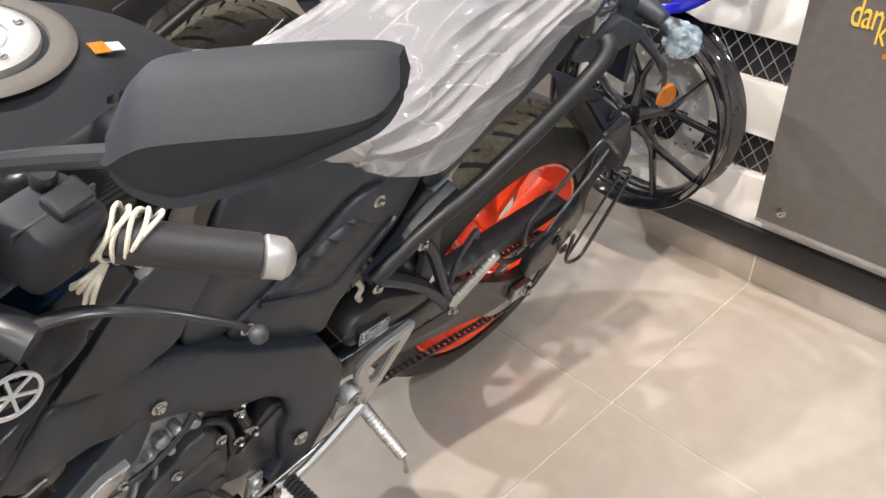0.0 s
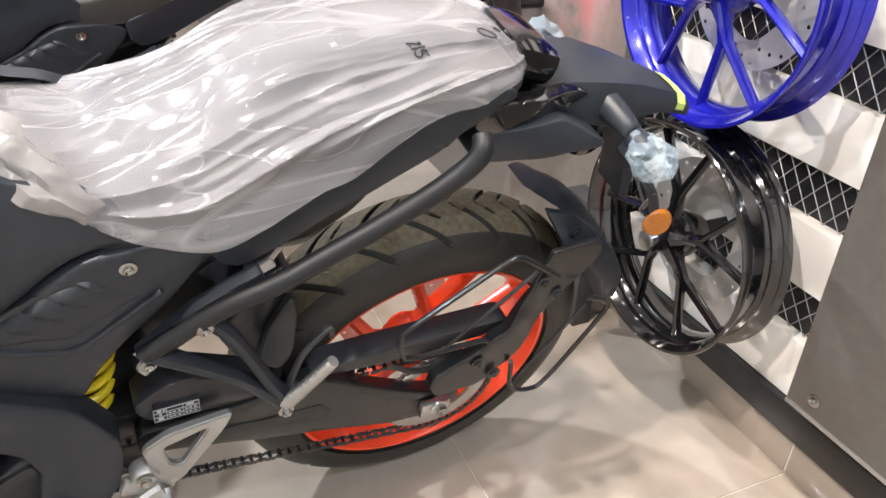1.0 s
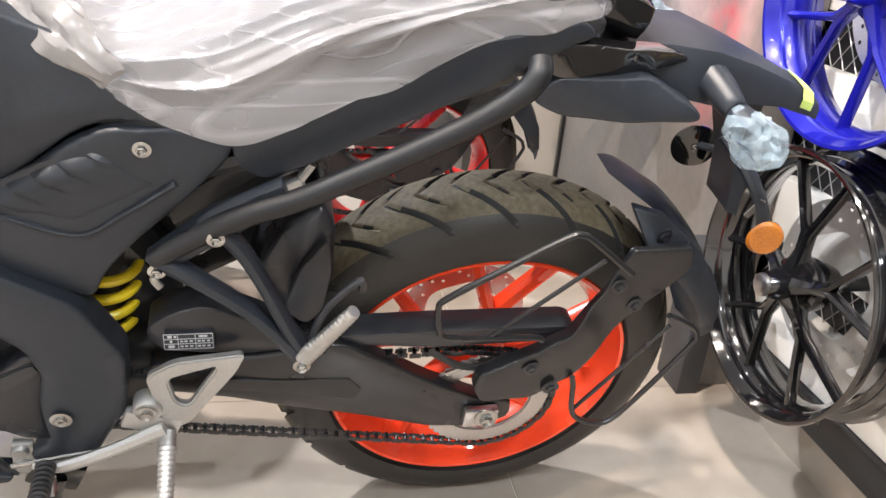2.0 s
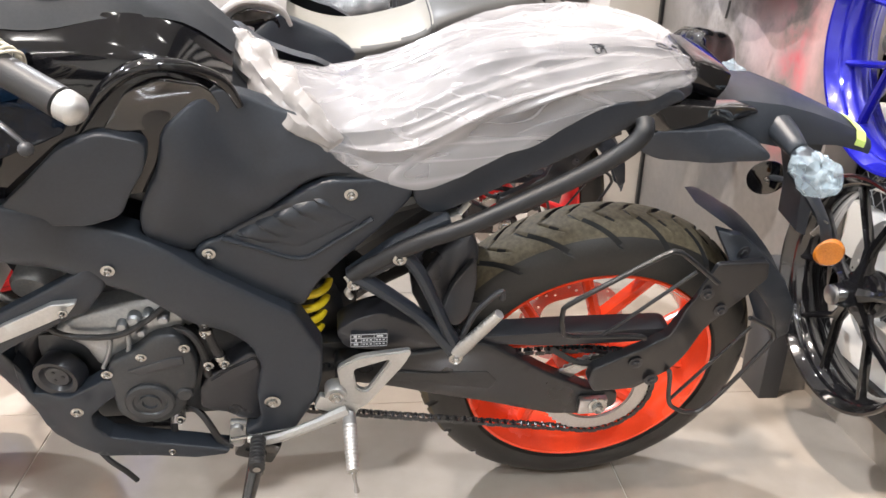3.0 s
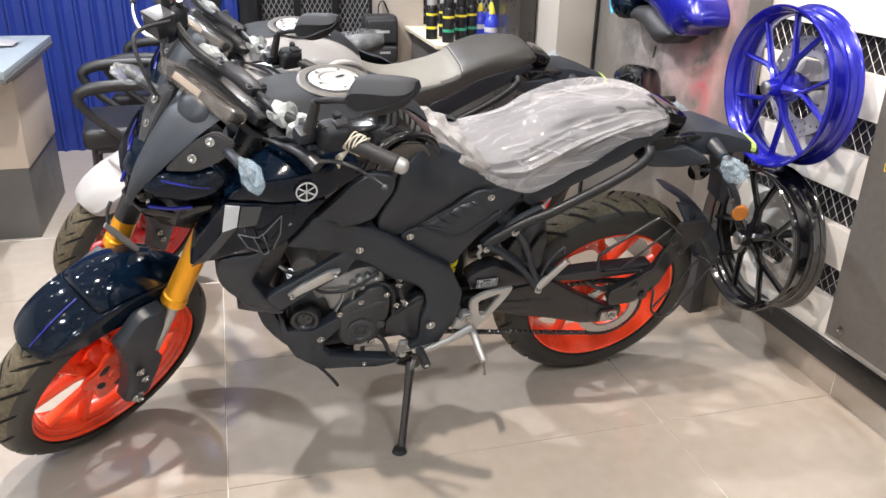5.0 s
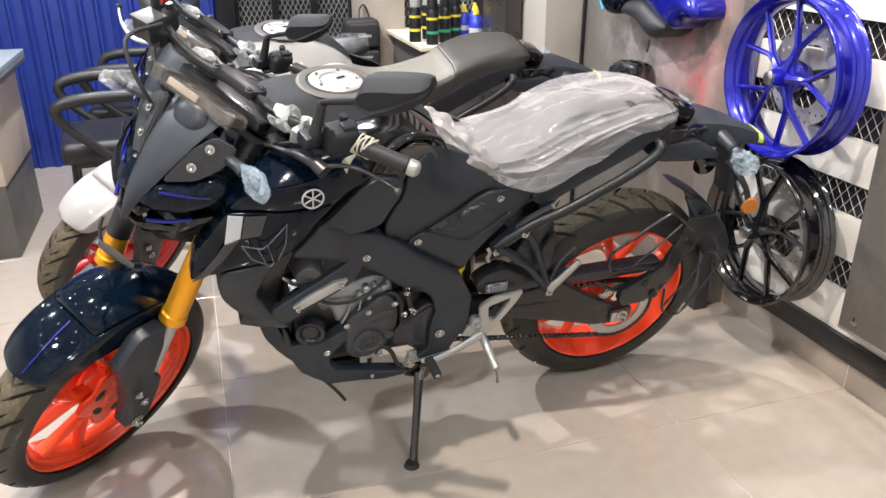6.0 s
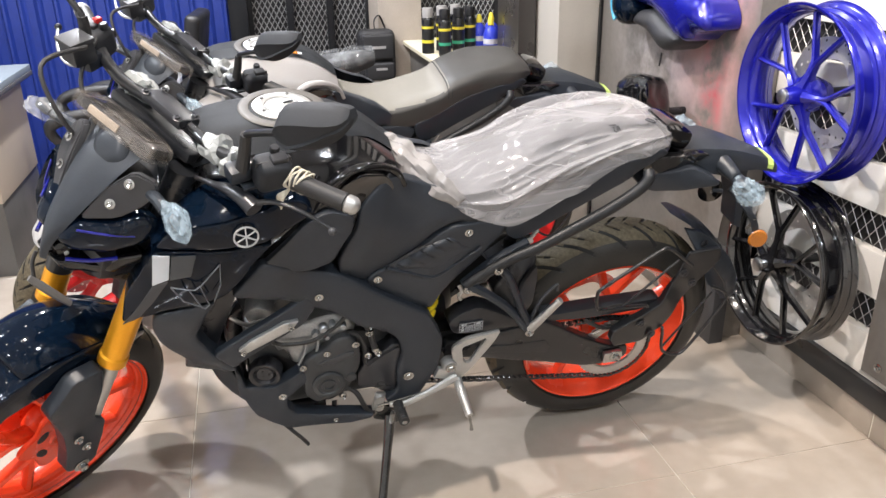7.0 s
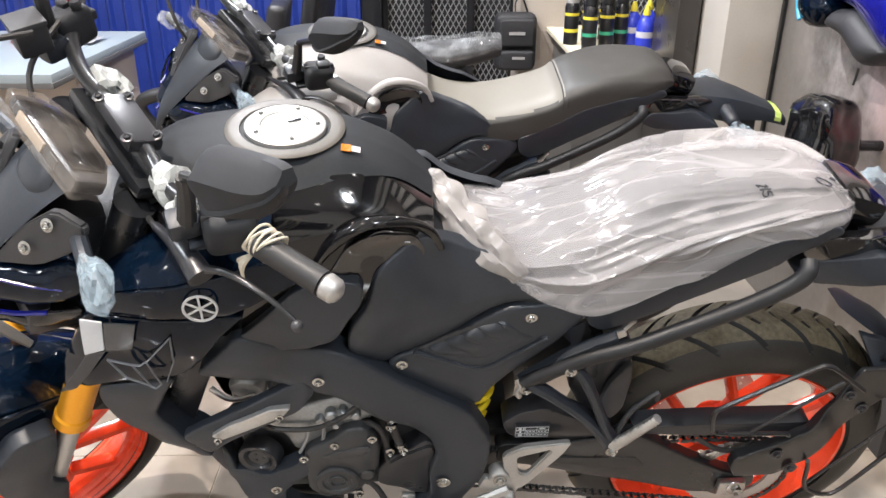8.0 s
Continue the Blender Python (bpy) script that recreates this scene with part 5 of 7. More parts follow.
def tail(root, film_cover):
    """Seat, tail, rear mudguard, lamps and hugger."""
    stations = [
        (-0.585, [(0, 0.885), (-0.03, 0.883), (-0.06, 0.87), (-0.075, 0.85), (-0.08, 0.825)]),
        (-0.52, [(0, 0.848), (-0.05, 0.845), (-0.085, 0.832), (-0.1, 0.808), (-0.105, 0.785)]),
        (-0.43, [(0, 0.828), (-0.06, 0.826), (-0.105, 0.815), (-0.128, 0.795), (-0.13, 0.765)]),
        (-0.33, [(0, 0.845), (-0.07, 0.843), (-0.115, 0.828), (-0.135, 0.795), (-0.135, 0.765)]),
        (-0.26, [(0, 0.868), (-0.075, 0.866), (-0.115, 0.85), (-0.13, 0.815), (-0.13, 0.785)]),
        (-0.22, [(0, 0.9), (-0.07, 0.898), (-0.11, 0.882), (-0.125, 0.84), (-0.125, 0.805)]),
        (-0.12, [(0, 0.925), (-0.07, 0.923), (-0.105, 0.918), (-0.118, 0.88), (-0.118, 0.85)]),
        (0.0, [(0, 0.935), (-0.06, 0.933), (-0.092, 0.92), (-0.102, 0.91), (-0.102, 0.885)]),
        (0.045, [(0, 0.91), (-0.045, 0.908), (-0.065, 0.902), (-0.072, 0.9), (-0.072, 0.89)]),
    ]
    if film_cover:
        # the film presses the pillion pad down a little
        stations = [(x, [(y, z - 0.02 * min(1, max(0, (x + 0.27) / 0.15))) for y, z in row]) for x, row in stations]
    seat = part("seat", loft(spine(stations, 5), closed=False), SEAT_DARK if film_cover else SEAT, root, "black vinyl seat" if film_cover else "grey and black vinyl seat, sheen put into the front's colour", 60)
    if not film_cover:
        seat.data.materials.append(SEAT_REAR)
        for p in seat.data.polygons:
            if p.center.x > -0.235 or abs(p.center.y) > 0.105 - 0.1 * max(0, -0.45 - p.center.x):
                p.material_index = 1
        for x, dz in ((-0.238, 0.0), (-0.226, 0.006)):
            seam = [(x, y, z + dz + 0.0005) for y, z in ((-0.122, 0.845), (-0.112, 0.868), (-0.074, 0.885), (0, 0.887), (0.074, 0.885), (0.112, 0.868), (0.122, 0.845))]
            part("seam", tube(seam, 0.0022, 6, 5), SEAT_DARK, root, "stitched seam")
    two(root, "tail_panel", [(-0.348, -0.14, 0.768), (-0.266, -0.135, 0.8), (-0.185, -0.128, 0.846), (-0.104, -0.122, 0.87), (0.01, -0.105, 0.892), (0.03, -0.095, 0.875), (-0.03, -0.108, 0.85), (-0.097, -0.12, 0.814), (-0.203, -0.124, 0.76), (-0.264, -0.128, 0.727), (-0.313, -0.132, 0.707), (-0.34, -0.138, 0.725)], MATTE, "matte black tail panel", bulge=0.004, edge=0.006, thick=0.02)
    part("undertray", flat_piece([(-0.36, 0.75), (-0.315, 0.69), (-0.264, 0.71), (-0.203, 0.742), (-0.145, 0.764), (-0.095, 0.79), (-0.05, 0.805), (0.03, 0.815), (0.03, 0.86), (-0.2, 0.82)], -0.06, 0.12), SATIN, root, "black undertray")
    two(root, "tail_fin", [(-0.03, -0.105, 0.838), (-0.026, -0.105, 0.87), (0.05, -0.095, 0.862), (0.15, -0.065, 0.846), (0.166, -0.06, 0.836), (0.118, -0.08, 0.827), (-0.004, -0.103, 0.826)], JET, "gloss black tail fin", bulge=0.001, edge=0.005, thick=0.02)
    two(root, "under_tail_panel", [(-0.03, -0.1, 0.80), (-0.008, -0.105, 0.829), (0.107, -0.095, 0.828), (0.173, -0.11, 0.794), (0.173, -0.11, 0.782), (0.09, -0.11, 0.778), (0.009, -0.105, 0.782), (-0.013, -0.1, 0.79)], MATTE, "matte black under-tail panel", bulge=0.003, edge=0.005, thick=0.09)
    # rear mudguard arching to the lime tag
    rings = []
    for x, z, w, d in ((0.08, 0.85, 0.06, 0.05), (0.14, 0.855, 0.065, 0.06), (0.2, 0.852, 0.075, 0.065), (0.26, 0.832, 0.06, 0.05), (0.32, 0.808, 0.046, 0.036), (0.37, 0.787, 0.04, 0.03), (0.388, 0.772, 0.036, 0.022)):
        rings.append([Vector((x, y * w, z - dz * d)) for y, dz in ((-1, 1), (-1, 0.45), (-0.8, 0.08), (-0.3, 0), (0.3, 0), (0.8, 0.08), (1, 0.45), (1, 1))])
    part("rear_mudguard", loft(rings), MATTE, root, "matte black rear mudguard", 40)
    tag = []
    for x, z, w, d in ((0.35, 0.7956, 0.0425, 0.0325), (0.36, 0.7914, 0.0413, 0.031), (0.37, 0.7873, 0.0403, 0.0303)):
        tag.append([Vector((x, y * w - 0.0015, z - dz * d + 0.0015)) for y, dz in ((-1, 0.8), (-1, 0.45), (-0.8, 0.08), (-0.3, 0), (0.3, 0), (0.6, 0.04))])
    bm = loft(tag, closed=False)
    bmesh.ops.solidify(bm, geom=bm.faces, thickness=-0.0008)
    part("lime_tag", bm, LIME, root, "lime green paper tag")
    part("tail_lamp", box((0.075, 0.12, 0.05), (0.072, 0, 0.882), 0.02, (0, 18, 0)), GLOSS, root, "dark tail lamp")
    # number plate hanger with its reflector and indicators
    part("plate_hanger", loft([[Vector((x, y, z)) for x, y, z in ((a, -w, b), (a, w, b), (a + t, w, b - 0.01), (a + t, -w, b - 0.01))] for a, b, w, t in ((0.25, 0.79, 0.04, 0.05), (0.275, 0.74, 0.032, 0.035), (0.305, 0.67, 0.03, 0.025), (0.32, 0.60, 0.032, 0.02))]), MATTE, root, "matte black plate hanger")
    for side in (-1, 1):
        part("indicator_stalk", tube([(0.196, side * 0.05, 0.818), (0.204, side * 0.085, 0.81), (0.21, side * 0.12, 0.801)], [0.022, 0.019, 0.013], 12, 4), MATTE, root)
        crumpled(root, "wrapped_indicator", (0.223, side * 0.16, 0.787), (0.044, 0.036, 0.03), (0, 32, side * -15), BLUEWRAP, "rear indicator in blue plastic wrap", 3 + side)
        part("indicator", lathe([(0, -0.03), (0.012, -0.028), (0.018, -0.01), (0.016, 0.02), (0, 0.025)], 16, pose(0.214, side * 0.14, 0.796)), MATTE, root)
    # reflector disc hanging beside the plate holder
    part("side_reflector", lathe([(0, -0.004), (0.022, -0.003), (0.034, 0.0), (0.034, 0.002), (0, 0.002)], 28, pose(0.303, 0.07, 0.642, 0, 0, -14)), JET, root, "round black rubber reflector disc")
    put(bolt((0, 0, 0), 0.004, 0.005), root, pose(0.302, 0.066, 0.642, 0, 0, -14), "disc_bolt", CHROME)
    part("disc_arm", tube([(0.305, 0.072, 0.644), (0.315, 0.055, 0.65), (0.325, 0.03, 0.66)], 0.006, 8, 4), MATTE, root)
    put(lathe([(0, -0.006), (0.02, -0.005), (0.024, 0), (0.024, 0.006), (0, 0.006)], 28), root, pose(0.319, -0.14, 0.624, -10, -8, -18), "amber_reflector", AMBER, "amber side reflector")
    part("reflector_bracket", tube([(0.25, -0.06, 0.74), (0.275, -0.09, 0.71), (0.3, -0.115, 0.67), (0.318, -0.12, 0.63)], [0.016, 0.014, 0.012, 0.012], 10, 4, flat=0.6), MATTE, root, "black reflector bracket")
    part("reflector_clip", box((0.012, 0.006, 0.03), (0.292, -0.118, 0.665), 0.002, (0, 30, 0)), CHROME, root, "bright clip")

    # hugger wrapped round the back of the tyre
    rings = []
    for x, z, near, far, sink in ((0.132, 0.652, -0.018, 0.03, 0.0), (0.165, 0.646, -0.055, 0.045, 0.006), (0.205, 0.625, -0.058, 0.05, 0.012), (0.25, 0.594, -0.078, 0.07, 0.018), (0.293, 0.55, -0.09, 0.08, 0.022), (0.33, 0.49, -0.092, 0.085, 0.024), (0.352, 0.43, -0.085, 0.085, 0.02), (0.36, 0.38, -0.06, 0.06, 0.012), (0.362, 0.35, -0.03, 0.03, 0.006)):
        inward = (Vector((0, 0, 0.314)) - Vector((x, 0, z))).normalized()
        row = []
        for v in (0, 0.06, 0.25, 0.5, 0.75, 0.94, 1):
            row.append(Vector((x, near + (far - near) * v, z)) + inward * sink * (2 * abs(v - 0.5)) ** 3)
        rings.append(row)
    bm = loft([smooth_line(r, 3) for r in zip(*[smooth_line([row[j] for row in rings], 4) for j in range(7)])], closed=False)
    bmesh.ops.solidify(bm, geom=bm.faces, thickness=0.004)
    part("hugger", bm, MATTE, root, "matte black tyre hugger with a pointed tip", 60)
    part("hugger_side", shell([(0.158, -0.05, 0.628), (0.2, -0.066, 0.622), (0.245, -0.086, 0.59), (0.288, -0.096, 0.545), (0.322, -0.098, 0.488), (0.338, -0.092, 0.42), (0.32, -0.096, 0.41), (0.29, -0.105, 0.47), (0.24, -0.11, 0.53), (0.185, -0.11, 0.575), (0.172, -0.085, 0.6)], bulge=0.001, edge=0.004, thick=0.01, spread=0.015, reach=0.006, step=0.01), MATTE, root, "matte black hugger side")
    put(bolt((0, 0, 0), 0.009, 0.005), root, pose(0.2, -0.088, 0.6, 0, 0, 10), "hugger_bolt", SATIN)
    if film_cover:
        seat_film(root)


def crumpled(root, name, at, size, turn, material, label, seed, rough=0.5):
    """A crumpled wrap round something small."""
    return put(creased(seed, rough), root, pose(*at, *turn) @ Matrix.Diagonal((*size, 1)), name, material, label, 14)


def creased(seed, rough=0.5):
    """A crumpled skin of flat facets with sharp folds and a few points."""
    bm = bmesh.new()
    bmesh.ops.create_icosphere(bm, subdivisions=3, radius=1)
    for v in bm.verts:
        p = v.co.copy()
        n = noise.noise(p * 1.3 + Vector((seed, 0, 0))) * 0.5 + 0.2 * rough * (1 - 3.2 * abs(noise.noise(p * 1.9 + Vector((0, seed, 0))))) + 0.2 * rough * (1 - 3.2 * abs(noise.noise(p * 5.1 + Vector((0, 0, seed)))))
        v.co = p * (0.92 + n) + Vector((noise.noise(p * 3 + Vector((5, 0, seed))), noise.noise(p * 3 + Vector((9, seed, 0))), 0)) * 0.12
    return bm


def seat_film(root):
    """Loose clear film over the seat: pulled in at the front, hanging in folds on both sides."""
    stations = [
        (-0.572, 0.896, 0.02, 0.885), (-0.555, 0.884, 0.045, 0.87), (-0.53, 0.868, 0.078, 0.85), (-0.495, 0.852, 0.112, 0.826), (-0.45, 0.844, 0.138, 0.8), (-0.4, 0.855, 0.156, 0.779), (-0.345, 0.875, 0.166, 0.768),
        (-0.28, 0.906, 0.163, 0.786), (-0.21, 0.921, 0.155, 0.82), (-0.14, 0.926, 0.146, 0.852), (-0.07, 0.929, 0.132, 0.882), (-0.02, 0.927, 0.119, 0.893), (0.02, 0.92, 0.102, 0.893), (0.05, 0.909, 0.07, 0.89), (0.063, 0.9, 0.035, 0.886)]
    rows = []
    for x, top, half, low in stations:
        row = []
        for v in range(0, 9):
            u = v / 8
            y = -half * math.sin(u * math.pi / 2) ** 0.85 if u < 1 else -half
            z = top - (top - low) * (1 - math.cos(u * math.pi / 2)) ** 1.15
            row.append(Vector((x, y, z)))
        rows.append(row)
    lines = [smooth_line([r[j] for r in rows], 16) for j in range(9)]
    rings = []
    for i in range(len(lines[0])):
        side = smooth_line([ln[i] for ln in lines], 14)
        ring = [p.copy() for p in reversed(side)] + [Vector((p.x, -p.y, p.z)) for p in side[1:]]
        rings.append(ring)
    k = len(rings[0])
    rng = random.Random(12)
    pleats = []
    for side in range(2):
        pleats.append([])
        for i in range(12):
            w0 = 0.03 + i * 0.085 + rng.uniform(-0.03, 0.03)
            x0 = rng.uniform(-0.54, -0.2)
            pleats[side].append((w0, 0.2 + 0.5 * w0 + rng.uniform(-0.16, 0.12), x0, x0 + rng.uniform(0.2, 0.5), rng.uniform(0.004, 0.015), rng.uniform(0.07, 0.18)))
    for ring in rings:
        for j, p in enumerate(ring):
            w = abs(j - k // 2) / (k // 2)
            # long straight pleats that fan forward from the tail, each steep on one side, over a slack skin
            far = 40 if p.y > 0 else 0
            lift = 0.0
            for w0, w1, x0, x1, high, wide in pleats[p.y > 0]:
                u = (p.x + 0.52) / 0.57
                d = w - (w0 + (w1 - w0) * u) - 0.025 * noise.noise(Vector((p.x * 5, w0 * 30, far)))
                end = min(1.0, max(0.0, (p.x - x0) / 0.05)) * min(1.0, max(0.0, (x1 - p.x) / 0.09))
                d /= wide
                lift += high * end * (max(0.0, 1 + d / 0.42) if d < 0 else max(0.0, 1 - d) ** 1.6)
            slack = noise.noise(Vector((p.x * 3, p.y * 5, p.z * 5 + 3)))
            small = max(0.0, 1 - 4.5 * abs(noise.noise(Vector((p.x * 9, p.y * 9, p.z * 12 + far))))) * max(0.0, noise.noise(Vector((p.x * 6, p.z * 8, far + 9))))
            out = Vector((0, math.copysign(0.4 + 0.6 * w, p.y), 1.0 - 0.7 * w)).normalized()
            p += out * (lift + 0.006 * slack + 0.009 * small - 0.004) * min(1, 0.5 + 4 * (0.1 - p.x))
            if w > 0.985:
                p.z += 0.014 * noise.noise(Vector((p.x * 14, 0, 3 if p.y > 0 else 0)))
    bm = loft(rings, closed=False)
    cover = part("seat_film", bm, FILM, root, "loose clear plastic film over the seat", 70)
    # twisted gather at the front
    gather = [Vector((-0.58, 0.02, 0.912)), Vector((-0.565, 0.0, 0.9)), Vector((-0.54, -0.035, 0.882)), Vector((-0.512, -0.07, 0.86)), Vector((-0.482, -0.1, 0.838)), Vector((-0.45, -0.127, 0.815))]
    sides = 24
    bm = tube(gather, [0.011, 0.021, 0.026, 0.027, 0.024, 0.013], sides, 14)
    bm.verts.ensure_lookup_table()
    line = smooth_line(gather, 14)
    for i, v in enumerate(bm.verts):
        s, k = i // sides, i % sides
        axis = line[min(s, len(line) - 1)]
        turn = math.tau * k / sides
        flute = 0.16 * math.cos(4 * turn + 0.13 * s) + 0.1 * math.cos(9 * turn + 0.2 * s + 1) + 0.45 * noise.noise(Vector((s * 0.11, math.cos(turn), math.sin(turn))))
        v.co = axis + (v.co - axis) * (1 + flute)
    part("film_gather", bm, GATHER, root, "twisted gathered film", 50)
    # pen marks on the film: two hooked figures, a cross stroke and a ring
    from mathutils.bvhtree import BVHTree
    tree = BVHTree.FromPolygons([v.co for v in cover.data.vertices], [tuple(p.vertices) for p in cover.data.polygons])
    strokes = [[(0, 0.9), (0.35, 1), (0.6, 0.75), (0.3, 0.4), (0, 0), (0.3, 0.08), (0.65, 0.05)], [(1.3, 0.95), (0.95, 0.8), (1.1, 0.55), (1.4, 0.35), (1.25, 0.02), (0.95, 0.15), (1.1, 0.5), (1.4, 0.75), (1.3, 0.95)], [(2.2, 0.98), (1.8, 0.95), (1.74, 0.55), (2.05, 0.55), (2.2, 0.28), (2.0, 0.02), (1.72, 0.1)]]
    for origin, size, set_of in (((-0.108, -0.055), 0.0125, strokes), ((-0.005, -0.02), 0.018, [[(0, 0.5), (0.5, 1), (1.2, 0.9), (1.4, 0.4), (0.8, 0.05), (0.1, 0.2), (0, 0.5)], [(-0.6, 1.6), (-0.2, 1.8), (-0.3, 1.4)]])):
        for stroke in set_of:
            pts = []
            for u, v in stroke:
                hit = tree.ray_cast(Vector((origin[0] + v * size * 1.2, origin[1] - u * size, 1.2)), Vector((0, 0, -1)))
                if hit[0] is not None:
                    pts.append(hit[0] + Vector((0, -0.001, 0.0028)))
            if len(pts) > 2:
                part("pen_mark", tube(pts, 0.0011, 5, 4), SATIN, root)


# ---- motorcycle: front end (built straight ahead, then turned by the steering) ----
def slab(points, push, bevel=0.003):
    """A flat moulded plate: the outline's corners and the way to its back."""
    bm = bmesh.new()
    f = bm.faces.new([bm.verts.new(p) for p in fillet(points, 0.008, 1)])
    ext = bmesh.ops.extrude_face_region(bm, geom=[f])
    bmesh.ops.translate(bm, verts=[g for g in ext["geom"] if isinstance(g, bmesh.types.BMVert)], vec=push)
    if bevel:
        bmesh.ops.bevel(bm, geom=[e for e in bm.edges if len(e.link_faces) == 2 and e.calc_face_angle(0) > 0.6], offset=bevel, segments=2, affect="EDGES")
    return bm


def front(root, paint, fender, stripe, wrapped):
    wheel = wheel_parts(root, STEER @ pose(-1.366, 0, 0.285), paint, 0.046, (0.293, 0.112, 0.2285))
    put(disc_mesh(0.141, 0.055), wheel, STEER @ pose(-1.366, 0, 0.285), "brake_disc", STEEL, "drilled steel brake disc", 60)
    W = STEER
    for side in (-1, 1):
        y = side * 0.107
        a, b = Vector((-1.362, y, 0.292)), Vector((-1.02, y * 0.97, 1.03))
        leg = thing_part("fork_leg", root)
        put(tube([a, a.lerp(b, 0.37)], 0.0185, 20, 1), leg, W, "slider", SILVER, "silver fork slider")
        top = 0.7 if side < 0 else 0.462
        put(tube([a.lerp(b, 0.35), a.lerp(b, 0.375), a.lerp(b, 0.38), a.lerp(b, top)], [0.0295, 0.0295, 0.0265, 0.0265], 24, 1), leg, W, "outer_tube", GOLD, "gold upside-down fork tube")
        put(tube([a.lerp(b, top - 0.01), a.lerp(b, 0.94)], 0.0275, 20, 1), leg, W, "upper_tube", FRAME, "black upper fork tube")
        put(shell([(-1.405, -0.128, 0.285), (-1.39, -0.13, 0.36), (-1.385, -0.128, 0.43), (-1.395, -0.12, 0.52), (-1.33, -0.115, 0.57), (-1.268, -0.12, 0.565), (-1.288, -0.13, 0.5), (-1.318, -0.133, 0.435), (-1.296, -0.135, 0.405), (-1.308, -0.135, 0.36), (-1.338, -0.134, 0.27), (-1.375, -0.13, 0.26)], bulge=0.004, edge=0.005, thick=0.03) if side < 0 else mirrored(shell([(-1.405, -0.128, 0.285), (-1.39, -0.13, 0.36), (-1.395, -0.12, 0.52), (-1.272, -0.12, 0.565), (-1.315, -0.133, 0.42), (-1.345, -0.134, 0.27)], bulge=0.004, edge=0.005, thick=0.03)), leg, W, "fork_guard", MATTE, "matte black fork guard")
    put(bolt((0, 0, 0), 0.013, 0.016), root, W @ pose(-1.372, -0.132, 0.285), "front_axle_nut", CHROME, "bright axle bolt")
    for x, z in ((-1.352, 0.36), (-1.363, 0.405)):
        put(bolt((0, 0, 0), 0.008, 0.01), root, W @ pose(x, -0.138, z), "guard_bolt", CHROME)
    put(tube([(-1.284, 0.069, 0.692), (-1.272, 0.055, 0.67), (-1.256, 0.037, 0.642), (-1.24, 0.02, 0.615)], [0.007, 0.0105, 0.01, 0.007], 10, 4, flat=0.55), root, W, "hose_guide", mat("grey_guide_plastic", (0.13, 0.13, 0.13), 0.5), "grey brake hose guide")
    put(tube([(-1.275, 0.07, 0.68), (-1.262, 0.09, 0.7), (-1.245, 0.1, 0.715)], 0.004, 8, 4), root, W, "brake_line", RUBBER, "black brake line")
    put(box((0.07, 0.05, 0.12), (-1.28, 0.085, 0.38), 0.012, (0, 30, 0)), root, W, "front_caliper", SATIN, "black front brake caliper")

    # front mudguard round the tyre
    rings = []
    GUARD = ((124, 0.042, 0.016, 0.03), (121, 0.06, 0.026, 0.034), (114.5, 0.071, 0.04, 0.038), (106, 0.077, 0.05, 0.041), (96, 0.08, 0.058, 0.043), (84, 0.082, 0.068, 0.044), (71, 0.082, 0.076, 0.042), (58, 0.077, 0.07, 0.037), (47, 0.065, 0.046, 0.031), (38, 0.048, 0.028, 0.027))
    for ang, w, drop, lift in GUARD:
        r, row = 0.293 + lift, []
        for v in (-1.0, -0.97, -0.8, -0.45, 0, 0.45, 0.8, 0.97, 1.0):
            rr = r - (0.022 * v * v if abs(v) < 1 else 0.022 + drop)
            row.append(Vector((-1.366 + rr * math.cos(radians(ang)), v * w, 0.285 + rr * math.sin(radians(ang)))))
        rings.append(row)
    cols = [smooth_line([row[j] for row in rings], 4) for j in range(9)]
    bm = loft([smooth_line([c[i] for c in cols], 4) for i in range(len(cols[0]))], closed=False)
    bmesh.ops.solidify(bm, geom=bm.faces, thickness=0.004)
    guard = put(bm, root, W, "front_mudguard", fender, "gloss dark blue front mudguard" if stripe else "white front mudguard", 60)
    hump = []
    for ang, w, lift in ((97, 0.05, 0.046), (95.5, 0.066, 0.062), (87, 0.073, 0.068), (76, 0.075, 0.064), (64, 0.068, 0.054), (52, 0.053, 0.038)):
        r = 0.293 + lift
        hump.append([Vector((-1.366 + (r - 0.03 * abs(v) ** 2.5) * math.cos(radians(ang)), v * w, 0.285 + (r - 0.03 * abs(v) ** 2.5) * math.sin(radians(ang)))) for v in (-1, -0.8, -0.4, 0, 0.4, 0.8, 1)])
    cols = [smooth_line([row[j] for row in hump], 4) for j in range(7)]
    bm = loft([smooth_line([c[i] for c in cols], 3) for i in range(len(cols[0]))], closed=False)
    bmesh.ops.solidify(bm, geom=bm.faces, thickness=0.02)
    put(bm, guard, W, "mudguard_crown", fender, sharp=50)
    if stripe:
        strip = []
        for ang in (121.5, 118, 114, 110, 106, 102, 98.5):
            v0 = -(0.16 + 0.2 * (ang - 98.5) / 23)
            v1 = v0 + 0.045
            w, lift = (float(np.interp(-ang, [-g[0] for g in GUARD], [g[i] for g in GUARD])) for i in (1, 3))
            strip.append([Vector((-1.366 + (0.2955 + lift - 0.022 * v * v) * math.cos(radians(ang)), v * w, 0.285 + (0.2955 + lift - 0.022 * v * v) * math.sin(radians(ang)))) for v in (v0, (v0 + v1) / 2, v1)])
        cols = [smooth_line([row[j] for row in strip], 4) for j in range(3)]
        put(loft([[c[i] for c in cols] for i in range(len(cols[0]))], closed=False), guard, W, "blue_line", STRIPE, "blue stripe")
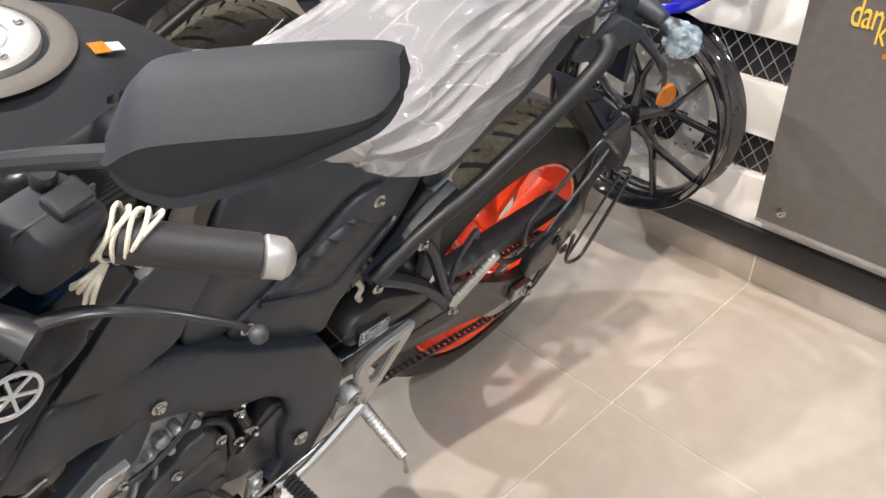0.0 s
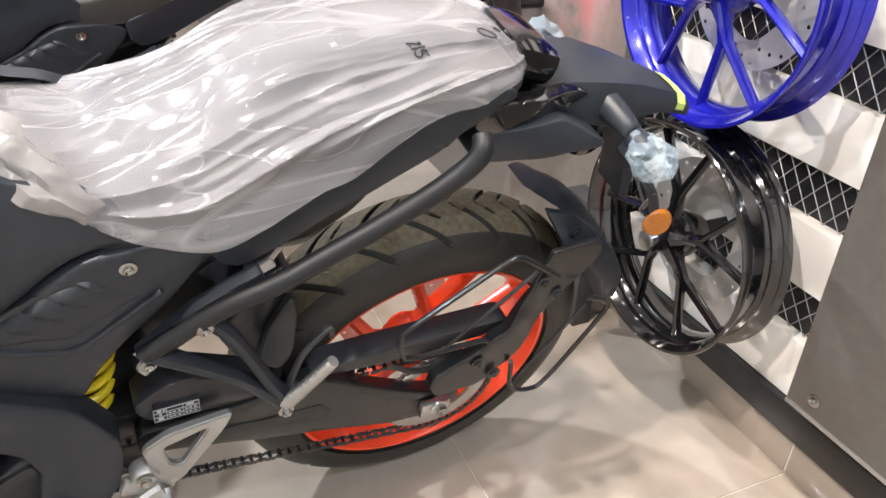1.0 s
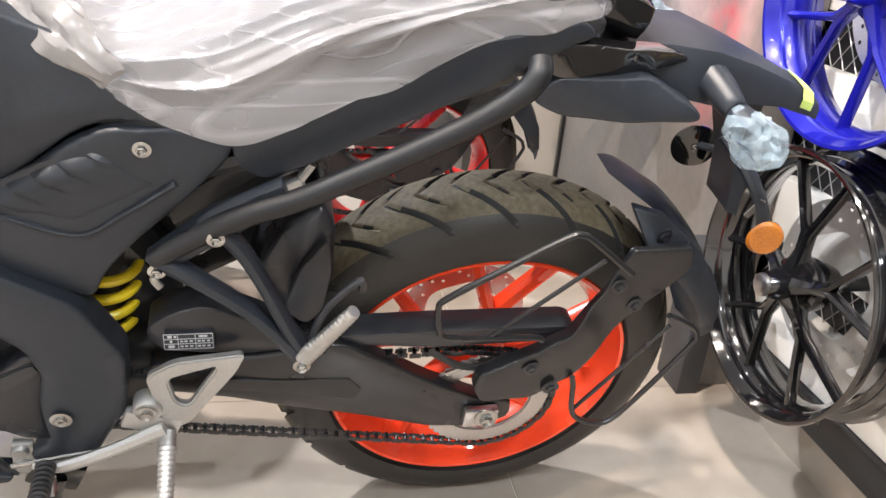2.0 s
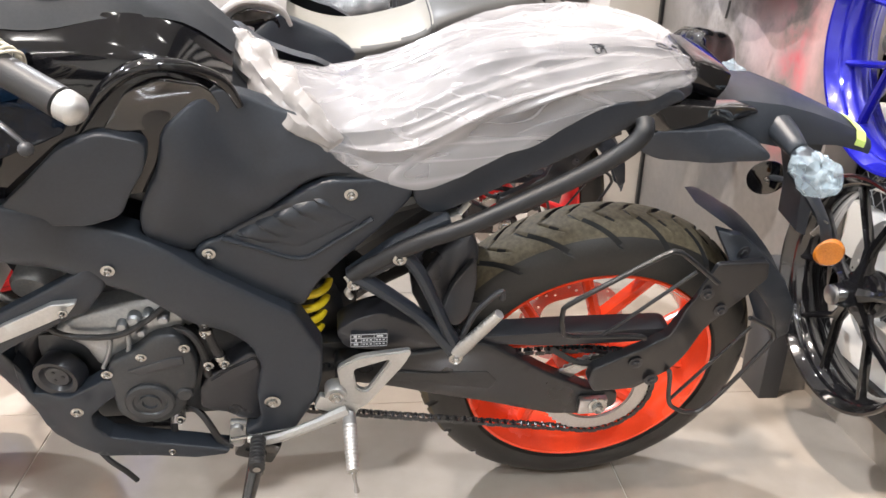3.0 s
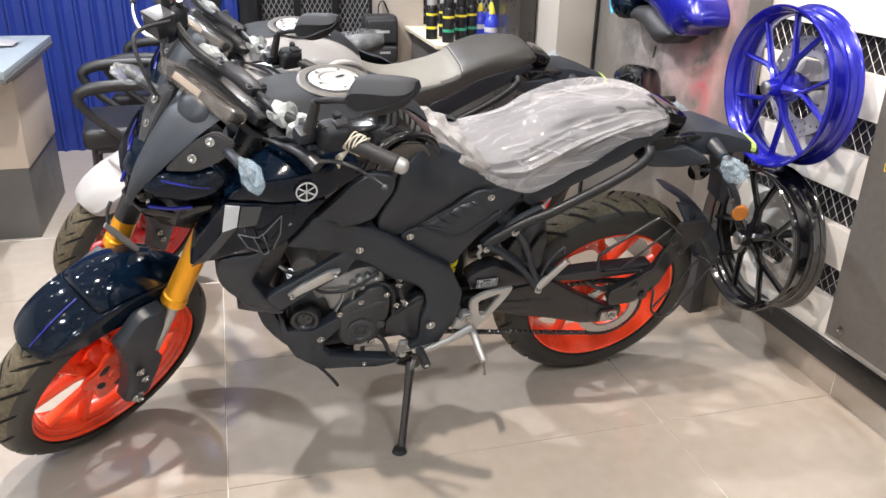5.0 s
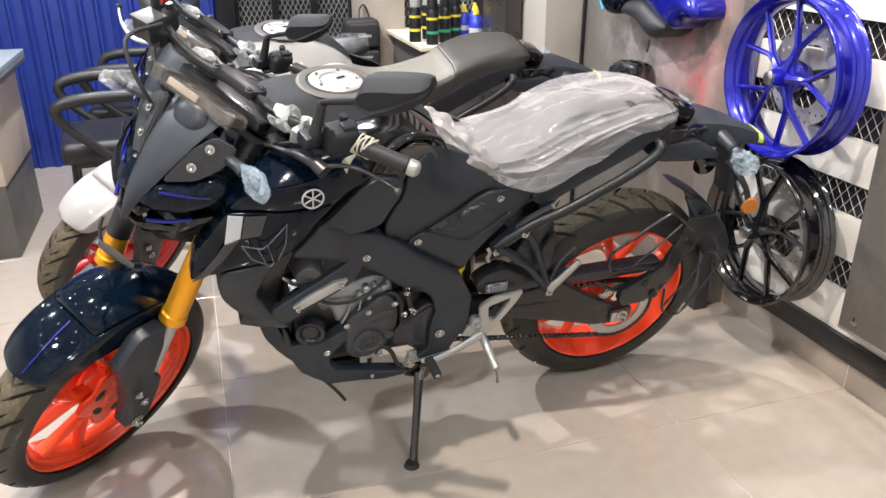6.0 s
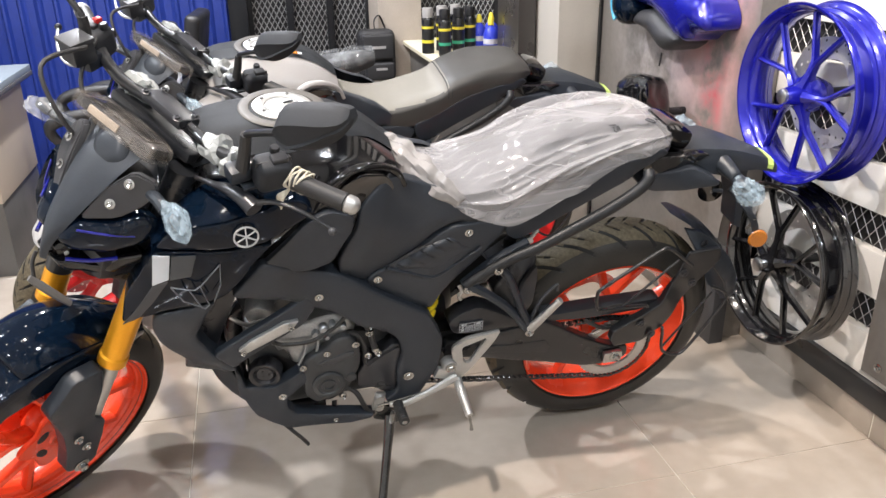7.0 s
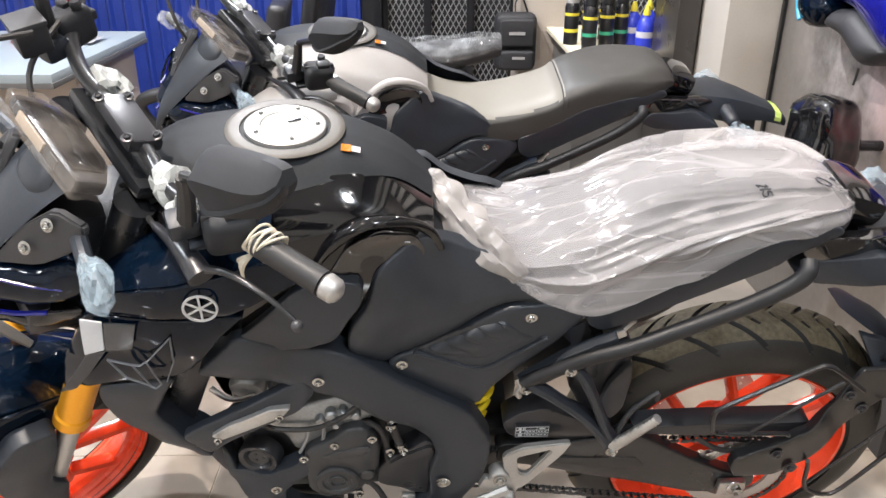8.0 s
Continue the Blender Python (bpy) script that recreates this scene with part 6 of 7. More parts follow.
        for side in (-1, 1):
            star = [(0.082 * math.cos(math.tau * i / 60) * (1 - 0.16 * math.cos(5 * math.tau * i / 60)), 0.082 * math.sin(math.tau * i / 60) * (1 - 0.16 * math.cos(5 * math.tau * i / 60))) for i in range(60)]
            hole = [(0.02 * math.cos(math.tau * i / 30), 0.02 * math.sin(math.tau * i / 30)) for i in range(30)]
            hub = put(plate_with_hole(star, hole, -0.046 if side < 0 else 0.04, 0.012), wheel, W @ pose(-1.366, 0, 0.285, 0, 14), "hub_star", paint, "orange cast hub star", 30)
            # Dark discs on the face paint the shade of the five recesses.
            for k in range(5):
                slot = lathe([(0.0, -0.0012), (0.0085, -0.001), (0.01, 0.0008)], 14)
                put(slot, hub, W @ pose(-1.366, 0, 0.285, 0, 14 + 72 * k) @ pose(0.05, -0.0466 if side < 0 else 0.0535, 0) @ Matrix.Diagonal((1.1, 1, 1.8, 1)), "hub_slot", RUBBER, "dark disc painted as the shade of a hub slot")

    # headlight mask; everything from here up is set a touch towards the left grip
    U = STEER @ Matrix.Translation((0, -0.018, 0))
    rings = []
    for x, w, z in ((-1.092, 0.06, 1.04), (-1.14, 0.05, 1.012), (-1.175, 0.043, 0.985), (-1.212, 0.034, 0.952), (-1.247, 0.024, 0.916), (-1.27, 0.013, 0.88), (-1.28, 0.007, 0.85)):
        rings.append([Vector((x - 0.007 * (1 - v * v) - 0.002, v * w - 0.006, z + 0.005 * (1 - v * v))) for v in (-1, -0.9, -0.5, 0, 0.5, 0.9, 1)])
    cols = [smooth_line([row[j] for row in rings], 4) for j in range(7)]
    bm = loft([smooth_line([c[i] for c in cols], 3) for i in range(len(cols[0]))], closed=False)
    bmesh.ops.solidify(bm, geom=bm.faces, thickness=0.012)
    mask = put(bm, root, U, "headlight_mask", MATTE, "matte black headlight mask", 50)
    dome = lathe([(0.0, -0.007), (0.018, -0.0065), (0.03, -0.003), (0.036, 0.004)], 28)
    put(dome, mask, U @ pose(-1.128, -0.006, 1.03, 0, 0, -90) @ pose(0, 0, 0, -48) @ Matrix.Diagonal((1.05, 1, 0.9, 1)), "mask_dome", MATTE, "domed mask centre")
    left_plate = [(-1.112, -0.118, 1.012), (-1.135, -0.08, 1.03), (-1.172, -0.056, 0.998), (-1.226, -0.04, 0.94), (-1.178, -0.082, 0.944), (-1.138, -0.11, 0.975)]
    right_plate = [(-1.123, 0.095, 1.016), (-1.128, 0.062, 1.038), (-1.145, 0.052, 1.026), (-1.175, 0.044, 0.994), (-1.202, 0.035, 0.961), (-1.232, 0.024, 0.923), (-1.262, 0.012, 0.888), (-1.277, 0.001, 0.846), (-1.23, 0.042, 0.9), (-1.206, 0.062, 0.931), (-1.173, 0.09, 0.976), (-1.148, 0.096, 0.998)]
    back = Vector((0.012, 0.006, -0.004))
    put(slab(left_plate, back), mask, U, "mask_plate", GREY, "dark grey side plate of the mask")
    put(slab(right_plate, (back.x, -back.y, back.z)), mask, U, "mask_plate", GREY, "dark grey side plate of the mask")
    for x, y, z, s in ((-1.144, -0.084, 1.012, -62), (-1.178, -0.074, 0.978, -62), (-1.151, 0.072, 1.007, -112), (-1.184, 0.056, 0.973, -112)):
        put(bolt((0, 0, 0), 0.0068, 0.006), mask, U @ pose(x - 0.003, y, z, 0, 0, s) @ pose(0, 0, 0, -38), "mask_bolt", CHROME)
    for side in (-1, 1):
        brow_line = [(-1.262, -0.03, 0.905), (-1.226, -0.044, 0.934), (-1.178, -0.086, 0.935), (-1.138, -0.112, 0.95), (-1.116, -0.124, 0.93), (-1.132, -0.118, 0.895), (-1.162, -0.1, 0.876), (-1.2, -0.078, 0.868), (-1.25, -0.042, 0.876)]
        brow = shell(brow_line, bulge=0.02, edge=0.014, thick=0.05, step=0.01, spread=0.03)
        put(brow if side < 0 else mirrored(brow), mask, U, "brow_cover", fender if stripe else NAVY, "gloss dark lamp brow", 60)
        slot_line = [(-1.276, -0.028, 0.85), (-1.215, -0.082, 0.842), (-1.15, -0.116, 0.858), (-1.138, -0.112, 0.835), (-1.19, -0.086, 0.812), (-1.26, -0.03, 0.815)]
        slot = shell(slot_line, bulge=0.014, edge=0.01, thick=0.04, step=0.01)
        put(slot if side < 0 else mirrored(slot), mask, U, "lamp_shelf", GLOSS, "gloss black lower lamp shelf", 60)
        put(tube([(-1.236, side * 0.05, 0.928), (-1.2, side * 0.085, 0.92), (-1.165, side * 0.112, 0.915)], 0.0026, 6, 4), mask, U, "blue_line", STRIPE)
        put(tube([(-1.262, side * 0.042, 0.862), (-1.23, side * 0.07, 0.858), (-1.195, side * 0.094, 0.86)], 0.004, 6, 4), mask, U, "blue_line", STRIPE)
        chin = [(-1.24, side * 0.012, 0.795), (-1.195, side * 0.06, 0.772), (-1.125, side * 0.108, 0.795), (-1.112, side * 0.11, 0.9), (-1.1, side * 0.1, 0.765), (-1.155, side * 0.065, 0.722), (-1.215, side * 0.012, 0.738)]
        put(slab(chin, (0.03, 0, 0), 0.003), mask, U, "lamp_housing", SATIN, "black lamp housing")
    put(box((0.008, 0.014, 0.008), (-1.25, -0.02, 0.852), 0.003), mask, U, "position_lamp", PALE, "small pale position lamp")
    put(box((0.14, 0.17, 0.06), (-1.16, 0, 0.812), 0.02, (0, 18, 0)), mask, U, "lamp_underside", SATIN, "black lamp underside")
    flank = [(-1.171, 0.096, 0.982), (-1.19, 0.102, 0.957), (-1.207, 0.107, 0.92), (-1.227, 0.112, 0.875), (-1.23, 0.1, 0.825), (-1.231, 0.075, 0.79), (-1.243, 0.035, 0.77), (-1.236, 0.03, 0.88), (-1.207, 0.06, 0.925)]
    put(slab(flank, (0.04, -0.012, 0), 0.006), mask, U, "mask_flank", fender if stripe else NAVY, "gloss dark flank of the mask", 60)
    put(tube([(-1.186, 0.088, 0.958), (-1.21, 0.084, 0.915), (-1.232, 0.062, 0.87)], 0.0022, 6, 4), mask, U, "blue_line", STRIPE)
    put(lathe([(0, -0.02), (0.02, -0.018), (0.024, -0.01), (0.026, 0.02), (0, 0.02)], 24), mask, U @ pose(-1.245, 0, 0.85, 0, 0, -90), "projector_lamp", GLOSS, "dark round projector lamp")
    put(box((0.1, 0.13, 0.12), (-1.135, 0, 0.925), 0.03, (0, 30, 0)), root, U, "lamp_frame", SATIN)
    put(box((0.1, 0.2, 0.05), (-1.04, 0, 0.84), 0.012, (0, 26, 0)), root, STEER, "lower_clamp", FRAME, "black lower fork clamp")
    put(box((0.08, 0.22, 0.022), (-1.0, 0, 0.99), 0.008, (0, 26, 0)), root, STEER, "upper_clamp", FRAME, "black upper fork clamp")
    for side in (-1, 1):
        high = 0.012 if side < 0 else 0.0
        put(tube([(-1.12, side * 0.09, 0.987), (-1.128, side * 0.135, 0.987 + high), (-1.132, side * 0.155, 0.986 + high)], 0.011, 10, 3), root, U, "front_indicator_stalk", MATTE)
        body_i = lathe([(0, -0.024), (0.008, -0.022), (0.012, -0.01), (0.012, 0.01), (0, 0.016)], 18)
        put(body_i, root, U @ pose(-1.132, side * 0.185, 0.984 + high), "front_indicator", GREY if not wrapped else MATTE, "front indicator")
        crumpled_at(root, "indicator_wrap", U @ pose(-1.135, side * 0.188, 1.0 if side < 0 else 0.98, 0, 0, 10 * side) @ pose(0, 0, 0, -22 * side), (0.019, 0.04, 0.024) if side < 0 else (0.022, 0.045, 0.02), BLUEWRAP if side < 0 else WRAP, "front indicator in plastic wrap", 5 + side)

    # instrument in film
    dial = U @ pose(-1.081, 0.011, 1.032, -3, 40, 0)
    pod = box((0.074, 0.192, 0.022), (0, 0, 0), 0.009)

    def taper(bm):
        """Draw the pod in towards both ends."""
        for v in bm.verts:
            v.co.x = (v.co.x + 0.03) * (1 - 0.4 * min(1, max(0, abs(v.co.y) - 0.045) / 0.05)) - 0.03
        return bm
    bmesh.ops.subdivide_edges(pod, edges=[e for e in pod.edges if abs(e.verts[0].co.y - e.verts[1].co.y) > 0.1], cuts=9)
    meter = put(taper(pod), root, dial, "instrument", SATIN, "black instrument pod in clear film")
    screen = box((0.056, 0.148, 0.003), (0, 0, 0.0125), 0.001)
    bmesh.ops.subdivide_edges(screen, edges=[e for e in screen.edges if abs(e.verts[0].co.y - e.verts[1].co.y) > 0.1], cuts=9)
    put(taper(screen), meter, dial, "display", GLOSS, "dark glossy display")
    put(box((0.004, 0.075, 0.014), (-0.0375, 0.02, 0), 0.001), meter, dial, "meter_label", mat("brown_meter_label", (0.34, 0.28, 0.22), 0.5), "pale brown label strip")
    put(box((0.004, 0.022, 0.013), (-0.036, -0.042, 0), 0.001), meter, dial, "meter_label", GREY, "grey label strip")
    cover = box((0.084, 0.206, 0.032), (0, 0, 0), 0.009, (0, 0, 0), None, 3)
    bmesh.ops.subdivide_edges(cover, edges=cover.edges, cuts=4, use_grid_fill=True)
    for v in cover.verts:
        v.co += v.co.normalized() * 0.004 * (noise.noise(v.co * 45) + 0.3 * noise.noise(v.co * 120))
    put(taper(cover), meter, dial, "film_wrap", THIN, "clear film round the instrument", 20)

    # handlebar and controls; the right half dips a little
    left_half = U
    right_half = U @ pose(-1.0, 0, 1.036, -11) @ pose(1.0, 0, -1.036)
    for side in (-1, 1):
        U = left_half if side < 0 else right_half
        bar = [(-1.0, 0, 1.035), (-1.0, side * 0.06, 1.036), (-1.006, side * 0.13, 1.046), (-0.995, side * 0.2, 1.06), (-0.968, side * 0.265, 1.064), (-0.922, side * 0.39, 1.064)]
        put(tube(bar, 0.0115, 14, 6), root, U, "handlebar", FRAME, "black tapered handlebar")
        ga, gb = Vector((-0.962, side * 0.28, 1.064)), Vector((-0.93, side * 0.368, 1.064))
        grip = tube([ga.lerp(gb, i / 60) for i in range(61)], [0.0168 - 0.0006 * math.sin(math.pi * i / 60) for i in range(61)], 18, 1)
        put(grip, root, U, "grip", RUBBER, "ribbed black rubber grip")
        put(tube([(-0.93, side * 0.368, 1.064), (-0.9285, side * 0.372, 1.064), (-0.924, side * 0.385, 1.064), (-0.922, side * 0.39, 1.064), (-0.921, side * 0.393, 1.064)], [0.012, 0.0165, 0.016, 0.012, 0.006], 18, 1), root, U, "bar_end", SILVER, "silver bar end weight")
        sw = put(box((0.062, 0.05, 0.058), (-0.98, side * 0.243, 1.068), 0.017, (0, 0, side * 20), segments=4), root, U, "switch_box", SHELL, "black switch box")
        put(box((0.063, 0.0025, 0.059), (-0.98, side * 0.246, 1.068), 0.001, (0, 0, side * 20)), sw, U, "switch_seam", RUBBER)
        put(box((0.028, 0.02, 0.012), (-0.972, side * 0.25, 1.099), 0.004, (0, 0, side * 20), segments=3), sw, U, "switch_button", SATIN)
        put(box((0.012, 0.02, 0.016), (-0.947, side * 0.245, 1.075), 0.004, (0, 0, side * 20), segments=3), sw, U, "switch_button", SATIN)
        put(lathe([(0, -0.008), (0.007, -0.008), (0.009, -0.004), (0.008, 0.004), (0, 0.004)], 14, pose(-0.965, side * 0.231, 1.1, -90)), sw, U, "switch_button", SATIN)
        put(box((0.04, 0.034, 0.03), (-1.02, side * 0.205, 1.062), 0.008, (0, 0, side * 15)), root, U, "lever_perch", MATTE, "black lever perch")
        if side < 0:
            boot = put(tube([(-1.037, -0.14, 0.997), (-1.035, -0.165, 1.005), (-1.032, -0.19, 1.016), (-1.031, -0.215, 1.023), (-1.031, -0.24, 1.026), (-1.032, -0.262, 1.025)], [0.0055, 0.007, 0.011, 0.013, 0.015, 0.0165], 16, 5, flat=0.85), root, U, "lever_boot", SATIN, "black rubber boot over the clutch pivot")
            put(box((0.036, 0.05, 0.008), (-1.003, -0.212, 1.04), 0.003, (0, 0, -18)), root, U, "perch_plate", MATTE)
            put(bolt((0, 0, 0), 0.0075, 0.005, "z"), boot, U @ pose(-1.002, -0.209, 1.046), "perch_bolt", SATIN)
            lever_line = [(-1.03, -0.25, 1.028), (-1.012, -0.28, 1.045), (-0.998, -0.315, 1.052), (-0.984, -0.355, 1.049), (-0.975, -0.384, 1.042)]
        else:
            lever_line = [(-1.035, 0.215, 1.052), (-1.043, 0.25, 1.048), (-1.03, 0.3, 1.045), (-1.005, 0.35, 1.044), (-0.982, 0.385, 1.044)]
        put(tube(lever_line, [0.0065, 0.005, 0.004, 0.0033, 0.0028], 10, 5, flat=0.8), root, U, "lever", FRAME if side < 0 else SILVER, "black clutch lever" if side < 0 else "silver brake lever")
        ball = bmesh.new()
        bmesh.ops.create_icosphere(ball, subdivisions=2, radius=0.0075, matrix=Matrix.Translation((-0.978, side * 0.39, 1.044)))
        put(ball, root, U, "lever_ball", GREY)
        # mirror on its stem
        put(tube([(-1.018, side * 0.212, 1.07), (-1.012, side * 0.211, 1.11), (-1.01, side * 0.211, 1.146)], [0.012, 0.0105, 0.009], 10, 3), root, U, "stem_boot", RUBBER)
        put(tube([(-1.01, side * 0.209, 1.138), (-1.01, side * 0.214, 1.149), (-1.011, side * 0.232, 1.165), (-1.012, side * 0.262, 1.19), (-1.012, side * 0.3, 1.218)], 0.0062, 10, 4), root, U, "mirror_stem", FRAME, "black mirror stem")
        rings = []
        o, along, upw = Vector((-1.014, side * 0.284, 1.226)), Vector((0.22, side * 0.8, 0.6)), Vector((0, side * -0.6, 0.8))
        for s, top, bot, crest, low, d in ((-0.004, -0.004, -0.022, -0.01, -0.016, 0.012), (0.006, 0.007, -0.036, -0.006, -0.024, 0.02), (0.024, 0.025, -0.051, 0.004, -0.032, 0.027), (0.04, 0.03, -0.056, 0.007, -0.033, 0.029), (0.075, 0.026, -0.053, 0.003, -0.028, 0.03), (0.11, 0.02, -0.041, -0.004, -0.02, 0.028), (0.138, 0.013, -0.022, -0.007, -0.014, 0.022), (0.148, 0.007, -0.01, -0.003, -0.006, 0.01)):
            base = o + along * (0.94 * s)
            top, bot, crest, low = 0.88 * top, 0.84 * bot, 0.86 * crest, 0.86 * low
            rings.append([base + upw * u + Vector((x, 0, 0)) for u, x in ((top, 0.01), (top + 0.001, 0.0), (top - 0.004, -0.4 * d), (crest, -d), (low, -0.8 * d), (low - 0.004, -0.92 * d), (bot + 0.004, -0.3 * d), (bot, 0.0), (bot + 0.003, 0.01))])
        cols = [smooth_line([row[j] for row in rings], 4) for j in range(9)]
        mirror = put(loft([[c[i] for c in cols] for i in range(len(cols[0]))]), root, U, "mirror", SHELL, "matte black faceted mirror housing", 30)
        glass = [o + along * (0.94 * s) + upw * u + Vector((0.0105, 0, 0)) for s, u in ((0.01, 0.01), (0.03, 0.024), (0.1, 0.014), (0.135, 0.006), (0.136, -0.015), (0.1, -0.033), (0.03, -0.044), (0.01, -0.028))]
        put(slab(glass, (0.002, 0, 0), 0), mirror, U, "mirror_glass", CHROME, "mirror glass")
    # brake fluid reservoir
    put(box((0.045, 0.05, 0.04), (-1.045, 0.19, 1.098), 0.006), root, U, "reservoir", SATIN, "black brake fluid reservoir")
    put(box((0.048, 0.053, 0.008), (-1.045, 0.19, 1.121), 0.002), root, U, "reservoir_lid", GREY, "grey reservoir lid")
    put(box((0.014, 0.012, 0.01), (-0.965, 0.247, 1.108), 0.002), root, U, "kill_switch", RED, "red switch")
    # bar clamp with four bolts
    U = left_half
    put(box((0.048, 0.104, 0.02), (-0.998, 0, 1.04), 0.006, (0, 24, 0)), root, U, "bar_clamp", SATIN, "black handlebar clamp")
    for x, z in ((-1.016, 1.05), (-0.979, 1.034)):
        for y in (-0.043, 0.043):
            put(bolt((0, 0, 0), 0.0062, 0.006, "z"), root, U @ pose(x, y, z + 0.008), "clamp_bolt", SATIN)
    crumpled_at(root, "bar_wrap", U @ pose(-0.997, -0.128, 1.041), (0.026, 0.035, 0.025), CLOTH, "crumpled white wrap on the handlebar", 11)
    crumpled_at(root, "perch_wrap", U @ pose(-1.003, -0.18, 1.047), (0.024, 0.024, 0.034), CLOTH, "crumpled white wrap on the lever perch", 12)
    crumpled_at(root, "bar_wrap", right_half @ pose(-0.985, 0.112, 1.03), (0.027, 0.046, 0.027), CLOTH, "crumpled white wrap on the handlebar", 13)
    if wrapped:
        knot = thing_part("cotton_string", root)
        for k in range(6):
            c = Vector((-0.9595 + 0.0017 * k, -0.2735 - 0.0046 * k, 1.064))
            put(tube([c + Vector((0.0195 * math.cos(a) + 0.001 * math.sin(3 * a + k), 0.003 * math.sin(2 * a + 1.7 * k), 0.0205 * math.sin(a))) for a in (math.tau * i / 10 for i in range(10))], 0.0018, 6, 3, True), knot, U, "string_turn", ROPE, "cotton string tied round the grip")
        for k in range(10):
            spread = 0.0035 * (k % 4) - 0.005
            put(tube([(-0.972, -0.279 + 0.001 * (k % 3), 1.047), (-0.983 - 0.001 * (k % 5), -0.274 + spread, 1.036), (-0.987 + 0.0025 * (k % 4), -0.27 + 1.7 * spread, 1.022 - 0.0034 * (k % 5))], 0.002, 5, 3), knot, U, "string_end", ROPE, "frayed cotton string end")
    # cables
    for line in ([(-1.037, -0.145, 0.998), (-1.036, -0.115, 0.982), (-1.023, -0.079, 0.943), (-1.01, -0.06, 0.88)], [(-0.985, -0.225, 1.05), (-1.012, -0.15, 1.0), (-1.01, -0.1, 0.95), (-0.99, -0.08, 0.88)],
                 [(-1.045, 0.165, 1.09), (-1.14, 0.15, 1.1), (-1.15, 0.08, 1.02), (-1.1, 0.07, 0.93)], [(-1.0, 0.21, 1.06), (-1.07, 0.16, 1.03), (-1.08, 0.1, 0.96), (-1.03, 0.08, 0.9)]):
        put(tube(line, 0.0042, 8, 6), root, U, "cable", RUBBER)


def crumpled_at(root, name, m, size, material, label, seed):
    return put(creased(seed, 0.4), root, m @ Matrix.Diagonal((*size, 1)), name, material, label, 14)


def slim(root):
    """Draws the flanks behind the shoulders in by a finger's width."""
    for ob in root.children_recursive:
        if ob.type != "MESH" or ob.parent.name.startswith("wheel"):
            continue
        for v in ob.data.vertices:
            x, y, z = v.co
            reach = min(1, max(0, (abs(y) - 0.115) / 0.02)) * min(1, max(0, (x + 0.95) / 0.2)) * min(1, max(0, (0.95 - z) / 0.06))
            v.co.y -= math.copysign(0.015, y) * reach


def motorcycle(label, m, paint, shoulder, tank_side, fender, near):
    root = thing("motorcycle", label, "motorcycle", m, "parked motorcycles")
    body(root, shoulder, tank_side, near)
    rear(root, paint)
    low_parts(root)
    tail(root, near)
    slim(root)
    front(root, paint, fender, near, near)
    return root


motorcycle("black motorcycle, orange wheels, film-covered seat, on its side stand", LEANED, ORANGE, NAVY, GLOSS, NAVY, True)
motorcycle("white and black motorcycle with red wheels and a grey seat", pose(-0.008, 0.886, 0) @ LEANED, RED, WHITE, WHITE, WHITE, False)


# ---- display wall things ----
def display_wheel(name, label, m, paint, spin):
    """A bare cast wheel hung on the wall; its axle points out of the wall, along local -y."""
    root = thing(name, label, "exhibit", m, "wheels on the display wall")
    w = pose(0, 0, 0, 0, spin)
    put(rim_mesh(0.052), root, w, "rim", paint)
    put(lathe([(0.0, -0.075), (0.018, -0.075), (0.02, -0.07), (0.026, -0.05), (0.03, -0.03), (0.044, -0.026), (0.047, -0.01), (0.047, 0.01), (0.042, 0.024), (0.03, 0.05), (0.0, 0.05)], 40), root, w, "hub", paint)
    for k in range(5):
        for side in (-1, 1):
            put(spoke_mesh(side * 18, -0.02, -0.014, 0.0072), root, w @ pose(0, 0, 0, 0, 72 * k + 10), "spoke", paint)
    put(lathe([(0.0, -0.084), (0.012, -0.084), (0.019, -0.08), (0.02, -0.074), (0.013, -0.073), (0.012, -0.068), (0.0, -0.068)], 28), root, w, "hub_cap", STEEL, "bright bearing cap")
    put(disc_mesh(0.142, 0.05), root, w, "brake_disc", DISC, "drilled steel brake disc", 60)
    put(tube([(0, 0.05, 0), (0, 0.21, 0)], 0.014, 12, 1), root, w, "wall_peg", FRAME, "black wall peg")
    return root


display_wheel("wheel_exhibit", "gloss blue cast wheel hung on the display wall", pose(0.555, 0.035, 0.882, 0, 0, -90), BLUE, 8)
display_wheel("wheel_exhibit", "gloss black cast wheel hung on the display wall", pose(0.555, 0.033, 0.416, 0, 0, -90), JET, -12)


def cowl_block(outline, x, depth, swell):
    """A moulded block: an outline in the board's plane, swelling towards the room, with rounded edges."""
    bm = shell([(-y, -swell, z) for y, z in outline], bulge=0.03, edge=0.03, thick=depth, step=0.012, reach=0.02, spread=0.06)
    bm.transform(Matrix.Translation((x, 0, 0)) @ Matrix(((0, 1, 0, 0), (-1, 0, 0, 0), (0, 0, 1, 0), (0, 0, 0, 1))))
    return bm


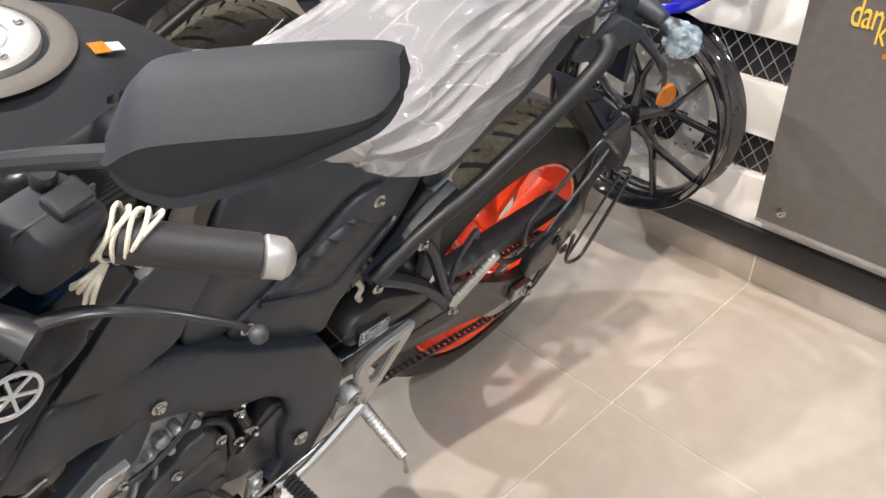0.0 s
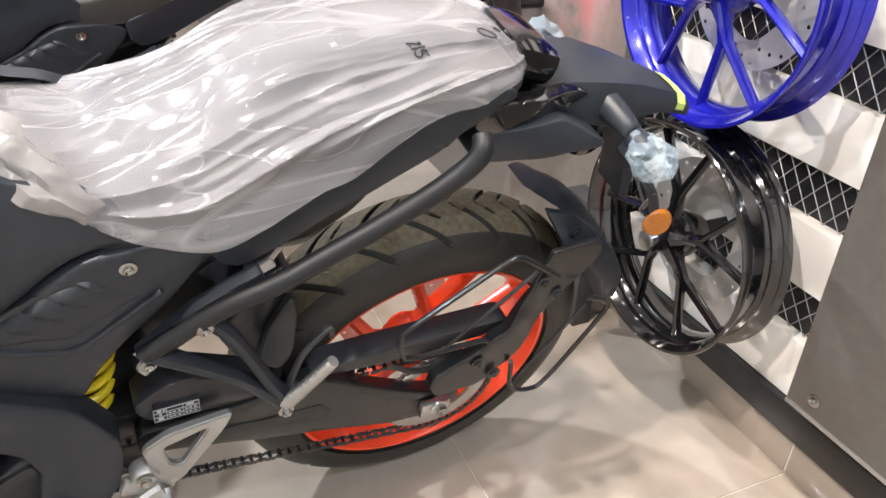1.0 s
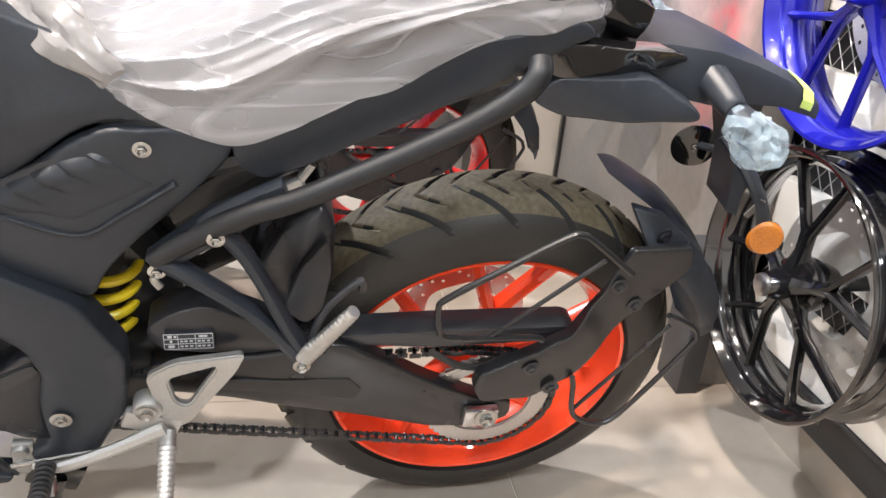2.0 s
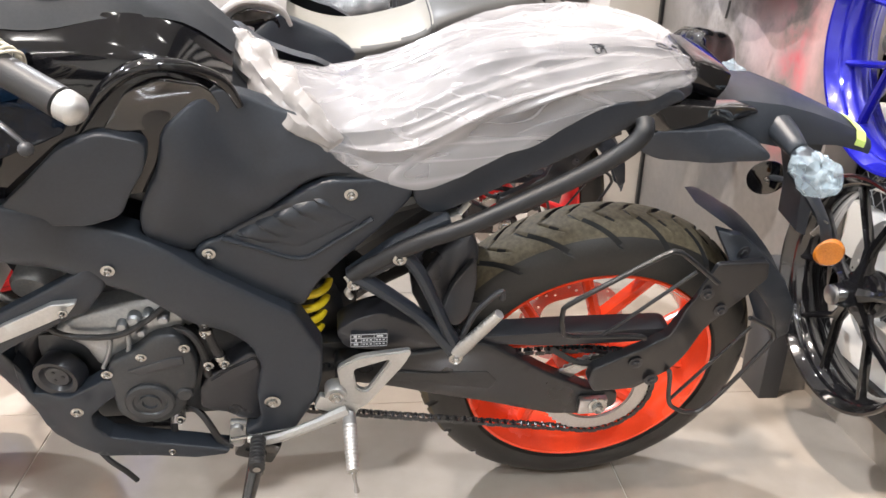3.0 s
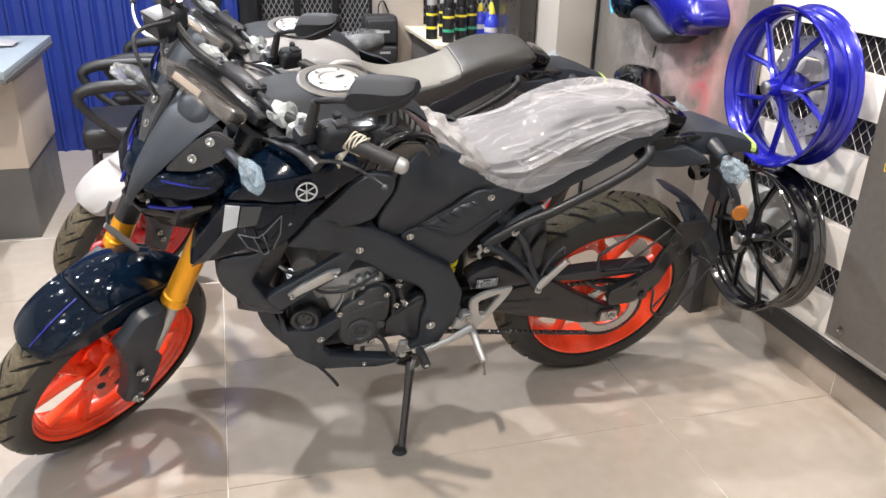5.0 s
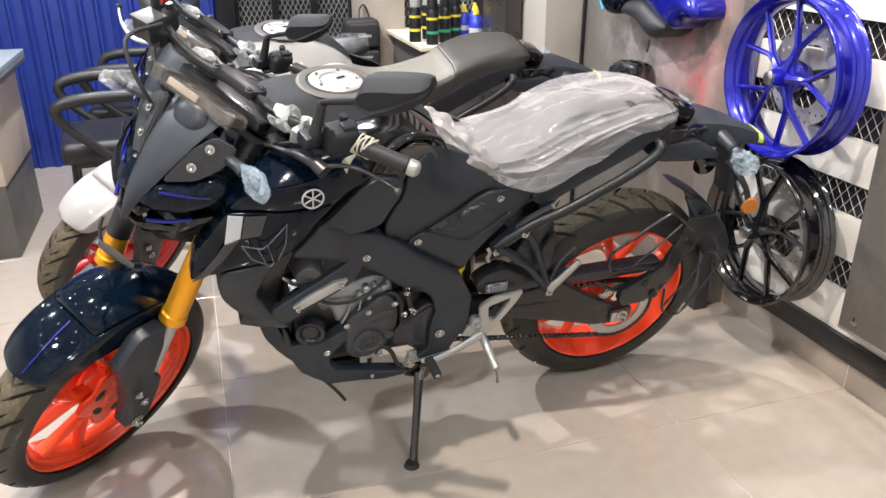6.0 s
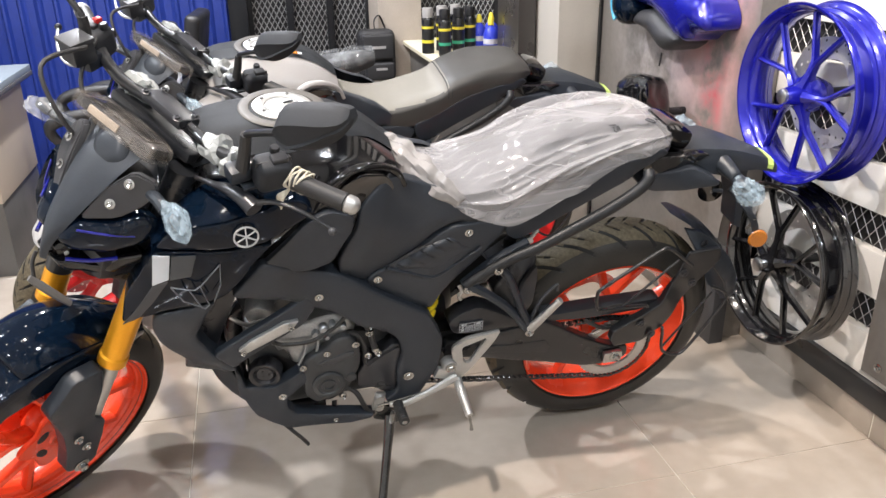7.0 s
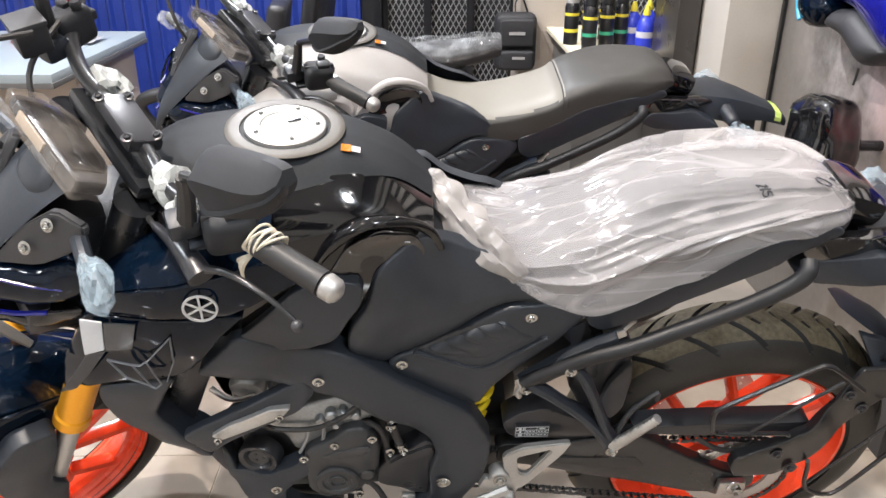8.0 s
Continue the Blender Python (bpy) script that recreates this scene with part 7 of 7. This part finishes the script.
def blue_cowl():
    root = thing("blue_cowl", "gloss blue tank cowl with dark lip on the display board", "motorcycle part")
    dark = [(0.885, 1.017), (0.765, 1.033), (0.697, 1.007), (0.587, 0.962), (0.588, 0.941), (0.653, 0.91), (0.705, 0.903), (0.753, 0.928), (0.811, 0.956), (0.921, 0.97)]
    part("lip", cowl_block(dark, 0.5, 0.09, 0.0), GREY, root, "dark grey pointed lip", 40)
    blue = [(0.765, 1.033), (0.697, 1.007), (0.601, 0.958), (0.538, 0.95), (0.501, 0.984), (0.426, 0.994), (0.421, 1.033), (0.46, 1.089), (0.569, 1.114), (0.784, 1.113), (0.938, 1.078), (0.94, 1.051)]
    part("cowl", cowl_block(blue, 0.49, 0.09, 0.0), BLUE, root, "gloss blue cowl", 40)
    part("side_panel", cowl_block([(1.041, 1.084), (1.033, 0.989), (0.979, 0.959), (0.919, 0.964), (0.877, 1.016), (0.933, 1.091)], 0.48, 0.08, 0.0), NAVY, root, "dark navy side panel", 40)
    part("wire", tube([(0.5, y, z) for y, z in [(0.698, 0.897), (0.701, 0.877), (0.707, 0.854)]], 0.003, 6, 4), RUBBER, root)
    part("wall_peg", tube([(0.54, 0.6, 1.05), (0.605, 0.6, 1.05)], 0.015, 10, 1), FRAME, root)
    part("pale_edge", tube([(0.46, y, z) for y, z in [(1.014, 1.08), (1.008, 1.019), (0.982, 0.977)]], 0.006, 8, 4), mat("pale_blue_trim", (0.05, 0.4, 0.65), 0.3, coat=0.5), root, "light blue trim")
    return root


def black_cowl():
    root = thing("black_cowl", "gloss black rounded cowl on a peg by the display board", "motorcycle part")
    bm = box((0.15, 0.15, 0.19), (0, 0, 0), 0.05, segments=5)
    bmesh.ops.subdivide_edges(bm, edges=[e for e in bm.edges if e.calc_length() > 0.04], cuts=4, use_grid_fill=True)
    for v in bm.verts:
        taper = 1 - 0.9 * max(0.0, v.co.z)
        v.co = Vector((v.co.x * taper + 0.12 * v.co.z, v.co.y * taper, v.co.z)) * (1 + 0.25 * noise.noise(v.co * 9) + 0.06 * noise.noise(v.co * 30))
    put(bm, root, pose(0.44, 0.69, 0.735, 0, 0, 20), "shell", JET, "gloss black creased shell", 40)
    part("peg", tube([(0.46, 0.69, 0.7), (0.605, 0.69, 0.7)], 0.014, 10, 1), FRAME, root)
    return root


blue_cowl()
black_cowl()


# ---- back of the room ----
curtain = thing("roller_shutter", "blue corrugated metal shutter", "shutter", kind="structure")
bm = bmesh.new()
cols = []
for i in range(241):
    x = -3.6 + i * 0.0115
    ph = (x / 0.085) % 1
    y = 2.93 - (0.022 if ph < 0.18 else 0.022 * (0.3 - ph) / 0.12 if ph < 0.3 else 0.0 if ph < 0.88 else 0.022 * (ph - 0.88) / 0.12)
    cols.append((bm.verts.new((x, y, 0.0)), bm.verts.new((x, y, 2.4))))
for a, b in zip(cols, cols[1:]):
    bm.faces.new((a[0], b[0], b[1], a[1]))
part("sheet", bm, CURTAIN, curtain, sharp=20)
part("shutter_post", box((0.1, 0.06, 2.4), (-0.86, 2.9, 1.2), 0.004), FRAME, curtain, "black post")

grille = thing("mesh_screen", "black framed screen of expanded metal mesh", "screen", kind="structure")
part("screen_back", box((0.74, 0.02, 2.4), (-0.45, 3.02, 1.2)), BLACKWALL, grille)
for x in (-0.8, -0.575, -0.35, -0.125):
    part("screen_bar", box((0.04, 0.03, 2.4), (x, 2.96, 1.2), 0.003), FRAME, grille, "black upright bar")
lattice = bmesh.new()
for k in range(-40, 90):
    for lean in (1, -1):
        x0 = -0.8 + k * 0.03
        a, b = Vector((x0, 2.975, 0.35)), Vector((x0 + lean * 0.62, 2.975, 1.5))
        pts = [a.lerp(b, t) for t in (i / 60 for i in range(61))]
        run = [p for p in pts if -0.8 < p.x < -0.12]
        if len(run) > 1:
            tube([run[0], run[-1]], 0.0028, 4, 1, bm=lattice)
tagged(part("expanded_metal", lattice, WIRE, grille, "diamond expanded metal"), kind="stuff")

post = thing("dark_post", "dark glossy square post between pillar and shelf", "post", kind="structure")
part("post_face", box((0.08, 0.3, 3.0), (0.37, 1.8, 1.5), 0.004), mat("dark_brown_grey_laminate", (0.05, 0.045, 0.042), 0.3, vary=0.1), post)
back_rack = thing("rack_back", "black mesh back of the product rack", "rack", kind="structure")
part("rack_sheet", box((0.02, 0.7, 2.4), (0.56, 2.35, 1.2)), BLACKWALL, back_rack)
part("rack_sheet", box((0.46, 0.02, 2.4), (0.34, 2.72, 1.2)), BLACKWALL, back_rack)
wires = bmesh.new()
for k in range(-20, 40):
    for lean in (1, -1):
        x0 = 0.12 + k * 0.028
        pts = [Vector((x0 + lean * 0.4 * t, 2.7, 0.7 + 0.7 * t)) for t in (i / 40 for i in range(41))]
        run = [p for p in pts if 0.12 < p.x < 0.55]
        if len(run) > 1:
            tube([run[0], run[-1]], 0.002, 4, 1, bm=wires)
tagged(part("rack_mesh", wires, WIRE, back_rack, "diamond mesh"), kind="stuff")

shelf = thing("product_shelf", "cream shelf on a dark base holding bottles", "shelf")
part("shelf_board", box((0.55, 0.78, 0.02), (0.275, 2.3, 0.712), 0.003), mat("cream_shelf_board", (0.72, 0.66, 0.5), 0.5, vary=0.06), shelf, "cream board")
part("shelf_base", box((0.5, 0.7, 0.7), (0.29, 2.33, 0.351), 0.004), DESK_DARK, shelf, "dark base")

BLACKBOTTLE = mat("black_bottle_plastic", (0.015, 0.015, 0.016), 0.3, vary=0.1)
BLUEBOTTLE = mat("blue_bottle_plastic", (0.03, 0.05, 0.5), 0.3, vary=0.1)
YELLOWCAP = mat("yellow_cap_plastic", (0.8, 0.68, 0.06), 0.4, vary=0.05)
GREENBAND = mat("green_label", (0.04, 0.35, 0.2), 0.5, vary=0.1)
GREYLABEL = mat("pale_label", (0.5, 0.5, 0.55), 0.5, vary=0.1)


def bottle(at, tall, radius, body_mat, cap_mat, band, label, flask):
    root = thing("bottle", label, "bottle", pose(*at), "bottles on the shelf")
    if flask:
        prof = [(0, 0), (radius, 0.002), (radius * 1.02, 0.02), (radius, tall * 0.55), (radius * 0.75, tall * 0.68), (radius * 0.36, tall * 0.76), (radius * 0.34, tall * 0.8), (0, tall * 0.8)]
        cap = [(radius * 0.42, tall * 0.78), (radius * 0.42, tall * 0.84), (radius * 0.28, tall * 0.95), (radius * 0.2, tall), (0, tall)]
    else:
        prof = [(0, 0), (radius, 0.002), (radius, tall * 0.72), (radius * 0.85, tall * 0.78), (radius * 0.8, tall * 0.8), (0, tall * 0.8)]
        cap = [(radius * 0.86, tall * 0.79), (radius * 0.86, tall * 0.97), (radius * 0.8, tall), (0, tall)]
    up = pose(0, 0, 0, 90)
    part("flask" if flask else "can", lathe(prof, 24, up), body_mat, root)
    part("cap", lathe(cap, 24, up), cap_mat, root)
    part("label_band", lathe([(radius * 1.006, tall * 0.24), (radius * 1.012, tall * 0.245), (radius * 1.012, tall * (0.42 if flask else 0.3)), (radius * 1.006, tall * (0.425 if flask else 0.305))], 24, up), band, root, "plain label band")
    if not flask:
        part("label_band", lathe([(radius * 1.006, tall * 0.55), (radius * 1.012, tall * 0.555), (radius * 1.012, tall * 0.6), (radius * 1.006, tall * 0.605)], 24, up), YELLOWCAP, root, "thin yellow band")
    return root


for i, (x, y, top, band) in enumerate(((0.03, 2.12, WHITE, YELLOWCAP), (0.085, 2.0, BLACKBOTTLE, GREENBAND), (0.12, 2.2, WHITE, YELLOWCAP), (0.165, 2.05, BLACKBOTTLE, GREENBAND), (0.2, 2.24, WHITE, GREYLABEL), (0.235, 2.1, BLACKBOTTLE, GREENBAND))):
    bottle((x, y, 0.722), 0.215, 0.03, BLACKBOTTLE, top, band, "black oil can with a white cap and banded label" if top is WHITE else "black oil can with a black cap and green band", False)
for x, y in ((0.29, 2.12), (0.31, 1.99), (0.37, 2.18), (0.40, 2.03), (0.455, 2.14)):
    bottle((x, y, 0.722), 0.175, 0.036, BLUEBOTTLE, YELLOWCAP, GREYLABEL, "blue bottle with a yellow nozzle cap", True)

bag = thing("backpack", "black fabric backpack with pale label bars, hung on the column", "bag", pose(-0.155, 2.58, 0.66))
FABRIC = mat("black_bag_fabric", (0.018, 0.018, 0.02), 0.65, vary=0.2, bump=0.5, bump_scale=500)
part("bag_body", box((0.2, 0.12, 0.27), (0, 0, 0), 0.045, segments=4), FABRIC, bag)
part("upper_pocket", box((0.17, 0.05, 0.13), (0, -0.07, 0.05), 0.02, segments=3), FABRIC, bag)
part("lower_pocket", box((0.16, 0.06, 0.09), (0.005, -0.075, -0.075), 0.02, segments=3), FABRIC, bag)
part("strap", tube([(0, 0.03, 0.13), (0.0, 0.02, 0.18), (0.03, 0.03, 0.2), (0.06, 0.04, 0.13)], 0.008, 8, 5, flat=0.4), FABRIC, bag)
part("bag_hook", tube([(0.03, 0.04, 0.195), (0.06, 0.08, 0.2), (0.1, 0.1, 0.2)], 0.005, 8, 3), FRAME, bag)
part("label_bar", box((0.075, 0.002, 0.014), (0.0, -0.097, 0.05)), WHITE, bag, "pale bar")
part("label_bar", box((0.06, 0.002, 0.012), (0.01, -0.107, -0.062)), WHITE, bag, "pale bar")

desk = thing("reception_desk", "beige and dark grey reception desk with a pale top", "desk")
part("desk_top", box((1.3, 0.92, 0.03), (-2.44, 1.76, 0.74), 0.004), DESK_TOP, desk, "pale blue-grey top")
part("top_edge", box((1.306, 0.926, 0.018), (-2.44, 1.76, 0.717), 0.002), DESK_DARK, desk, "dark edge below the top")
part("desk_panel", box((1.2, 0.6, 0.4), (-2.43, 1.86, 0.51), 0.004), DESK, desk, "beige upper panel")
part("desk_base", box((1.19, 0.59, 0.31), (-2.43, 1.86, 0.155), 0.004), DESK_DARK, desk, "dark grey base")
folder = thing("document_tray", "red tray with white papers on the desk", "tray", pose(-2.12, 1.98, 0.755, 0, 0, 12))
part("tray", box((0.2, 0.14, 0.03), (0, 0, 0.015), 0.004), RED, folder)
part("papers", box((0.21, 0.15, 0.006), (0.01, 0.01, 0.033), 0.001, (0, 0, 8)), WHITE, folder)
sheet = thing("paper_sheet", "loose crumpled white paper on the desk", "paper", pose(-1.97, 1.93, 0.757))
bm = bmesh.new()
bmesh.ops.create_grid(bm, x_segments=14, y_segments=10, size=0.5, matrix=Matrix.Diagonal((0.2, 0.15, 1, 1)))
for v in bm.verts:
    v.co.z = 0.006 + 0.012 * abs(noise.noise(v.co * 14))
part("sheet", bm, WHITE, sheet, sharp=15)


def arm_chair(m, label):
    root = thing("arm_chair", label, "chair", m, "visitor chairs")
    leather = mat("black_chair_vinyl", (0.012, 0.012, 0.014), 0.45, vary=0.15, bump=0.15, bump_scale=500)
    part("seat", box((0.46, 0.46, 0.09), (0, 0, 0.42), 0.035, segments=4), leather, root, "black padded seat")
    part("backrest", box((0.44, 0.07, 0.44), (0, 0.24, 0.72), 0.03, (-10, 0, 0), segments=4), leather, root, "black padded backrest")
    for side in (-1, 1):
        part("arm", tube([(side * 0.25, 0.2, 0.63), (side * 0.26, 0.05, 0.65), (side * 0.26, -0.14, 0.645), (side * 0.255, -0.22, 0.61), (side * 0.25, -0.18, 0.53), (side * 0.245, -0.06, 0.42), (side * 0.24, 0.0, 0.37)], [0.018, 0.024, 0.026, 0.022, 0.017, 0.016, 0.014], 12, 6), RUBBER, root, "black plastic arm")
        for y in (-0.19, 0.19):
            part("leg", tube([(side * 0.19, y, 0.38), (side * 0.21, y * 1.1, 0.0)], 0.013, 10, 1), FRAME, root)
    part("seat_rail", box((0.4, 0.4, 0.03), (0, 0, 0.37), 0.006), FRAME, root)
    return root


arm_chair(pose(-1.4, 1.78, 0, 0, 0, -84), "black padded arm chair beside the desk")
arm_chair(pose(-1.32, 2.42, 0, 0, 0, -95), "black padded arm chair by the shutter")

office = thing("office_chair", "black office chair on a chrome five-star base", "chair", pose(-2.2, 0.78, 0, 0, 0, 14))
part("seat", box((0.48, 0.48, 0.08), (0, 0, 0.48), 0.03, segments=3), SEAT_DARK, office)
part("backrest", box((0.06, 0.44, 0.5), (-0.24, 0, 0.82), 0.025, (0, -8, 0), segments=3), SEAT_DARK, office)
part("back_bar", tube([(-0.1, 0, 0.44), (-0.26, 0, 0.46), (-0.27, 0, 0.7)], 0.015, 10, 4), FRAME, office)
part("column", tube([(0, 0, 0.08), (0, 0, 0.46)], 0.024, 14, 1), CHROME, office, "chrome gas column")
for k in range(5):
    a = math.tau * k / 5
    end = Vector((0.29 * math.cos(a), 0.29 * math.sin(a), 0.075))
    part("base_leg", tube([(0, 0, 0.1), end * 0.6 + Vector((0, 0, 0.035)), end], [0.022, 0.018, 0.014], 10, 3), CHROME, office, "chrome base leg")
    part("caster", lathe([(0, -0.02), (0.022, -0.018), (0.026, -0.01), (0.026, 0.01), (0.022, 0.018), (0, 0.02)], 20, pose(end.x, end.y, 0.027, 0, 0, math.degrees(a))), RUBBER, office, "black caster")
    part("caster_fork", tube([end, (end.x, end.y, 0.04)], 0.01, 8, 1), FRAME, office)

third = thing("wrapped_saddle", "black motorcycle saddle in clear film on a stand", "motorcycle part", pose(-0.62, 1.75, 0, 0, 0, 4))
rings = []
for x, z, w, h in ((-0.32, 0.72, 0.05, 0.04), (-0.22, 0.735, 0.1, 0.055), (-0.05, 0.725, 0.12, 0.06), (0.12, 0.74, 0.12, 0.055), (0.26, 0.76, 0.09, 0.045), (0.32, 0.765, 0.05, 0.03)):
    rings.append([Vector((x, w * math.cos(a), z + h * math.sin(a))) for a in (math.tau * i / 18 for i in range(18))])
cols = [smooth_line([r[j] for r in rings], 6) for j in range(18)]
part("saddle", loft([[c[i] for c in cols] for i in range(len(cols[0]))]), SEAT_DARK, third, sharp=60)
bm = loft([[c[i] for c in cols] for i in range(len(cols[0]))])
for v in bm.verts:
    v.co.z += 0.012 + 0.02 * abs(noise.noise(v.co * 12))
    v.co.y *= 1.08
part("film", bm, WRAP, third, "clear film over the saddle", 25)
part("stand", box((0.4, 0.18, 0.68), (0, 0, 0.34), 0.01), BLACKWALL, third, "dark stand")
